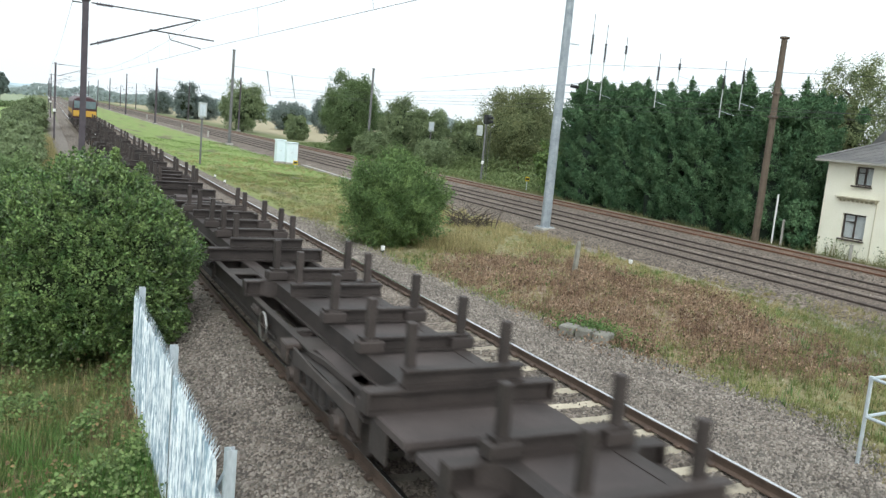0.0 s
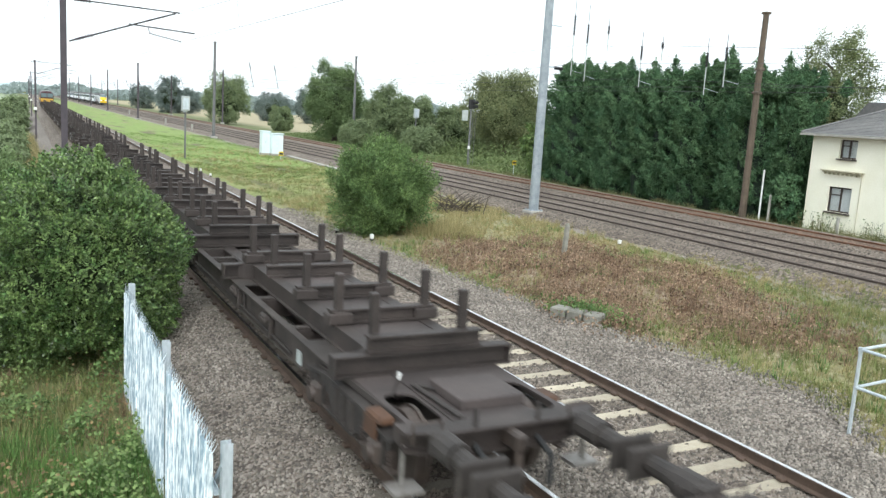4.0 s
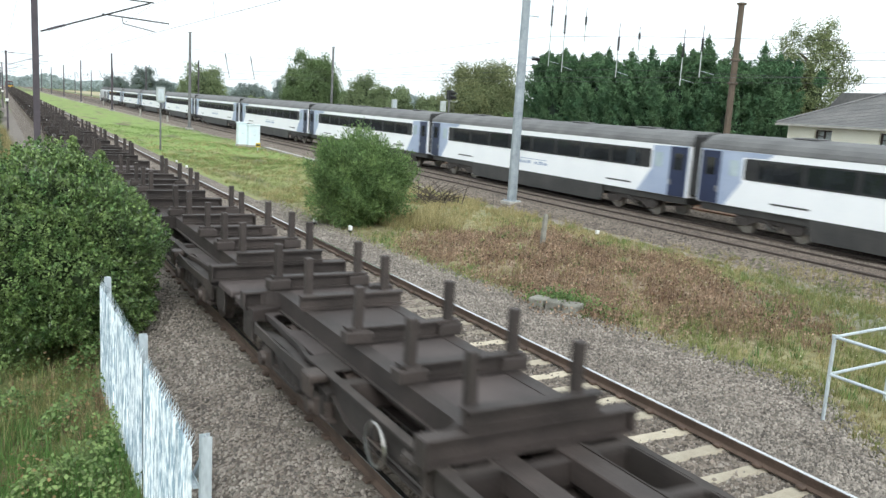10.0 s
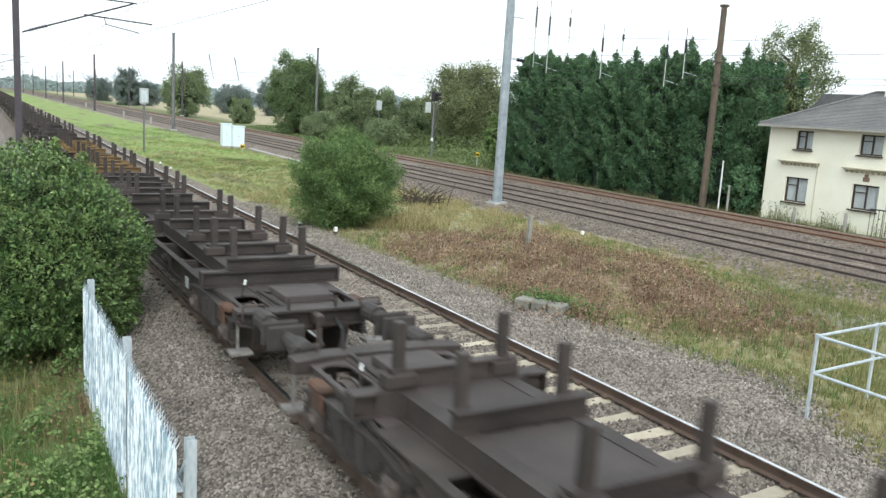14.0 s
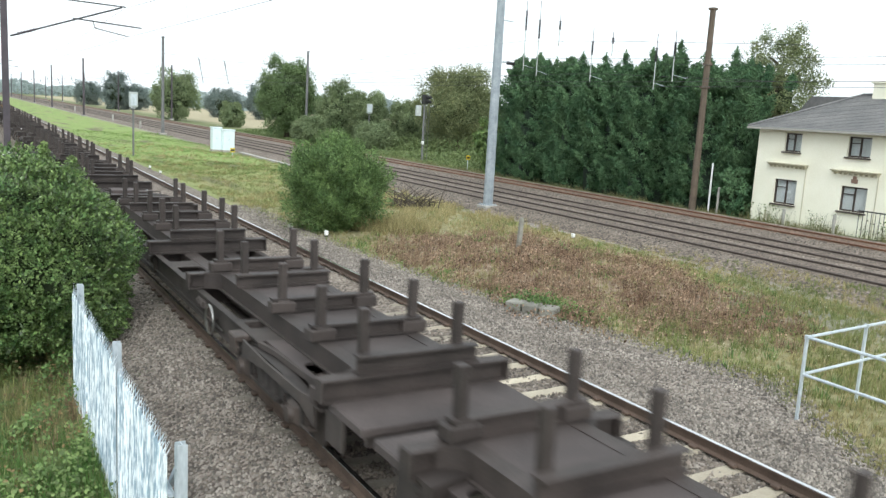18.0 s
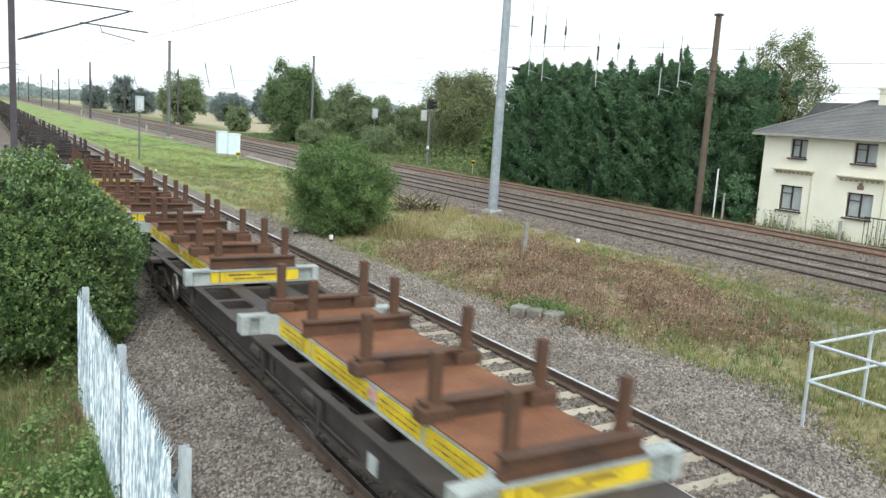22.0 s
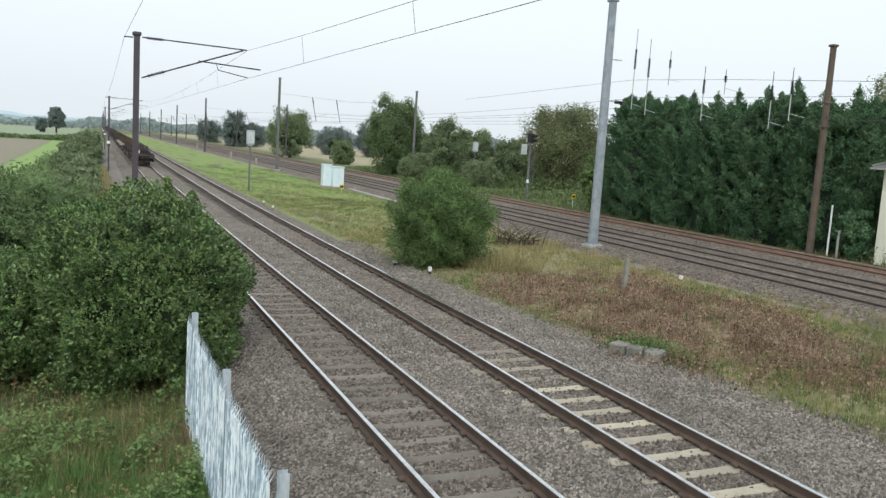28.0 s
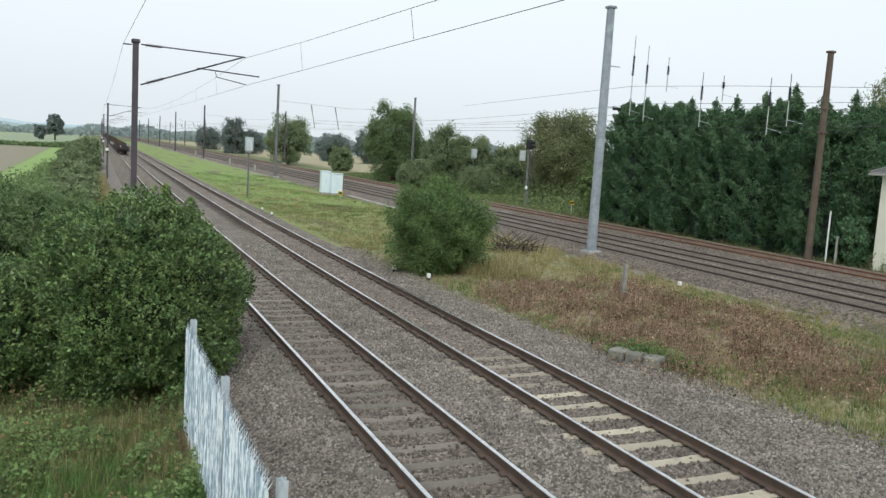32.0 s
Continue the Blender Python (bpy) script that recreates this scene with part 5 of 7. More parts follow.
def build_overhead():
    # row beside the near track
    ys = (27.0, 93.0, 159.0, 225.0, 291.0)
    for k, y in enumerate(ys):
        m = mast(1.3 + bend(y), y, -1.1, 6.9, M["mast_dark"], "dark steel line mast with a cantilever arm", 0.17, 0.17, "h", plinth=False)
        part("warning_plate", Shape().box(-0.03, -0.12, 3.36, 0.3, 0.02, 0.28), M["white"], m, "white plate on the mast")
        part("number_plate", Shape().box(0, -0.12, 3.1, 0.2, 0.02, 0.2), M["black"], m, "black plate on the mast")
        part("earth_bracket", Shape().tube((-0.1, 0, 7.92), (-0.36, 0, 7.92), 0.02, n=5), M["wire"], m)
        cantilever(m, 3.25, 7.95, 6.75, 7.3, 1)
    line = (-39.0, *ys)
    for a, b in zip(line, line[1:]):
        wire("catenary_wire", "thin dark catenary wire above the near track", sagged(4.55 + bend(a), a, b, 6.75, 0.55, 8, 4.55 + bend(b)), 0.005)
        wire("contact_wire", "thin dark contact wire above the near track", sagged(4.65 + bend(a), a, b, 5.92, 0.02, 4, 4.65 + bend(b)), 0.005)
        wire("earth_wire", "thin earth wire along the mast tops", sagged(0.95 + bend(a), a, b, 6.82, 0.35, 6, 0.95 + bend(b)), 0.005)
        d = Shape()
        for k in range(1, 9):
            q = k / 9
            zc = 6.75 - 0.55 * 4 * q * (1 - q)
            xq = bend(a) + (bend(b) - bend(a)) * q
            d.tube((4.58 + xq, a + (b - a) * q, zc), (4.65 + xq, a + (b - a) * q, 5.92), 0.004, n=4, caps=False)
        tagged(part("dropper_wires", d, M["wire"]), "short dropper wires between catenary and contact wire", "cable", kind="stuff")
    # pairs across the far main line
    west = ((22.1, 33.1, 11.2, "mast_grey"), (21.0, 100.6, 10.8, "mast_far"), (20.4, 164.3, 9.9, "mast_dark"), (20.8, 225.0, 9.8, "mast_dark"), (21.4, 284.0, 9.5, "mast_dark"), (21.8, 345.0, 9.5, "mast_dark"), (22.0, 410.0, 9.5, "mast_dark"))
    east = ((34.4, 31.6, 10.3, "mast_brown"), (38.4, 100.0, 10.6, "mast_far"), (36.0, 164.6, 9.9, "mast_dark"), (35.6, 222.0, 9.5, "mast_dark"), (35.5, 284.0, 9.5, "mast_dark"), (35.5, 345.0, 9.5, "mast_dark"), (35.5, 410.0, 9.5, "mast_dark"))
    words = {"mast_grey": "tall galvanised steel line mast on a concrete base", "mast_far": "tall dull grey steel line mast on a concrete base", "mast_brown": "rusty brown steel line mast beside the siding", "mast_dark": "dark line mast along the far main line"}
    for (x, y, top, mt), (x2, y2, top2, mt2) in zip(west, east):
        m = mast(x, y, -0.3, top, M[mt], words[mt], 0.44 if y < 50 else 0.34, 0.34 if y < 50 else 0.26)
        m2 = mast(x2, y2, -0.3, top2, M[mt2], words[mt2], 0.36 if y < 50 else 0.32, 0.29 if y < 50 else 0.24, plinth=y > 50)
        if y < 50:
            for z in (8.6, 6.7):
                part("span_bracket", Shape().tube((0.2, 0, z + 0.3), (0.75, 0, z + 0.3), 0.03, n=6), M["galv"], m)
            part("insulator", insulator(Shape(), (0.55, 0, 6.98), (1.0, 0, 6.96), 0.09), M["black"], m, "black insulator")
            for z in (7.8, 6.6):
                part("collar", Shape().box(0, 0, z, 0.38, 0.38, 0.14, 0, 0.02), M["mast_brown"], m2)
        if y < 50:
            continue
        zs = min(top, top2) - 1.6
        span = wire("cross_span_wire", "cross-span wires between two line masts", [(x, y, zs), ((x + x2) / 2, (y + y2) / 2, zs - 0.35), (x2, y2, zs)], 0.012)
        wire("cross_span_wire", "cross-span wires between two line masts", [(x, y, 6.6), (x2, y2, 6.6)], 0.012)
        for xc in (MID_C, MID_D):
            q = (xc - x) / (x2 - x)
            yc = y + (y2 - y) * q
            dt = thing("registration_assembly", "hanging registration arm and insulator over a far track", "overhead fitting", "overhead fittings", at=pose(xc, yc, 0))
            qa = (xc + 0.9 - x) / (x2 - x)
            za = zs - 0.35 * (1 - abs(2 * qa - 1))
            ya = (y2 - y) * (qa - q)
            part("drop_tube", Shape().tube((0.9, ya, za + 0.02), (1.5, 0, 6.0), 0.035, n=6), M["wire"], dt)
            part("insulator", insulator(Shape(), (0.95, ya, za - 0.15), (1.1, ya * 0.7, za - 0.75), 0.09, 5), M["black"], dt)
            part("steady_arm", Shape().tube((1.47, 0, 6.1), (0.0, 0, 5.9), 0.022, n=5), M["galv"], dt)
    for xc in (MID_C, MID_D):
        for k in range(6):
            a, b = (33.0, 100.3, 164.4, 224, 284, 345, 410)[k:k + 2]
            wire("catenary_wire", "thin dark catenary wire above a far track", sagged(xc, a, b, 7.0, 0.6), 0.008)
            wire("contact_wire", "thin dark contact wire above a far track", sagged(xc, a, b, 5.9, 0.02, 4), 0.008)
        wire("catenary_wire", "thin dark catenary wire above a far track", sagged(xc, -35, 33, 7.0, 0.5), 0.007)
        wire("contact_wire", "thin dark contact wire above a far track", sagged(xc, -35, 33, 5.9, 0.02, 4), 0.008)
    # upright insulated droppers of the section gap above the siding side
    for y, z0, z1 in ((38.0, 6.72, 11.0), (36.75, 6.4, 10.35), (35.0, 7.9, 9.6), (32.3, 6.1, 8.7), (30.85, 7.3, 8.45), (27.9, 5.75, 8.2), (26.8, 6.1, 8.3)):
        dt = thing("drop_bracket", "pale vertical drop tube with a dark insulator", "overhead fitting", "overhead drop tubes", at=pose(27.1, y, 0))
        part("tube", Shape().tube((0, 0, z0), (0, 0, z0 + (z1 - z0) * 0.55), 0.026, n=6), M["pale_grey"], dt)
        part("insulator", insulator(Shape(), (0, 0, z0 + (z1 - z0) * 0.5), (0, 0, z0 + (z1 - z0) * 0.75), 0.085, 7), M["black"], dt)
        part("rod", Shape().tube((0, 0, z0 + (z1 - z0) * 0.55), (0, 0, z1), 0.016, n=5), M["mast_dark"], dt)
        part("arm", Shape().tube((0, 0, z0 + 0.3), (0.15, -0.7, z0 + 0.12), 0.011, n=5), M["galv"], dt)
    wire("cross_span_wire", "head wire strung along the droppers", [(27.1, 60, 7.8), (27.1, 38, 8.3), (27.1, 30, 7.95), (27.1, 20, 7.4)], 0.009)
    wire("cross_span_wire", "feeder wire strung along the droppers", [(27.1, 60, 6.3), (27.1, 32.2, 6.5), (27.1, 20, 6.05)], 0.009)


# ---- lineside furniture ----


def build_fence():
    f = thing("palisade_fence", "bright galvanised steel palisade fence with spiked pales", "fence", at=pose(1.6, 0, 0))
    pale = Shape()
    prof = [(-0.05, 0.0), (-0.025, -0.026), (0.0, -0.014), (0.025, -0.026), (0.05, 0.0), (0.025, -0.018), (0.0, -0.006), (-0.025, -0.018)]
    pale.loft([[(b, a, z) for a, b in prof] for z in (-0.95, 0.95)])
    for a0, a1, tip in ((-0.05, -0.018, (0.05, -0.045, 1.06)), (-0.018, 0.018, (0.0, 0.0, 1.14)), (0.018, 0.05, (0.05, 0.045, 1.06))):
        k = len(pale.v)
        pale.v += [(-0.012, a0, 0.95), (-0.012, a1, 0.95), (-0.004, (a0 + a1) / 2, 0.95), tip]
        pale.f += [(k, k + 1, k + 3), (k + 1, k + 2, k + 3), (k + 2, k, k + 3), (k, k + 2, k + 1)]
    me = pale.mesh("pale", M["fence_steel"])
    rng = random.Random(3)
    y = 7.5
    while y < 14.5:
        if abs(y - 10.2) > 0.07 and abs(y - 12.8) > 0.07:
            part("pale", me, None, f, at=pose(0, y, rng.uniform(-0.015, 0.015), 0, 0, rng.uniform(-9, 9)))
        y += 0.115
    for z in (0.55, -0.5):
        part("rail", Shape().along_y([(0.005, z), (0.055, z), (0.055, z + 0.05), (0.047, z + 0.05), (0.047, z + 0.008), (0.005, z + 0.008)], 7.4, 14.55), M["galv"], f)
    for y in (7.38, 10.9, 14.5):
        prof = [(0.06, -0.05), (0.16, -0.05), (0.16, -0.042), (0.114, -0.042), (0.114, 0.042), (0.16, 0.042), (0.16, 0.05), (0.06, 0.05), (0.06, 0.042), (0.106, 0.042), (0.106, -0.042), (0.06, -0.042)]
        part("post", Shape().loft([[(a, y + b, z) for a, b in prof] for z in (-1.1, 1.08)]), M["galv"], f)
    part("brace", Shape().bar((0.09, 7.4, 0.85), (0.09, 8.9, -0.6), 0.05, 0.05), M["galv"], f)


def build_railing():
    r = thing("handrail", "galvanised tubular handrail with two rails beside the grass", "handrail")
    posts = [(11.35, 7.82), (13.1, 7.96), (15.2, 8.14), (11.35, 5.0)]
    for x, y in posts:
        part("post", Shape().tube((x, y, -0.4), (x, y, 1.1), 0.03, n=8).tube((x, y, 1.07), (x, y, 1.13), 0.04, n=8), M["galv"], r)
    for z in (1.1, 0.5):
        for a, b in ((0, 1), (1, 2), (0, 3)):
            part("rail", Shape().tube((*posts[a], z), (*posts[b], z), 0.026, n=8), M["galv"], r)


def build_lineside():
    # location cabinets
    for k, (x, y, h, w) in enumerate(((19.65, 72.7, 1.85, 0.75), (20.5, 72.0, 1.7, 1.0))):
        c = thing("equipment_cabinet", "pale blue-white steel lineside equipment cabinet with two doors", "cabinet", "lineside cabinets", at=pose(x, y, -0.3))
        part("body", Shape().box(0, 0, 0.15 + h / 2, w, 0.75, h, 0, 0.02), M["cabinet"], c)
        part("roof", Shape().box(0, 0, h + 0.2, w + 0.12, 0.9, 0.08, 0, 0.02), M["cabinet"], c)
        part("plinth", Shape().box(0, 0, 0.08, w + 0.1, 0.85, 0.18, 0, 0.02), M["concrete"], c)
        for sx in (-1, 1):
            d = part("door", Shape().box(sx * w * 0.24, -0.385, 0.2 + h / 2, w * 0.45, 0.02, h - 0.25, 0, 0.008), M["cabinet"], c)
            part("handle", Shape().box(sx * 0.06, -0.41, 0.2 + h / 2, 0.03, 0.03, 0.14), M["galv"], d)
    tr = thing("cable_trough", "pale concrete cable trough lids along the cabinets", "cable trough")
    for k in range(14):
        part("lid", Shape().box(21.2 - 0.02 * k, 70 - k * 1.0, -0.22, 0.4, 0.96, 0.08, 0, 0.01), M["concrete"], tr)
    # sign posts with box heads
    for x, y, h, bw in ((11.4, 64.7, 4.4, 0.85), (42.6, 90.4, 4.7, 0.95)):
        s = thing("indicator_post", "grey steel post with a pale back-turned indicator box", "railway sign", "lineside indicator posts", at=pose(x, y, -0.3))
        part("post", Shape().tube((0, 0, 0), (0, 0, h), 0.07, n=8), M["mast_far"], s)
        part("box_head", Shape().box(0, -0.08, h - 0.3, bw * 0.72, 0.22, 1.1, 0, 0.03), M["pale_grey"], s)
        part("frame", Shape().box(0, -0.2, h - 0.3, bw * 0.5, 0.03, 0.85, 0, 0.01), M["galv"], s)
        part("bracket", Shape().box(0, 0.02, h - 0.9, 0.3, 0.2, 0.06), M["galv"], s)
    g = thing("signal_post", "colour-light signal head seen from behind on a grey post", "railway signal", at=pose(37.2, 67.2, -0.3))
    part("post", Shape().tube((0, 0, 0), (0, 0, 5.2), 0.09, n=8), M["mast_far"], g)
    hd = part("signal_head", Shape().box(0, -0.1, 5.55, 0.75, 0.22, 0.85, 0.35, 0.04), M["black"], g)
    part("hood", Shape().tube((0.1, -0.1, 5.75), (0.35, -0.55, 5.72), 0.14, n=10).tube((0.1, -0.1, 5.4), (0.35, -0.55, 5.36), 0.14, n=10), M["black"], hd)
    part("box_head", Shape().box(-0.6, 0, 4.5, 0.55, 0.2, 0.95, 0, 0.03), M["pale_grey"], g)
    part("telephone_box", Shape().box(-0.08, -0.14, 1.6, 0.2, 0.16, 0.3, 0, 0.02), M["white"], g)
    part("ladder", Shape().tube((0.3, 0.2, 0), (0.3, 0.1, 5.0), 0.02, n=5).tube((0.6, 0.2, 0), (0.6, 0.1, 5.0), 0.02, n=5), M["mast_far"], g)
    # small marker stubs
    for x, y, h in ((11.0, 26.4, 0.36), (10.4, 28.3, 0.36), (20.3, 24.4, 0.34), (10.3, 50.0, 0.3), (10.4, 53.5, 0.3)):
        s = thing("marker_post", "short white-topped marker post in the ballast edge", "marker post", "marker posts", at=pose(x, y, -0.42))
        part("stub", Shape().box(0, 0, h * 0.35, 0.09, 0.09, h * 0.7, 0, 0.01), M["black"], s)
        part("cap", Shape().box(0, 0, h * 0.8, 0.12, 0.12, h * 0.45, 0, 0.015), M["white"], s)
    p = thing("concrete_post", "leaning lichen-grey concrete post among dry weeds", "post", at=pose(16.6, 22.8, -0.4, 0, 3, 0))
    part("shaft", Shape().loft([[(-0.07, -0.07, 0), (0.07, -0.07, 0), (0.07, 0.07, 0), (-0.07, 0.07, 0)], [(-0.06, -0.06, 1.15), (0.06, -0.06, 1.15), (0.06, 0.06, 1.15), (-0.06, 0.06, 1.15)], [(-0.03, -0.05, 1.22), (0.03, -0.05, 1.22), (0.03, 0.05, 1.22), (-0.03, 0.05, 1.22)]]), M["old_concrete"], p)
    t = thing("concrete_blocks", "weathered concrete trough blocks at the grass edge", "concrete block", at=pose(11.45, 15.0, -0.33, 0, 0, -62))
    for k in range(3):
        part("block", Shape().box(-0.42 + 0.42 * k, 0.01 * k, 0.15, 0.38, 0.42, 0.3, 0.03 * (k - 1), 0.03), M["old_concrete"], t)
    y = thing("yellow_sign", "small yellow square sign on a short post", "railway sign", "small yellow signs", at=pose(36.2, 57.6, -0.5))
    part("post", Shape().tube((0, 0, 0), (0, 0, 1.0), 0.03, n=6), M["galv"], y)
    pl = part("plate", Shape().box(0, -0.04, 1.15, 0.38, 0.03, 0.34, 0, 0.01), M["yellow"], y)
    part("number_bar", Shape().box(0, -0.06, 1.15, 0.3, 0.012, 0.16), M["black"], pl)
    copy_thing(y, pose(19.3, 66.4, -0.95))
    # timber stakes and a white post by the siding
    for x, yy, h, w, mt, lab in ((35.2, 31.2, 2.85, 0.08, "white", "slim white post beside the siding"), (35.2, 30.6, 1.6, 0.1, "concrete", "short grey stake beside the siding"), (34.9, 26.2, 1.0, 0.12, "concrete", "short grey stake beside the siding"), (34.8, 23.4, 1.1, 0.12, "concrete", "short grey stake beside the siding")):
        s = thing("lineside_stake", lab, "post", "stakes beside the siding", at=pose(x, yy, -0.5))
        part("shaft", Shape().box(0, 0, h / 2, w, w, h, 0, 0.015), M[mt], s)
    for x, yy, tall in ((21.6, 140.0, 1.2), (21.7, 118.0, 1.1), (21.9, 190.0, 1.3)):
        s = thing("marker_board", "pale marker board beside the far track", "marker post", "far marker boards", at=pose(x, yy, -0.4))
        part("shaft", Shape().box(0, 0, tall / 2, 0.25, 0.12, tall, 0, 0.02), M["concrete"], s)


# ---- house ----


def build_house():
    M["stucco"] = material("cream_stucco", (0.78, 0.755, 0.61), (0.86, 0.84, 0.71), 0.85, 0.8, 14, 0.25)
    M["slate"] = material("grey_slate", (0.12, 0.12, 0.122), (0.215, 0.208, 0.20), 0.8, 0.9, 7, 0.2, vary=0.2, spread=0.17)
    M["frame_brown"] = material("dark_brown_timber", (0.035, 0.025, 0.02), (0.06, 0.045, 0.035), 0.6, 3, 40, 0.1)
    M["curtain"] = material("net_curtain", (0.42, 0.43, 0.43), (0.62, 0.63, 0.62), 0.9, 9, 30, 0.1, stretch=(1, 6, 0.4))
    M["trim_stone"] = material("stone_coloured_trim", (0.42, 0.39, 0.28), (0.55, 0.51, 0.38), 0.85, 3, 30, 0.3)
    M["brick_red"] = material("weathered_terracotta", (0.21, 0.135, 0.10), (0.31, 0.21, 0.155), 0.85, 3, 30, 0.2)
    X, y0, y1, D, base, eave = 36.0, 29.07, 16.5, 8.5, -0.75, 4.42
    h = thing("house", "cream rendered two-storey house with grey slate hipped roof", "house")
    openings = [(27.47, 26.52, 3.26, 4.18), (24.02, 22.87, 3.24, 4.18), (27.8, 26.5, 0.62, 1.86), (24.1, 22.76, 0.71, 1.88), (20.4, 19.2, 3.26, 4.18), (20.4, 19.2, 0.65, 1.88)]
    # front wall pieced round its openings so that they go through it
    cuts_y = sorted({y0, y1, *[v for o in openings for v in o[:2]]}, reverse=True)
    cuts_z = sorted({base, eave, *[v for o in openings for v in o[2:]]})
    wall = Shape()
    ny, nz = len(cuts_y), len(cuts_z)
    wall.v = [(x, y, z) for x in (X, X + 0.3) for y in cuts_y for z in cuts_z]
    vid = lambda lay, i, j: lay * ny * nz + i * nz + j

    def solid(i, j):
        if not (0 <= i < ny - 1 and 0 <= j < nz - 1):
            return False
        my, mz = (cuts_y[i] + cuts_y[i + 1]) / 2, (cuts_z[j] + cuts_z[j + 1]) / 2
        return not any(o[1] < my < o[0] and o[2] < mz < o[3] for o in openings)

    for i in range(ny - 1):
        for j in range(nz - 1):
            if not solid(i, j):
                continue
            for lay in (0, 1):
                wall.f.append((vid(lay, i, j), vid(lay, i + 1, j), vid(lay, i + 1, j + 1), vid(lay, i, j + 1)))
            for ok, (p, q) in ((solid(i - 1, j), ((i, j), (i, j + 1))), (solid(i + 1, j), ((i + 1, j), (i + 1, j + 1))), (solid(i, j - 1), ((i, j), (i + 1, j))), (solid(i, j + 1), ((i, j + 1), (i + 1, j + 1)))):
                if not ok:
                    wall.f.append((vid(0, *p), vid(0, *q), vid(1, *q), vid(1, *p)))
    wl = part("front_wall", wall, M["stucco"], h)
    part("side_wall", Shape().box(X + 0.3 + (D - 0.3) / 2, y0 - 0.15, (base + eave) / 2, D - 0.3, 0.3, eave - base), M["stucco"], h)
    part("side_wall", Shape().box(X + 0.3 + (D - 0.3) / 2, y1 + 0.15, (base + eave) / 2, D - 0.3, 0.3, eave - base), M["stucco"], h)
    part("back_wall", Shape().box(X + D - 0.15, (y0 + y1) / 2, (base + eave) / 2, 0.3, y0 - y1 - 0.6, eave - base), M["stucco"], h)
    for k, (a, b, c, d) in enumerate(openings):
        w = part("window", Shape().box(X + 0.2, (a + b) / 2, (c + d) / 2, 0.02, a - b, d - c), M["curtain"], h, "net-curtained window")
        fr = Shape().box(X + 0.14, a - 0.035, (c + d) / 2, 0.07, 0.07, d - c).box(X + 0.14, b + 0.035, (c + d) / 2, 0.07, 0.07, d - c).box(X + 0.14, (a + b) / 2, c + 0.035, 0.07, a - b - 0.14, 0.07).box(X + 0.14, (a + b) / 2, d - 0.035, 0.07, a - b - 0.14, 0.07)
        fr.box(X + 0.14, (a + b) / 2, (c + d) / 2, 0.06, 0.07, d - c - 0.14)
        fr.box(X + 0.145, (a + b) / 2 + (a - b) / 4, c + (d - c) * 0.68, 0.045, (a - b) / 2 - 0.1, 0.045)
        part("window_frame", fr, M["frame_brown"], w, "dark brown timber frame")
        for s in (-1, 1):
            part("pane", Shape().box(X + 0.15, (a + b) / 2 + s * (a - b) / 4, (c + d) / 2, 0.008, (a - b) / 2 - 0.12, d - c - 0.14), glass_clear(), w).visible_shadow = False
        part("window_sill", Shape().box(X - 0.04, (a + b) / 2, c - 0.04, 0.2, a - b + 0.12, 0.07, 0, 0.01), M["frame_brown"], w)
    for a, b, c in ((28.22, 25.95, 2.55), (24.62, 22.2, 2.5), (20.9, 18.6, 2.52)):
        hood = part("window_hood", Shape().box(X - 0.14, (a + b) / 2, c + 0.1, 0.3, a - b, 0.06, 0, 0.015).box(X - 0.09, (a + b) / 2, c + 0.03, 0.2, a - b - 0.1, 0.08, 0, 0.015), M["trim_stone"], h, "moulded stone-coloured hood")
        n = 9
        for k in range(n):
            part("bracket", Shape().box(X - 0.06, b + 0.15 + (a - b - 0.3) * k / (n - 1), c - 0.05, 0.12, 0.09, 0.09, 0, 0.015), M["trim_stone"], hood)
        part("drip_pipe", Shape().tube((X - 0.03, b + 0.1, c - 0.05), (X - 0.03, b + 0.1, base + 0.3), 0.02, n=6), M["trim_stone"], h)
    part("plaque", Shape().box(X - 0.02, 23.45, 2.14, 0.05, 0.34, 0.2, 0, 0.04).box(X - 0.02, 23.45, 2.3, 0.05, 0.2, 0.14, 0, 0.04), M["brick_red"], h, "reddish wall ornament")
    # hipped roof
    ov = 0.42
    e = [(X - ov, y0 + ov, eave), (X - ov, y1 - ov, eave), (X + D + ov, y1 - ov, eave), (X + D + ov, y0 + ov, eave)]
    rz = 6.3
    r0, r1 = (X + D / 2, y0 - 2.7, rz), (X + D / 2, y1 + 2.7, rz)
    roof = Shape().add([*e, r0, r1, *[(x, y, z - 0.12) for x, y, z in e]], [(0, 1, 5, 4), (1, 2, 5), (2, 3, 4, 5), (3, 0, 4), (6, 7, 1, 0), (7, 8, 2, 1), (8, 9, 3, 2), (9, 6, 0, 3), (9, 8, 7, 6)])
    rf = part("roof", roof, M["slate"], h)
    part("gutter", Shape().along_y([(X - ov - 0.1, eave - 0.12), (X - ov, eave - 0.12), (X - ov, eave - 0.02), (X - ov - 0.1, eave - 0.02)], y1 - ov, y0 + ov), M["concrete"], rf)
    ridge = Shape().tube((e[0][0], e[0][1], eave + 0.03), (r0[0], r0[1], rz + 0.03), 0.07, n=6).tube((r0[0], r0[1], rz + 0.03), (r1[0], r1[1], rz + 0.03), 0.07, n=6)
    part("ridge_tiles", ridge, M["slate"], rf)
    course = Shape()
    n = 26
    for k in range(1, n):
        q = k / n
        a = Vector(e[0]).lerp(Vector(r0), q)
        b = Vector(e[1]).lerp(Vector(r1), q)
        course.bar(a + Vector((-0.01, 0, 0.006)), b + Vector((-0.01, 0, 0.006)), 0.03, 0.014)
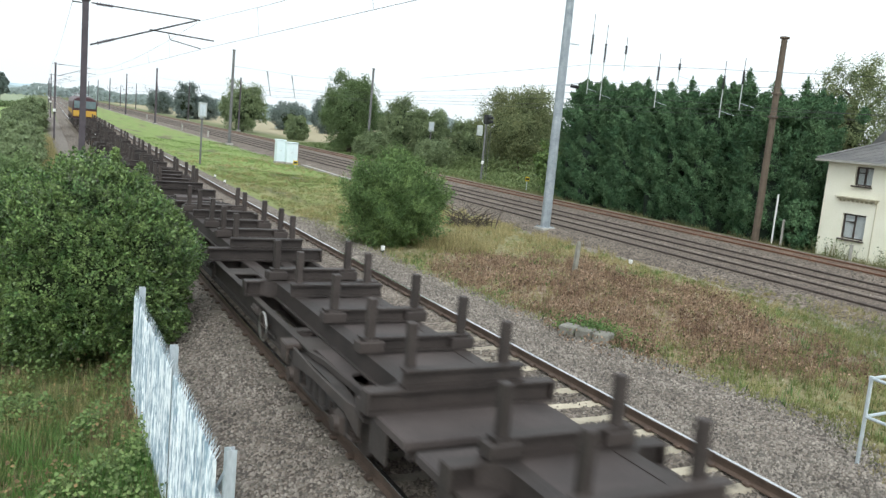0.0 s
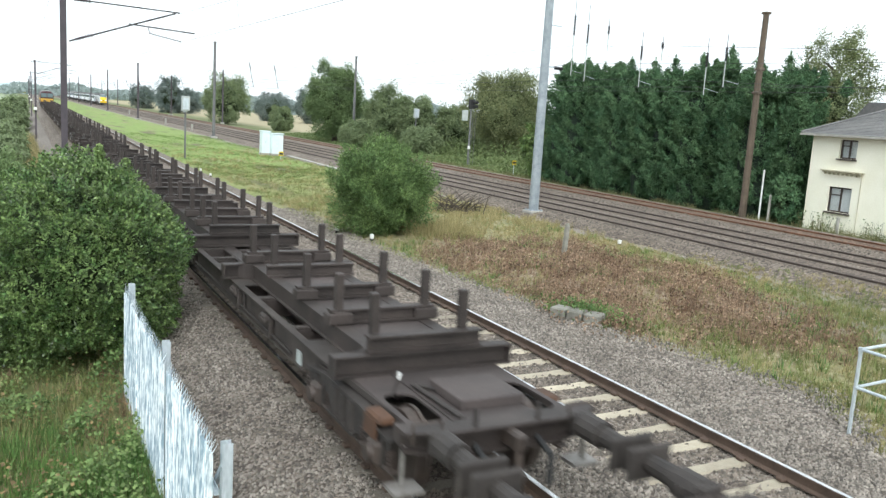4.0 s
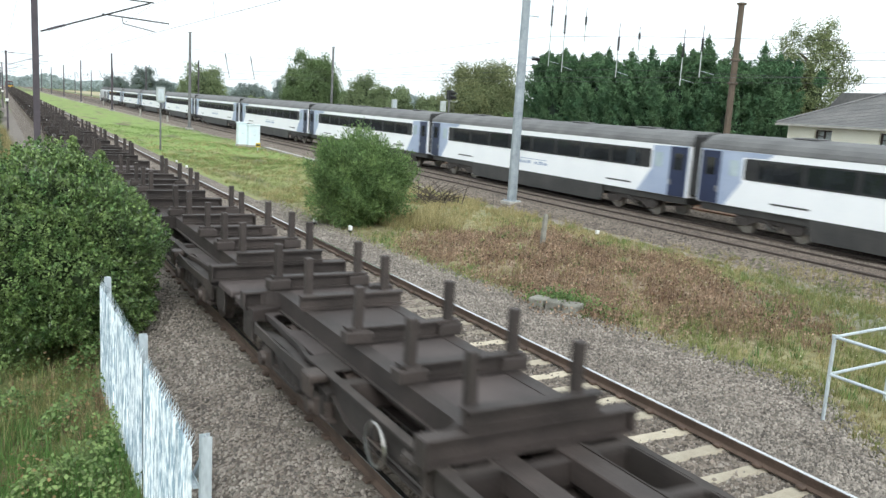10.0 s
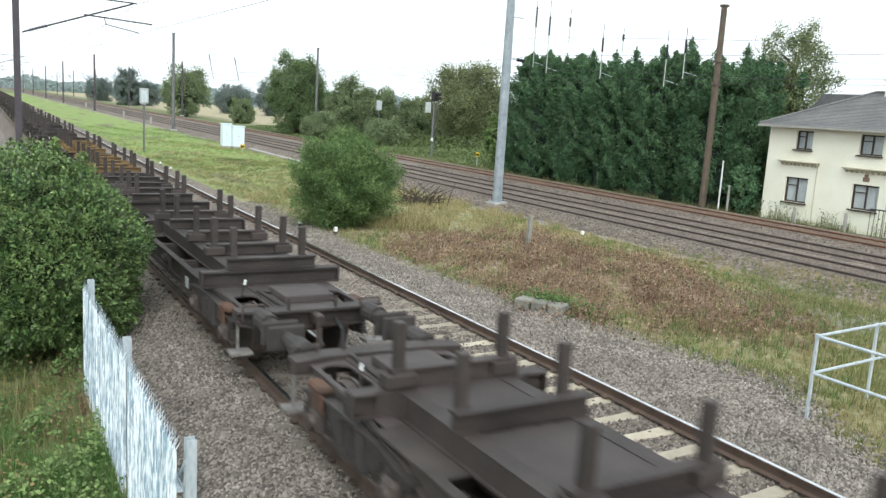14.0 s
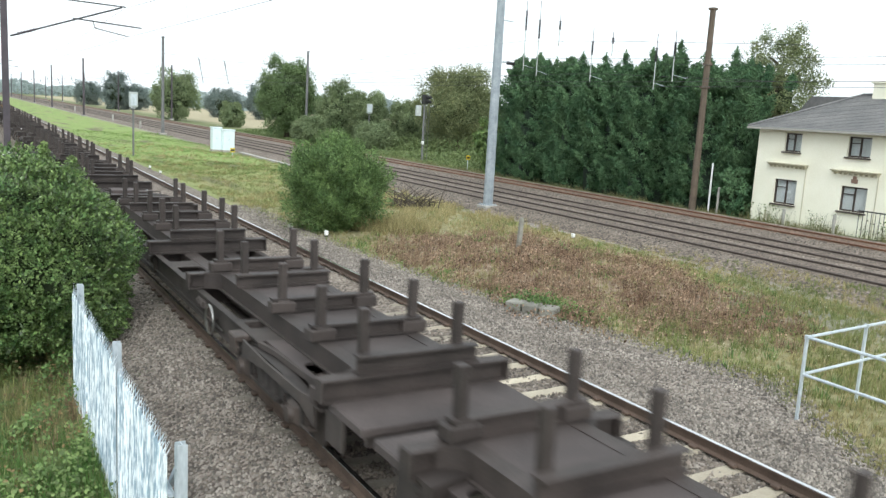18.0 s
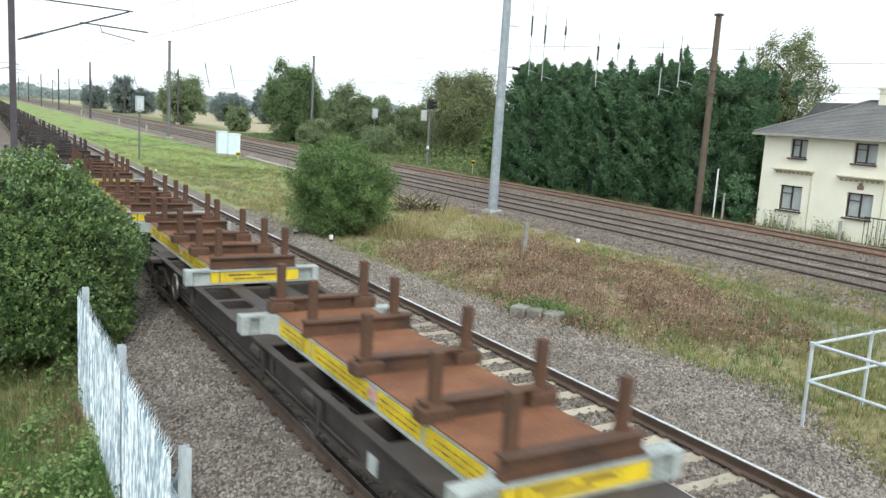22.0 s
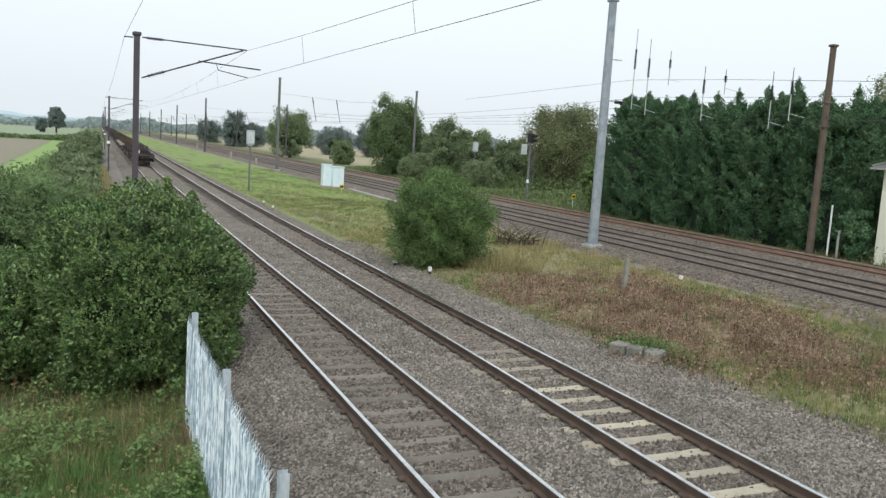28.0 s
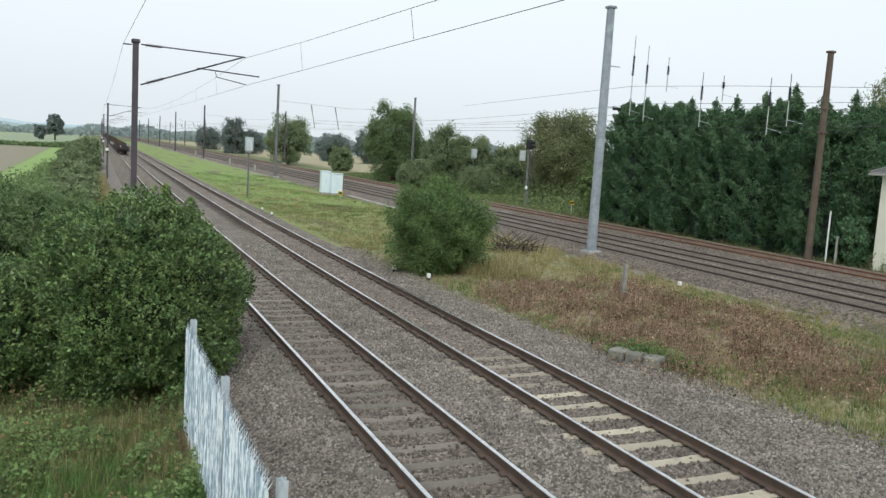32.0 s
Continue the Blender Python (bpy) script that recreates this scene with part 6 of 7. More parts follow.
    tagged(part("slating", course, M["slate"], rf), "overlapping courses of grey slates", kind="stuff")
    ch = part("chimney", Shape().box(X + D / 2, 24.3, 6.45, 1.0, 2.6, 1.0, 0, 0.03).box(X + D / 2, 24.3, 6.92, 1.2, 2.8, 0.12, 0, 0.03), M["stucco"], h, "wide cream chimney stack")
    for k in range(3):
        part("chimney_pot", Shape().tube((X + D / 2, 23.6 + k * 0.6 - 0.3, 6.97), (X + D / 2, 23.6 + k * 0.6 - 0.3, 7.45), 0.15, 0.12, n=10), M["brick_red"], ch, "red clay chimney pot")
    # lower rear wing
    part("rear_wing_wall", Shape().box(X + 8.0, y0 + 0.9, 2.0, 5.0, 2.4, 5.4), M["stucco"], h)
    part("rear_wing_roof", Shape().along_x([(y0 + 2.4, 4.7), (y0 + 1.0, 6.25), (y0 - 1.5, 6.25), (y0 - 1.5, 4.7)], X + 5.2, X + 10.8), M["slate"], h)
    g = thing("garden_gate", "dark iron garden gate beside the house", "gate", at=pose(35.2, 21.9, -0.55))
    for k in range(7):
        part("bar", Shape().tube((0, -0.6 + k * 0.2, 0), (0, -0.6 + k * 0.2, 1.5), 0.015, n=5), M["black"], g)
    part("rail", Shape().box(0, 0, 1.45, 0.04, 1.3, 0.05).box(0, 0, 0.2, 0.04, 1.3, 0.05), M["black"], g)


def glass_clear():
    if "clear" not in M:
        m = bpy.data.materials.new("window_pane_glass")
        m.use_nodes = True
        b = m.node_tree.nodes["Principled BSDF"]
        b.inputs["Base Color"].default_value = (0.9, 0.93, 0.93, 1)
        b.inputs["Transmission Weight"].default_value = 1.0
        b.inputs["Roughness"].default_value = 0.02
        b.inputs["IOR"].default_value = 1.1
        M["clear"] = m
    return M["clear"]


# ---- plants ----
RNG = np.random.default_rng(11)


def unit(n):
    v = RNG.normal(size=(n, 3))
    return v / np.linalg.norm(v, axis=1, keepdims=True)


def leaf_cards(pos, out, size, long=1.6, flat=0.5, droop=0.0, lean=False):
    """One kite-shaped leaf (or a plain pointed one) at each place; out: the way that it faces, loosely."""
    n = len(pos)
    nrm = out * flat + unit(n) * (1 - flat)
    nrm /= np.linalg.norm(nrm, axis=1, keepdims=True)
    u = np.cross(nrm, unit(n))
    u /= np.linalg.norm(u, axis=1, keepdims=True) + 1e-9
    u[:, 2] -= droop
    u /= np.linalg.norm(u, axis=1, keepdims=True)
    w = np.cross(nrm, u)
    s = (size * RNG.uniform(0.65, 1.35, n))[:, None]
    a, b = u * s * long / 2, w * s / 2
    if lean:
        V = np.stack([pos - a - b, pos - a + b, pos + a * 1.3], 1)
        return V.reshape(-1, 3), np.arange(n * 3).reshape(n, 3)
    V = np.stack([pos - a, pos + b + nrm * s * 0.12, pos + a, pos - b + nrm * s * 0.12], 1)
    F = np.arange(n * 4).reshape(n, 4)
    return V.reshape(-1, 3), F


def crown_points(n, clumps, r, clump_r, bias=0.55, floor=-0.75):
    """Places and outward ways of leaves, gathered in clumps on an uneven ellipsoid."""
    d = unit(clumps)
    d = d[d[:, 2] > floor]
    k = len(d)
    rad = bias + (1 - bias) * RNG.random(k) ** 0.5
    lump = 0.86 + 0.22 * np.sin(d[:, 0] * 5 + 1.3) * np.cos(d[:, 1] * 4.2 + d[:, 2] * 3)
    c = d * (rad * lump)[:, None] * r
    i = RNG.integers(0, k, n)
    off = unit(n) * (RNG.random(n) ** 0.6)[:, None] * clump_r * RNG.uniform(0.6, 1.3, k)[i][:, None]
    p = c[i] + off
    o = p / np.asarray(r) * 0.6 + off / clump_r * 0.7 + np.array([0, 0, 0.35])
    return p, o / (np.linalg.norm(o, axis=1, keepdims=True) + 1e-9)


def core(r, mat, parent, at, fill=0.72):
    """Uneven solid core standing in for inner twigs and leaves, their shade coloured in."""
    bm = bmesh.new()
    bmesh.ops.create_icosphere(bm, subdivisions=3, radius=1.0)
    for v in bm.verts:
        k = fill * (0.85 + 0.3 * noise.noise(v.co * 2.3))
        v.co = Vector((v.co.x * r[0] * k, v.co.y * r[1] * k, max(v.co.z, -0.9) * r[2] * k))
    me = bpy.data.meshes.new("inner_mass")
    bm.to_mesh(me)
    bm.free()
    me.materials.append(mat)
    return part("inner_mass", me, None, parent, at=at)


def trunk(parent, h, r, limbs, spread, mat):
    s = Shape()
    pts = [(0, 0, 0)]
    for k in range(1, 5):
        pts.append((RNG.uniform(-0.05, 0.05) * h * 0.3, RNG.uniform(-0.05, 0.05) * h * 0.3, h * k / 4))
    for k in range(4):
        s.tube(pts[k], pts[k + 1], r * (1 - 0.2 * k), r * (0.8 - 0.2 * k), n=8)
    for k in range(limbs):
        q = 0.35 + 0.6 * k / max(1, limbs - 1)
        a = k * 2.4
        z = h * q
        e = Vector((math.cos(a) * spread * (1.1 - 0.5 * q), math.sin(a) * spread * (1.1 - 0.5 * q), z + spread * 0.7))
        m = Vector((0, 0, z)).lerp(e, 0.5) + Vector((0, 0, spread * 0.12))
        s.tube((0, 0, z), m, r * 0.4, r * 0.25, n=6)
        s.tube(m, e, r * 0.25, r * 0.08, n=6)
    return part("trunk", s, mat, parent)


def shrub(name, label, x, y, z0, r, leaf_n, leaf, mat, clumps=260, clump_r=0.3, inner=None, group="", long=1.5, bias=0.7, flat=0.5):
    """A dense shrub whose crown reaches down to the ground."""
    t = thing(name, label, "bush", group, at=pose(x, y, z0))
    trunk(t, r[2] * 1.1, 0.09, 6, r[0] * 0.5, M["bark"])
    p, o = crown_points(leaf_n, clumps, np.array(r), clump_r, bias, -0.9)
    p[:, 2] = np.maximum(p[:, 2] + r[2] * 0.92, 0.02)
    V, F = leaf_cards(p, o, leaf * 1.15, long, flat, 0.0, True)
    cloud("crown", V, F, mat, t)
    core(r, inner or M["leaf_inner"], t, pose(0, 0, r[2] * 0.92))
    return t


def dome(t, r, sprigs, per, leaf, mat, z0, lump=0.07, long=2.0, reach=0.16, squash=0.9, name="crown", lift=0.5, power=2.2):
    """A close crown of sprigs, each a rosette of leaves, over an uneven rounded form."""
    d = unit(sprigs)
    d = d[d[:, 2] > -0.85]
    k = len(d)
    f = 1 + lump * (np.sin(d[:, 0] * 6.1 + 0.7) * np.cos(d[:, 1] * 5.3) + 0.7 * np.sin(d[:, 2] * 9 + d[:, 0] * 7) + 0.5 * np.cos(d[:, 1] * 13 + d[:, 2] * 11)) - RNG.random(k) ** 3 * lump * 2.6 - 0.6 * lump * (np.sin(d[:, 0] * 23 + 3 * d[:, 2]) * np.sin(d[:, 1] * 19 + 1) * np.cos(d[:, 2] * 21) > 0.25)
    e = np.sign(d) * np.abs(d) ** squash
    e = e / (np.sum(np.abs(e) ** power, 1, keepdims=True) ** (1 / power))
    c = e * f[:, None] * np.array(r)
    ax = d + np.array([0, 0, lift]) + 0.3 * RNG.normal(size=(k, 3))
    ax /= np.linalg.norm(ax, axis=1, keepdims=True)
    i = np.repeat(np.arange(k), per)
    n = len(i)
    s = RNG.random(n)
    u = unit(n)
    out = u - ax[i] * np.sum(u * ax[i], 1, keepdims=True)
    out /= np.linalg.norm(out, axis=1, keepdims=True) + 1e-9
    p = c[i] + ax[i] * ((s - 0.75) * reach * 2)[:, None] + out * (reach * 0.55 * (1.1 - s))[:, None]
    lie = out * 0.8 + ax[i] * (0.25 + 0.7 * s)[:, None]
    lie /= np.linalg.norm(lie, axis=1, keepdims=True)
    w = np.cross(lie, ax[i]) + 0.3 * RNG.normal(size=(n, 3))
    w -= lie * np.sum(w * lie, 1, keepdims=True)
    w /= np.linalg.norm(w, axis=1, keepdims=True) + 1e-9
    z = (leaf * RNG.uniform(0.6, 1.3, n))[:, None]
    nr = np.cross(w, lie)
    p[:, 2] += z0
    V = np.stack([p - lie * z * long / 2, p + w * z / 2 + nr * z * 0.15, p + lie * z * long / 2, p - w * z / 2 + nr * z * 0.15], 1)
    V[..., 2] = np.maximum(V[..., 2], 0.02)
    return cloud(name, V.reshape(-1, 3), np.arange(n * 4).reshape(n, 4), mat, t)


def broadleaf(label, x, y, z0, h, r, mat, leaf_n, leaf, group="background trees", clumps=150, base=0.06, fill=0.66):
    t = thing("tree", label, "tree", group, at=pose(x, y, z0))
    trunk(t, h * 0.72, 0.035 * h, 7, r * 0.6, M["bark"])
    rz = h * (1 - base) / 2
    p, o = crown_points(leaf_n, clumps, np.array((r, r, rz)), r * 0.24, 0.5, -0.97)
    p[:, 2] += h * base + rz
    V, F = leaf_cards(p, o, leaf * 1.15, 1.2, 0.4, 0.0, True)
    cloud("crown", V, F, mat, t)
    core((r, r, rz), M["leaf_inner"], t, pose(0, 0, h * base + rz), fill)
    return t


def conifer(x, y, z0, h, r, mat):
    """A cypress: upswept plumes of sprays over a shade-coloured core, ending in feathery leaders."""
    t = thing("cypress_tree", "tall dark green cypress in a dense trackside row", "tree", "row of cypress trees", at=pose(x, y, z0))
    part("trunk", Shape().tube((0, 0, 0), (0, 0, h * 0.95), 0.14, 0.03, n=7), M["bark"], t)
    top = h - 0.75
    n, boughs = 42000, 230
    bz = RNG.random(boughs) ** 0.85
    ba = np.arange(boughs) * 2.399 + RNG.normal(0, 0.3, boughs)
    prof = np.minimum(1.0, (1.0 - bz) * 3.2 + 0.22) * (0.88 + 0.12 * np.minimum(1, bz * 6))
    br = r * prof * RNG.uniform(0.78, 1.18, boughs)
    size = RNG.uniform(0.65, 1.2, boughs) * (0.6 + 0.4 * prof)
    i = RNG.integers(0, boughs, n)
    s = RNG.random(n)
    off = unit(n) * (RNG.random(n) ** 0.4)[:, None]
    wide = (0.46 * size[i] * (1.1 - 0.75 * s))
    rad = br[i] * (0.42 + 0.58 * s)
    ca, sa = np.cos(ba[i]), np.sin(ba[i])
    p = np.stack([ca * rad, sa * rad, bz[i] * top + 0.3 + (s ** 1.5 - 0.35) * 0.85 * size[i]], -1) + off * wide[:, None] * np.array([1, 1, 0.62])
    p[:, 2] = np.clip(p[:, 2], 0.05, None)
    o = np.stack([ca, sa, np.full(n, 0.5)], -1) + off * 0.8
    tips = [(RNG.normal(0, 0.12), RNG.normal(0, 0.12), top * 0.95, RNG.uniform(1.1, 1.8))]
    tips += [(RNG.normal(0, 0.75), RNG.normal(0, 0.75), top * RNG.uniform(0.86, 0.97), RNG.uniform(0.5, 1.1)) for _ in range(6)]
    for lx, ly, lz, lh in tips:
        tiers, twigs, m_ = 11, 5, 900
        k = RNG.integers(0, tiers, m_)
        w = RNG.integers(0, twigs, m_)
        f = k / tiers
        length = (0.38 * lh * (1 - f) ** 0.9 + 0.06) * (0.65 + 0.6 * np.abs(np.sin(k * 3.1 + w * 1.7 + lx * 9)))
        q = RNG.random(m_) ** 0.8 * length
        an = w * 1.047 + k * 0.6 + RNG.normal(0, 0.06, m_)
        pl = np.stack([lx + np.cos(an) * q, ly + np.sin(an) * q, lz + lh * f + q * 0.62], -1) + RNG.normal(0, 0.018, (m_, 3))
        p, o = np.concatenate([p, pl]), np.concatenate([o, np.stack([np.cos(an), np.sin(an), np.full(m_, 0.5)], -1)])
        g = RNG.random(160)
        p = np.concatenate([p, np.stack([lx + RNG.normal(0, 0.02, 160), ly + RNG.normal(0, 0.02, 160), lz + lh * 1.12 * g], -1)])
        o = np.concatenate([o, np.tile([0.6, 0.3, 0.6], (160, 1))])
    V, F = leaf_cards(p, o / np.linalg.norm(o, axis=1, keepdims=True), 0.046, 4.0, 0.4, -0.35, True)
    cloud("crown", V, F, mat, t)
    # solid filler; its near-black green paints the shade seen between plumes
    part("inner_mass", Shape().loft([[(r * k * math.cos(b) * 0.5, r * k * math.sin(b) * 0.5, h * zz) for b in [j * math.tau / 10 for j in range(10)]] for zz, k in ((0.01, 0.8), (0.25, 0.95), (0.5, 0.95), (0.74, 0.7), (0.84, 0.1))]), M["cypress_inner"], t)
    return t


def blades(name, label, x, y, z, h, w, mat, lean=0.35, category="grass"):
    n = len(x)
    an = RNG.random(n) * 6.283
    d = np.stack([np.cos(an), np.sin(an)], -1)
    le = RNG.random(n) * 6.283
    tip = np.stack([np.cos(le), np.sin(le)], -1) * (h * lean * RNG.random(n))[:, None]
    b = np.stack([x, y], -1)
    V = np.empty((n, 3, 3))
    V[:, 0, :2], V[:, 1, :2], V[:, 2, :2] = b - d * w / 2, b + d * w / 2, b + tip
    V[:, 0, 2], V[:, 1, 2], V[:, 2, 2] = z - 0.02, z - 0.02, z + h
    ob = cloud(name, V.reshape(-1, 3), np.arange(n * 3).reshape(n, 3), mat)
    return tagged(ob, label, category, kind="stuff")


def patchy(n, x0, x1, y0, y1, power=1.0, seed=0.0, cut=0.0, scale=0.6):
    """Places in a rectangle, more of them near, in drifts."""
    x = RNG.uniform(x0, x1, n)
    y = y0 + (y1 - y0) * RNG.random(n) ** power
    f = np.sin(x * scale * 2.1 + seed) * np.cos(y * scale * 1.7 + seed * 2) + 0.5 * np.sin(x * scale * 5.3 - y * scale * 4.1 + seed)
    k = f + RNG.normal(0, 0.35, n) > cut
    return x[k], y[k]


def build_plants():
    M["bark"] = material("grey_brown_bark", (0.05, 0.04, 0.03), (0.10, 0.08, 0.06), 0.95, 2, 25, 0.6)
    # core colours, kept dark for the shade inside crowns
    M["leaf_inner"] = material("shade_darkened_core", (0.018, 0.03, 0.012), (0.04, 0.058, 0.022), 0.95, 3, 20, 0.3)
    M["cypress_inner"] = material("shade_darkened_cypress_core", (0.008, 0.017, 0.010), (0.017, 0.032, 0.018), 0.95, 3, 20, 0.4)
    M["leaf_scrub"] = leafy("rough_scrub_leaf", (0.11, 0.155, 0.06), (0.175, 0.215, 0.085), 0.25, 0.7, 0.3, 0.6)
    M["grass_scrub"] = leafy("dull_olive_grass_blade", (0.11, 0.12, 0.05), (0.22, 0.20, 0.10), 0.4, 0.8, 0.25, 0.6)
    M["leaf_laurel"] = leafy("evergreen_shrub_leaf", (0.062, 0.125, 0.040), (0.21, 0.285, 0.10), 0.65, 0.3, 0.22, 3.0)
    M["leaf_feathery"] = leafy("feathery_green_leaf", (0.095, 0.165, 0.058), (0.20, 0.285, 0.10), 0.5, 0.6, 0.35, 1.6)
    M["leaf_cypress"] = leafy("cypress_spray", (0.037, 0.097, 0.045), (0.128, 0.215, 0.098), 0.5, 0.7, 0.15, 0.9)
    M["leaf_oak"] = leafy("broad_green_leaf", (0.11, 0.17, 0.07), (0.165, 0.225, 0.092), 0.25, 0.6, 0.3, 0.4)
    M["leaf_thicket"] = leafy("grey_green_thicket_leaf", (0.125, 0.195, 0.08), (0.215, 0.285, 0.125), 0.35, 0.7, 0.35, 0.8)
    # horizon woods: the distance haze is put into this pale grey-green
    M["leaf_far"] = leafy("haze_paled_leaf", (0.25, 0.305, 0.295), (0.32, 0.37, 0.355), 0.15, 0.8, 0.35, 0.3)
    M["leaf_olive"] = leafy("olive_brown_leaf", (0.13, 0.16, 0.075), (0.225, 0.245, 0.115), 0.35, 0.7, 0.3, 0.5)
    # leaf green lightened to make up for haze over the middle distance
    M["leaf_mid"] = leafy("haze_lifted_mid_leaf", (0.165, 0.215, 0.11), (0.225, 0.275, 0.14), 0.22, 0.7, 0.32, 0.4)
    # trees past 200 m: thinner haze, also carried by the leaf colour
    M["leaf_haze"] = leafy("haze_dulled_leaf", (0.145, 0.185, 0.17), (0.205, 0.245, 0.22), 0.2, 0.8, 0.3, 0.3)
    M["leaf_autumn"] = leafy("light_green_poplar_leaf", (0.135, 0.175, 0.078), (0.245, 0.275, 0.13), 0.45, 0.5, 0.35, 0.5)
    M["leaf_russet"] = leafy("browning_poplar_leaf", (0.12, 0.125, 0.05), (0.225, 0.18, 0.085), 0.45, 0.6, 0.3, 0.7)
    M["leaf_bramble"] = leafy("bramble_leaf", (0.085, 0.155, 0.045), (0.205, 0.27, 0.092), 0.5, 0.6, 0.25, 0.9)
    M["grass_green"] = leafy("green_grass_blade", (0.11, 0.20, 0.05), (0.22, 0.295, 0.09), 0.35, 0.7, 0.3, 0.6)
    M["grass_lush"] = leafy("lush_grass_blade", (0.07, 0.158, 0.036), (0.152, 0.255, 0.072), 0.35, 0.6, 0.3, 0.6)
    M["grass_dry"] = leafy("dry_grass_blade", (0.24, 0.21, 0.09), (0.42, 0.36, 0.19), 0.35, 0.8, 0.25, 0.6)
    M["weed_brown"] = leafy("dead_brown_weed", (0.155, 0.097, 0.062), (0.365, 0.262, 0.182), 0.6, 0.85, 0.2, 0.9)
    M["grass_olive"] = leafy("olive_grass_blade", (0.13, 0.165, 0.055), (0.25, 0.27, 0.10), 0.4, 0.75, 0.3, 0.6)
    M["weed_russet"] = leafy("russet_bramble_leaf", (0.13, 0.10, 0.045), (0.27, 0.18, 0.085), 0.5, 0.7, 0.2, 0.9)
    M["flower"] = leafy("pale_seed_head", (0.45, 0.42, 0.30), (0.6, 0.56, 0.42), 0.3, 0.8, 0.2, 0.7)

    # dense shrubs beside the fence
    t = thing("evergreen_shrub", "large rounded evergreen shrub behind the palisade fence", "bush", at=pose(1.0, 17.4, -0.95))
    trunk(t, 2.2, 0.09, 6, 1.0, M["bark"])
    dome(t, (2.02, 2.1, 2.02), 9500, 13, 0.038, M["leaf_laurel"], 1.9, 0.075, 1.9, 0.15)
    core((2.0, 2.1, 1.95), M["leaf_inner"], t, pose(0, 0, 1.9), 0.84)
    tips = []
    for c, hh, n in (((0.45, 0.0), 0.62, 700), ((0.95, 0.15), 0.42, 420), ((0.15, 0.2), 0.35, 320)):
        g = RNG.random(n)
        tips.append(np.stack([c[0] + RNG.normal(0, 0.15, n) * (1.1 - g), c[1] + RNG.normal(0, 0.15, n) * (1.1 - g), 3.62 - c[0] * 0.12 + g * hh], -1))
    p = np.concatenate(tips)
    V, F = leaf_cards(p, unit(len(p)), 0.036, 1.9, 0.3)
    tagged(cloud("top_growth", V, F, M["leaf_laurel"], t), "upright leafy tips of the crown", kind="stuff")
    t = thing("evergreen_shrub", "low sprawling evergreen shrub beside the track", "bush", at=pose(-1.75, 18.6, -0.95))
    trunk(t, 1.6, 0.08, 6, 1.0, M["bark"])
    dome(t, (2.0, 2.0, 1.3), 5600, 12, 0.041, M["leaf_laurel"], 1.15, 0.07, 2.0, 0.12)
    core((2.0, 2.0, 1.3), M["leaf_inner"], t, pose(0, 0, 1.15), 0.82)
    for x, y, r in ((-3.2, 25.5, (2.6, 3.0, 2.25)), (-1.2, 27.0, (1.8, 3.0, 1.95)), (-6.5, 25.0, (2.8, 3.0, 2.4)), (-4.5, 21.0, (2.0, 2.0, 1.7)), (-1.6, 34.0, (1.7, 4.0, 1.35)), (-2.8, 40.0, (2.0, 5.0, 1.2))):
        shrub("thicket_bush", "loose grey-green thicket bush beside the line", x, y, -1.1, r, 30000, 0.045, M["leaf_thicket"], 460, 0.3, group="trackside thicket", bias=0.6, long=1.9, flat=0.3)
    for x, y, r in ((-0.6, 60.0, (1.3, 4.0, 1.3)), (-0.8, 72.0, (1.4, 5.0, 1.5)), (-1.3, 80.0, (1.5, 4.0, 2.0)), (-0.7, 98.0, (1.7, 5.0, 2.5)), (0.2, 118.0, (1.5, 8.0, 2.2)), (0.5, 145.0, (1.6, 10.0, 2.3))):
        shrub("thicket_bush", "rough bush growing beside the line", x, y, -1.3, r, 9000, 0.13, M["leaf_mid"], 160, 0.45, group="trackside thicket")
    t = thing("feathery_bush", "rounded feathery green bush between the tracks", "bush", at=pose(11.95, 28.0, -0.3))
    trunk(t, 2.6, 0.07, 8, 1.2, M["bark"])
    dome(t, (1.8, 1.85, 1.76), 3000, 26, 0.03, M["leaf_feathery"], 1.72, 0.15, 3.6, 0.36, 1.0, "crown", 0.6, 2.0)
    dome(t, (1.4, 1.45, 1.35), 1700, 18, 0.036, M["leaf_feathery"], 1.6, 0.14, 3.2, 0.3, 1.0, "inner_growth", 0.6, 2.0)
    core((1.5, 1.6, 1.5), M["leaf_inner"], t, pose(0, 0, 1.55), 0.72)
    shrub("feathery_bush", "low green bush at the foot of a larger bush", 11.75, 27.8, -0.4, (0.7, 0.8, 0.85), 12000, 0.035, M["leaf_feathery"], 160, 0.18, long=3.0, flat=0.2)

    # cypress row
    for k in range(16):
        y = 52.4 - k * 1.45 + 0.4 * math.sin(k * 4.7)
        conifer(37.25 + (0.7 if k < 14 else 0.3) * math.sin(k * 2.3), y, -0.6, 8.95 + 0.3 * math.sin(k * 1.9) + RNG.uniform(-0.3, 0.35) - 0.045 * k + 0.6 * math.exp(-((k - 11.5) / 1.8) ** 2), 1.9 if k < 14 else 1.15, M["leaf_cypress"])
    shrub("thicket_bush", "rough bush at the end of the cypress row", 36.0, 30.2, -0.6, (0.8, 1.0, 1.5), 8000, 0.08, M["leaf_cypress"], 140, 0.25, group="bushes beside the siding")
    shrub("thicket_bush", "yellow-green bush at the end of the cypress row", 38.2, 56.0, -0.6, (2.0, 2.2, 2.6), 8000, 0.16, M["leaf_bramble"], 140, 0.4, group="bushes beside the siding")

    # trees behind
    broadleaf("slender light green poplar behind the house", 46.0, 35.9, -0.6, 12.3, 2.75, M["leaf_autumn"], 36000, 0.072, "trees by the house", 260, 0.12, 0.3)
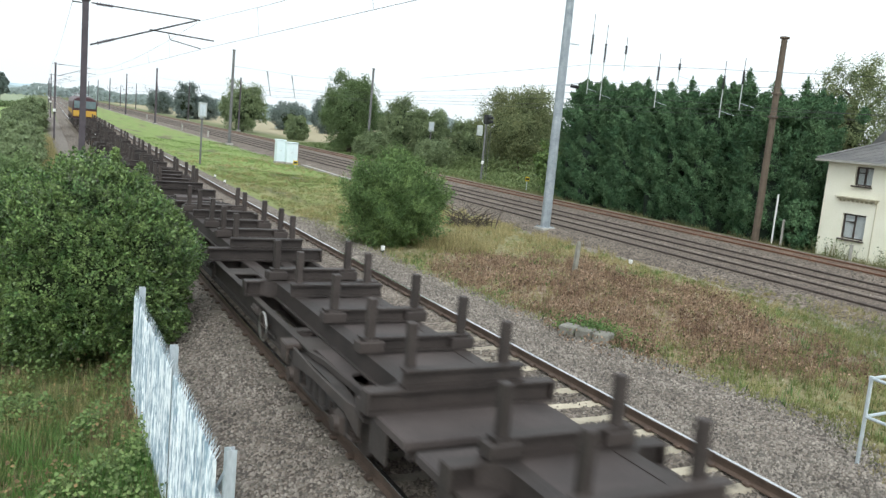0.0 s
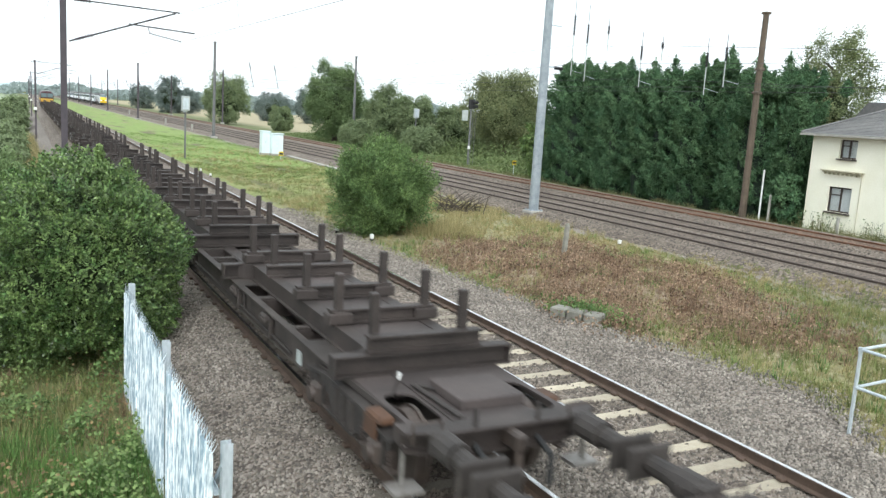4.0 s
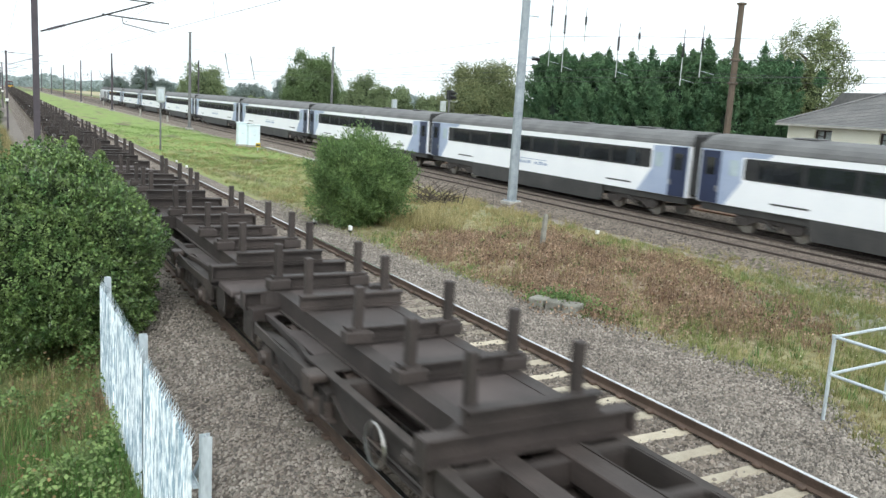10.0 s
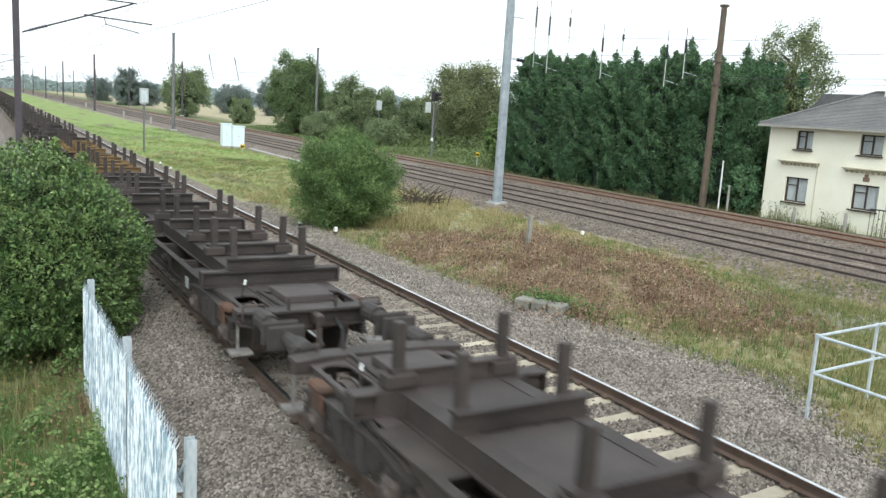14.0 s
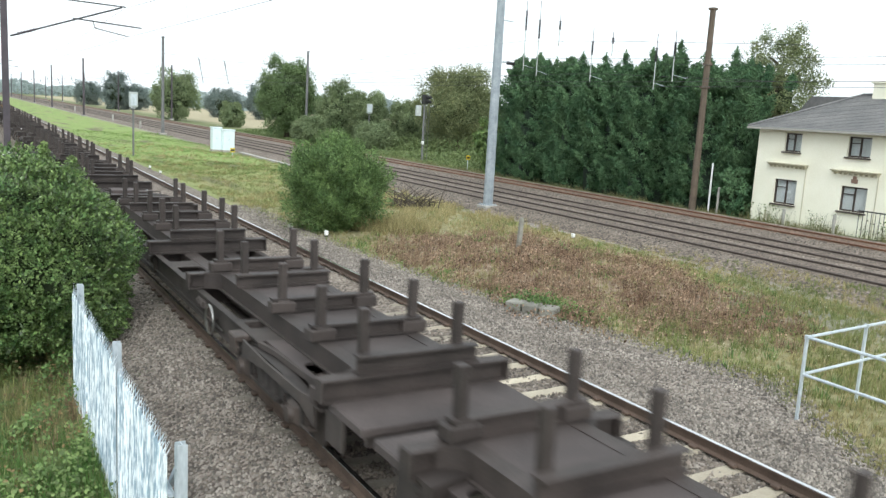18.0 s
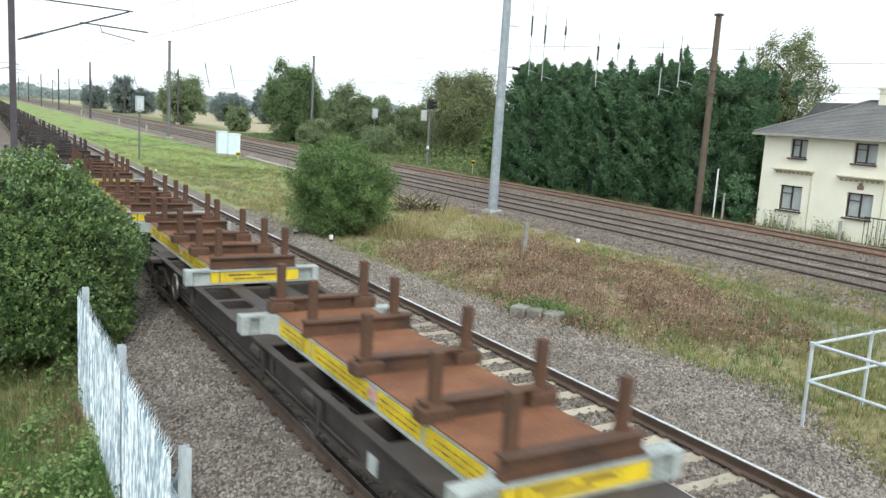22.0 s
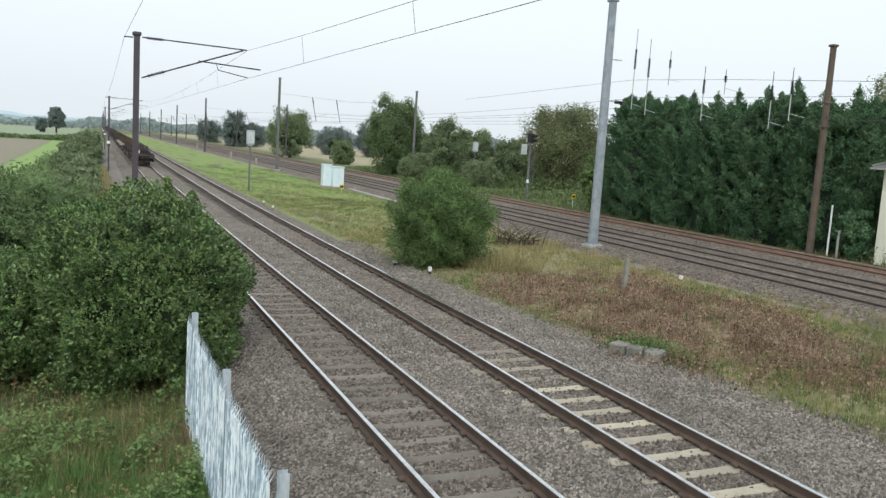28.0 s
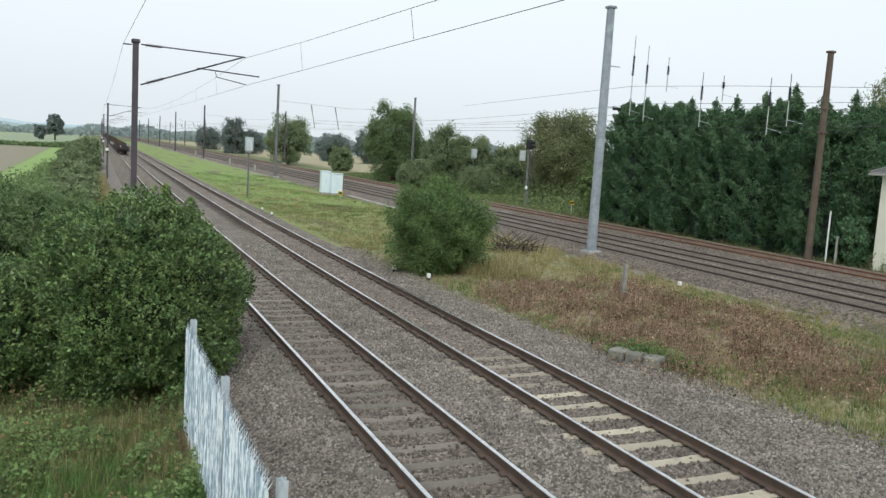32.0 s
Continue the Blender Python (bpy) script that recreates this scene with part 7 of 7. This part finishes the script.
    broadleaf("slender poplar with browning leaves behind the house", 45.2, 36.9, -0.6, 8.9, 2.0, M["leaf_russet"], 26000, 0.075, "trees by the house", 220, 0.1, 0.5)
    broadleaf("tall dark green tree behind the far tracks", 38.2, 106.5, -0.6, 11.0, 4.3, M["leaf_oak"], 56000, 0.12, clumps=320, base=0.03)
    broadleaf("olive green round tree behind the far tracks", 48.5, 79.5, -0.6, 10.2, 5.0, M["leaf_olive"], 60000, 0.105, clumps=460, base=0.08)
    for x, y, h, r in ((41.5, 97, 8.4, 3.0), (44.5, 94.5, 7.2, 3.0), (49, 92, 6.4, 2.8), (52.5, 90, 5.8, 2.6), (36.0, 92.5, 3.6, 2.2), (40.5, 84, 3.2, 2.4)):
        broadleaf("grey-green hedge tree behind the far tracks", x, y, -0.6, h, r, M["leaf_mid"], 26000, 0.115, "hedge trees", 240, -0.04)
    for x, y, h, r in ((42.0, 145, 4.8, 2.1), (38.0, 170, 10.6, 4.8), (41, 260, 11.6, 4.0), (46, 262, 8, 5), (41, 318, 8.8, 5.0), (60, 215, 8, 5), (70, 212, 9.5, 5)):
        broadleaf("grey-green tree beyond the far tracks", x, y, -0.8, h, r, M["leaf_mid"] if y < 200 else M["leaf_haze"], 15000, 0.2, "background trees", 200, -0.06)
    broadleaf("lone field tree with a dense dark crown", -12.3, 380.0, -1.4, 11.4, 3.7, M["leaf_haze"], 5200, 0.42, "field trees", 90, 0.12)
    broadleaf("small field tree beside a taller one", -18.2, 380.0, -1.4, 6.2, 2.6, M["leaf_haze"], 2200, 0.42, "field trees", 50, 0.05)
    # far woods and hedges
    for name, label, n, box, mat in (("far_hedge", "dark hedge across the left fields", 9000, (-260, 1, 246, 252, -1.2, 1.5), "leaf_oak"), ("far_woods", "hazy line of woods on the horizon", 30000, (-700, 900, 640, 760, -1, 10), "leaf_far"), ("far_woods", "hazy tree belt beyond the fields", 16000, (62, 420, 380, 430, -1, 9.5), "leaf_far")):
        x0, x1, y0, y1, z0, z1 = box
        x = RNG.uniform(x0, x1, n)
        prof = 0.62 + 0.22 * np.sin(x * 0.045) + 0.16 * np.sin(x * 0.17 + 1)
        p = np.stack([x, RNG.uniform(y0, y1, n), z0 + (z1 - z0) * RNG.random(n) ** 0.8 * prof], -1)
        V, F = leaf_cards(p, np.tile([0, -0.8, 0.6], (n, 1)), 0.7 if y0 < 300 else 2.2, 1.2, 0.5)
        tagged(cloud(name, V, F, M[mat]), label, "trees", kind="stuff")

    # a ridge beyond the fields, its haze given by the blue-grey colour
    ridge = Shape()
    hill = lambda x: 14 + 16 * math.exp(-((x + 620) / 260) ** 2) + 3 * math.sin(x * 0.021) + 1.5 * math.sin(x * 0.067)
    xs = [-1400 + 25 * k for k in range(57)]
    ridge.loft([[(x, 1900, -5), (x, 1900, hill(x) * 0.6), (x, 2000, hill(x)), (x, 2100, -5)] for x in xs])
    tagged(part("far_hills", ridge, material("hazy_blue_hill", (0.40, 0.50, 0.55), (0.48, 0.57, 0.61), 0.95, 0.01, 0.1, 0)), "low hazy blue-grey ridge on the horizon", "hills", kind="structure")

    # undergrowth between the far trees
    n = 48000
    x = RNG.uniform(36.5, 62, n)
    y = RNG.uniform(57, 128, n)
    hh = 0.35 + 2.0 * np.clip((x - 38.5) / 7, 0, 1) * (0.6 + 0.4 * np.sin(x * 0.8 + y * 0.37))
    p = np.stack([x, y, -0.6 + hh * RNG.random(n) ** 0.7], -1)
    V, F = leaf_cards(p, np.tile([0, -0.4, 0.9], (n, 1)), 0.17, 1.5, 0.4)
    tagged(cloud("undergrowth", V, F, M["leaf_scrub"]), "rough green undergrowth below the far trees", "bushes", kind="stuff")

    n = 15000
    x, y = RNG.uniform(-5.5, 1.0, n), 36 + 90 * RNG.random(n) ** 1.4
    hh = 0.5 + 0.9 * (0.5 + 0.5 * np.sin(x * 1.3 + y * 0.21) * np.cos(y * 0.5))
    p = np.stack([x, y, ground_z(x, y) + hh * RNG.random(n) ** 0.8], -1)
    V, F = leaf_cards(p, np.tile([0, -0.4, 0.9], (n, 1)), 0.14, 1.6, 0.4, 0.0, True)
    tagged(cloud("undergrowth", V, F, M["leaf_thicket"]), "pale scrub along the field edge", "bushes", kind="stuff")

    # grass, weeds and brambles
    gz = lambda x, y: np.maximum(ground_z(x, y), np.interp(x, [20.0, 20.6, 22.2, 24.0], [-2.0, -0.47, -0.10, -0.10]) - 3.0 * (x > 24.0))

    def tufts(label, n, per, area, h, w, mat, power=1.3, seed=0.0, cut=-0.6, lean=0.9, spread=0.07, keep=None, category="grass", name="grass"):
        """Tufts of blades that lean outwards from their middle."""
        x, y = patchy(n, *area, power, seed, cut)
        if keep is not None:
            k = keep(x, y) > RNG.random(len(x))
            x, y = x[k], y[k]
        k = (x < 9) | (x > ballast_edge(y) + RNG.normal(0, 0.22, len(x)))
        x, y = x[k], y[k]
        hs = RNG.uniform(*h, len(x))
        x, y, hs = np.repeat(x, per), np.repeat(y, per), np.repeat(hs, per)
        m = len(x)
        an = RNG.random(m) * 6.283
        r = RNG.random(m) * spread
        px, py = x + np.cos(an) * r, y + np.sin(an) * r
        hs = hs * RNG.uniform(0.5, 1.1, m)
        V = np.empty((m, 3, 3))
        V[:, 0] = np.stack([px - np.sin(an) * w / 2, py + np.cos(an) * w / 2, gz(px, py) - 0.02], -1)
        V[:, 1] = np.stack([px + np.sin(an) * w / 2, py - np.cos(an) * w / 2, gz(px, py) - 0.02], -1)
        ln = hs * lean * RNG.random(m)
        V[:, 2] = np.stack([px + np.cos(an) * ln, py + np.sin(an) * ln, gz(px, py) + hs], -1)
        tagged(cloud(name, V.reshape(-1, 3), np.arange(m * 3).reshape(m, 3), mat), label, category, kind="stuff")

    brown = lambda x, y: np.clip(1.5 - 1.5 * ((np.abs(x - 15.0 - 0.1 * (y - 17) + 0.6 * np.sin(y * 0.9)) / 4.6) ** 3 + (np.abs(y - 18.8 + 0.7 * np.sin(x * 1.3)) / 8.0) ** 3), 0, 1) * (0.72 + 0.28 * np.sin(x * 1.7 + 0.6 * y) * np.cos(y * 1.1 - x * 0.5)) * (0.72 + 0.4 * np.sin(x * 4.3 - 1.9 * y) * np.cos(y * 3.7 + x))
    tufts("dry yellowish grass tufts between the tracks", 12000, 9, (10.6, 21.0, 6, 40), (0.06, 0.2), 0.012, M["grass_dry"], 1.5, 0.3, -0.7, keep=lambda x, y: 1 - 0.25 * brown(x, y))
    tufts("green grass tufts between the tracks", 7500, 9, (10.5, 20.6, 6, 42), (0.05, 0.2), 0.015, M["grass_olive"], 1.4, 1.9, -0.3, keep=lambda x, y: 1 - 0.7 * brown(x, y))
    tufts("rough olive grass beside the handrail", 2600, 10, (11.6, 20.2, 6, 14.5), (0.08, 0.3), 0.014, M["grass_olive"], 1.0, 2.7, -0.3)
    tufts("thin rough grass creeping onto the far ballast", 5200, 9, (19.3, 23.0, 9, 24), (0.04, 0.18), 0.014, M["grass_olive"], 1.0, 1.2, -0.1, keep=lambda x, y: np.clip((24.5 - y) / 7 - 0.6 * (x - 21), 0.0, 1))
    tufts("thin dry grass creeping onto the far ballast", 3600, 9, (19.3, 22.8, 9, 27), (0.04, 0.18), 0.014, M["grass_dry"], 1.0, 4.4, 0.0, keep=lambda x, y: np.clip((26.5 - y) / 7 - 0.6 * (x - 21), 0.0, 1))
    tufts("low green weed clumps among the dead stems", 1000, 16, (10.8, 20.6, 8, 30), (0.08, 0.28), 0.03, M["leaf_bramble"], 1.1, 6.1, 0.35, 0.9, 0.16, None, "weeds", "green_weeds")
    tufts("mown bright green grass along the verge", 7000, 9, (10.6, 21.3, 50, 105), (0.03, 0.10), 0.024, M["grass_green"], 1.2, 2.6, -0.9, spread=0.2)
    tufts("yellowing olive grass along the verge", 5000, 9, (10.6, 21.0, 33, 60), (0.04, 0.16), 0.02, M["grass_olive"], 1.0, 2.6, -0.9, spread=0.2)
    tufts("dry grass among the verge", 3800, 10, (10.6, 21.5, 32, 80), (0.06, 0.28), 0.022, M["grass_dry"], 1.3, 0.6, 0.1, spread=0.2)
    tufts("brown dead weed stems", 13500, 9, (10.8, 20.7, 7, 31), (0.12, 0.42), 0.016, M["weed_brown"], 1.1, 4.1, -0.8, 0.6, 0.09, brown, "weeds", "dead_weeds")
    x, y = patchy(110000, 10.8, 20.7, 7, 31, 1.1, 4.1, -0.7)
    k = brown(x, y) * 0.9 > RNG.random(len(x))
    x, y = x[k], y[k]
    p = np.stack([x, y, gz(x, y) + 0.02 + 0.24 * RNG.random(len(x)) ** 1.4], -1)
    V, F = leaf_cards(p, np.tile([0, 0, 1.0], (len(p), 1)), 0.045, 1.7, 0.3)
    tagged(cloud("dead_weeds", V, F, M["weed_brown"]), "withered brown weed leaves", "weeds", kind="stuff")
    tufts("tall dry grass at the foot of the bush", 700, 9, (12.6, 16.5, 26.2, 30.5), (0.25, 0.7), 0.018, M["grass_dry"], 1.0, 0.2, -0.6)
    tufts("tall pale grass around the mast foot", 1100, 9, (17.0, 21.2, 26, 40), (0.12, 0.42), 0.018, M["grass_dry"], 1.0, 0.7, -0.6)
    x, y = patchy(2600, 11.2, 21.0, 7, 30, 1.0, 3.3, -0.2)
    p = np.stack([x, y, gz(x, y) + RNG.uniform(0.08, 0.28, len(x))], -1)
    V, F = leaf_cards(p, np.tile([0, 0, 1.0], (len(p), 1)), 0.024, 1.0, 0.6)
    tagged(cloud("seed_heads", V, F, M["flower"]), "scattered pale seed heads", "weeds", kind="stuff")
    # weedy tuft on the concrete blocks and the fresh green strip
    n = 2600
    c = RNG.normal(0, 1, (n, 2)) * np.array([0.45, 0.22])
    x, y = 11.85 + c[:, 0] * 0.5 + c[:, 1], 15.2 - c[:, 0] + c[:, 1] * 0.5
    p = np.stack([x, y, gz(x, y) + 0.05 + np.abs(RNG.normal(0, 0.16, n))], -1)
    V, F = leaf_cards(p, unit(n) * 0.4 + np.array([0, 0, 0.8]), 0.045, 1.4, 0.4)
    tagged(cloud("green_weeds", V, F, M["leaf_bramble"]), "green weeds growing over the concrete blocks", "weeds", kind="stuff")
    tufts("fresh green strip of grass at the ballast edge", 420, 9, (10.8, 11.9, 17.5, 25), (0.05, 0.15), 0.014, M["grass_green"], 1.0, 5.0, -0.3)
    tufts("small green weeds in the ballast beside the fence", 70, 9, (1.75, 2.7, 7, 15), (0.05, 0.2), 0.014, M["grass_lush"], 1.0, 0.4, 0.3, 0.9, 0.1, None, "weeds", "green_weeds")
    # bank on the near side
    drift = lambda x, y: np.clip(0.5 + 0.7 * np.sin(x * 1.9 + y * 0.8) * np.cos(y * 1.4 - x * 0.7) + 0.35 * np.sin(x * 4.1 - y * 3.3), 0, 1)
    shade = lambda x, y: np.clip(1.25 - 0.65 * np.clip((x + 2.2) / 2.6, 0, 1) * np.clip((12.6 - y) / 2.0, 0, 1), 0, 1)
    for label, n, seed, low, high, size, mat, name in (("low brambles and nettles on the bank", 90000, 2.2, 0.03, 0.5, 0.046, "leaf_bramble", "brambles"), ("withered russet bramble leaves on the bank", 20000, 7.7, 0.08, 0.5, 0.042, "weed_russet", "dead_weeds")):
        x, y = patchy(n, -8, 1.75, 6.5, 19, 1.0, seed, -0.4 if mat == "leaf_bramble" else 0.25, 0.9)
        k = drift(x + seed, y) * shade(x, y) > RNG.random(len(x)) * 0.9
        x, y = x[k], y[k]
        p = np.stack([x, y, gz(x, y) + low + high * drift(x + seed, y) * RNG.random(len(x)) ** 0.7], -1)
        V, F = leaf_cards(p, np.tile([0, -0.2, 1.0], (len(p), 1)), size, 1.3, 0.55)
        tagged(cloud(name, V, F, M[mat]), label, "weeds", kind="stuff")
    tufts("lush green grass on the bank", 7500, 12, (-7, 1.6, 6, 13.5), (0.16, 0.42), 0.015, M["grass_lush"], 1.0, 0.9, -0.5, 0.9, 0.12, lambda x, y: 1.3 - 0.9 * shade(x, y))
    tufts("rough olive grass on the bank", 5000, 11, (-8, 1.7, 6.5, 18), (0.14, 0.4), 0.011, M["grass_olive"], 1.0, 2.9, -0.3, 0.9, 0.12, lambda x, y: np.clip(1.7 * shade(x, y) - 0.9, 0.05, 1))
    tufts("straw-coloured grass stems on the bank", 1500, 8, (-7, 1.8, 8, 16.5), (0.15, 0.5), 0.010, M["grass_dry"], 1.0, 3.9, 0.0, 0.6, 0.1)
    tufts("brown dead weed stems on the bank", 1500, 9, (-6, 1.7, 8, 16.5), (0.1, 0.35), 0.014, M["weed_brown"], 1.0, 5.2, 0.3, 0.6, 0.1, None, "weeds", "dead_weeds")
    x, y = patchy(15000, -1.0, 1.6, 22, 92, 1.3, 1.1, -0.6, 0.7)
    blades("grass", "tall pale grass beside the ballast", x, y, gz(x, y), RNG.uniform(0.5, 1.25, len(x)), 0.03, M["grass_dry"], 0.5)
    # growth along the siding and the house
    x, y = patchy(9000, 33.9, 36.5, 20, 90, 1.2, 4.4, -0.2)
    blades("grass", "rough dry grass behind the siding", x, y, gz(x, y), RNG.uniform(0.1, 0.4, len(x)), 0.025, M["grass_scrub"], 0.7)
    x, y = patchy(1300, 34.9, 35.9, 17, 29, 1.0, 0.2, 0.2, 1.2)
    p = np.stack([x, y, gz(x, y) + 0.9 * RNG.random(len(x)) ** 1.6], -1)
    V, F = leaf_cards(p, unit(len(p)), 0.07, 1.6, 0.3)
    tagged(cloud("tall_weeds", V, F, M["leaf_scrub"]), "tall weeds against the house wall", "weeds", kind="stuff")
    blades("grass", "tall stems against the house wall", x, y, gz(x, y), RNG.uniform(0.3, 1.0, len(x)), 0.02, M["grass_scrub"], 0.4)
    # pile of dead branches
    t = thing("brush_pile", "heap of dead brown branches at the grass edge", "branches", at=pose(18.3, 33.7, -0.35))
    for k in range(60):
        s = Shape()
        a = RNG.uniform(0, 6.283)
        e = Vector((math.cos(a) * RNG.uniform(0.6, 2.0), math.sin(a) * RNG.uniform(0.5, 1.5), RNG.uniform(0.15, 1.3)))
        b = Vector((RNG.uniform(-1.1, 1.1), RNG.uniform(-0.8, 0.8), 0))
        m = b.lerp(e, 0.5) + Vector((0, 0, 0.12))
        s.tube(b, m, 0.03, 0.02, n=5)
        s.tube(m, e, 0.02, 0.006, n=5)
        part("branch", s, M["bark"], t)

# ---- build ----
build_ground()
build_ballast()
build_track("track_1", MID_A, "track with polished rails and stained concrete sleepers", M["rail_side"], M["rail_head"], M["sleeper_dirty"], 4.5, 40, 4.9, 0.68, 150)
build_track("track_2", MID_B, "track with brown rails on pale concrete sleepers", M["rail_side"], M["rail_head"], M["sleeper"], 4.5, 40, 4.8, 0.68, 150, 1.08, 0.0, M["sleeper_mid"], 0.0, 17.0)
build_track("track_3", MID_C, "far main line track with brown rails", M["rail_dark"], M["rail_dark"], M["sleeper_dirty"], 10, 40, 10, 0.68, 160, sunk=0.028)
build_track("track_4", MID_D, "far main line track with brown rails", M["rail_dark"], M["rail_dark"], M["sleeper_dirty"], 10, 40, 10.2, 0.68, 160, sunk=0.028)
build_track("track_5", MID_E, "disused siding with orange rusty rails", M["rust"], M["rust"], M["sleeper_dirty"], 12, 40, 12.1, 0.68, 160, sunk=0.05)
build_fence()
build_railing()
build_lineside()
build_house()
build_overhead()
build_plants()
express_materials()

# ---- the trains' running ----
TWIN = 39.54


def freight_run():
    """Seconds and the way that the freight train has gone since the clip's start."""
    rows = [(float(t), 0.927 * (26.324 * t + 0.00139 * t * t - 0.000893 * t ** 3)) for t in range(0, 25)]
    return rows + [(24.5, 586.1), (25.0, 597.2), (25.5, 607.9), (26.5, 628.7), (27.5, 649.1), (28.5, 668.1), (30.0, 696.2), (32.0, 731.2)]


def set_freight():
    """Things of the freight train with the y of each at the start."""
    out = []
    w1, w2 = make_wagon((True, False)), make_wagon((False, True))
    styles = {s: make_cassette(s) for s in ("dark", "ochre", "new")}
    used = set()

    def place(src, y):
        if src in used:
            ob = copy_thing(src, pose(MID_A, y, 0))
        else:
            used.add(src)
            ob = src
        out.append((ob, y))

    for r in range(-2, 15):
        y = 23.86 - r * TWIN
        place(w1, y - 6.68)
        place(w2, y - 26.45)
        for k, off in enumerate((0.0, -9.47, -17.59, -27.07)):
            style = "new" if r == 13 else "ochre" if r == 8 and k < 2 else "dark"
            place(styles[style], y + off)
    lamp = make_tail_lamp()
    out.append((lamp, 23.86 - 14 * TWIN - 26.45 - 8.8))
    loco = make_freight_loco()
    out.append((loco, 23.86 + 2 * TWIN + 3.2))
    return out, lamp


FREIGHT, LAMP = set_freight()


def set_express():
    car, coach = make_power_car(), make_coach()
    out = [(car, 0.0, 0)]
    for k in range(9):
        out.append((coach if k == 0 else copy_thing(coach, pose(MID_D, 0, 0)), 17.8 + 23.7 * (k + 0.5), 0))
    out.append((copy_thing(car, pose(MID_D, 0, 0, 0, 0, 180)), 17.8 * 2 + 23.7 * 9, 180))
    return out


EXPRESS = set_express()


def motions():
    run = freight_run()
    for ob, y in FREIGHT:
        z = 1.24 if ob is LAMP else 0.0
        walk(ob, [(t, pose(MID_A + bend(y + s) + (-0.38 if ob is LAMP else 0.0), y + s, z, 0, 0, -math.degrees(bend(y + s + 0.5) - bend(y + s - 0.5)))) for t, s in run])
    run = [(0.0, 513.0), (3.0, 358.5), (6.0, 204.0), (7.0, 151.8), (8.0, 97.3), (8.5, 69.0)] + [(t, 28.6 - 56.2 * (t - 9.2)) for t in (9.2, 10.0, 11.0, 12.0, 13.0, 14.0, 17.0, 20.0, 24.0, 28.0, 32.0)]
    for ob, y, turn in EXPRESS:
        walk(ob, [(t, pose(MID_D, y + n, 0, 0, 0, turn)) for t, n in run])


motions()
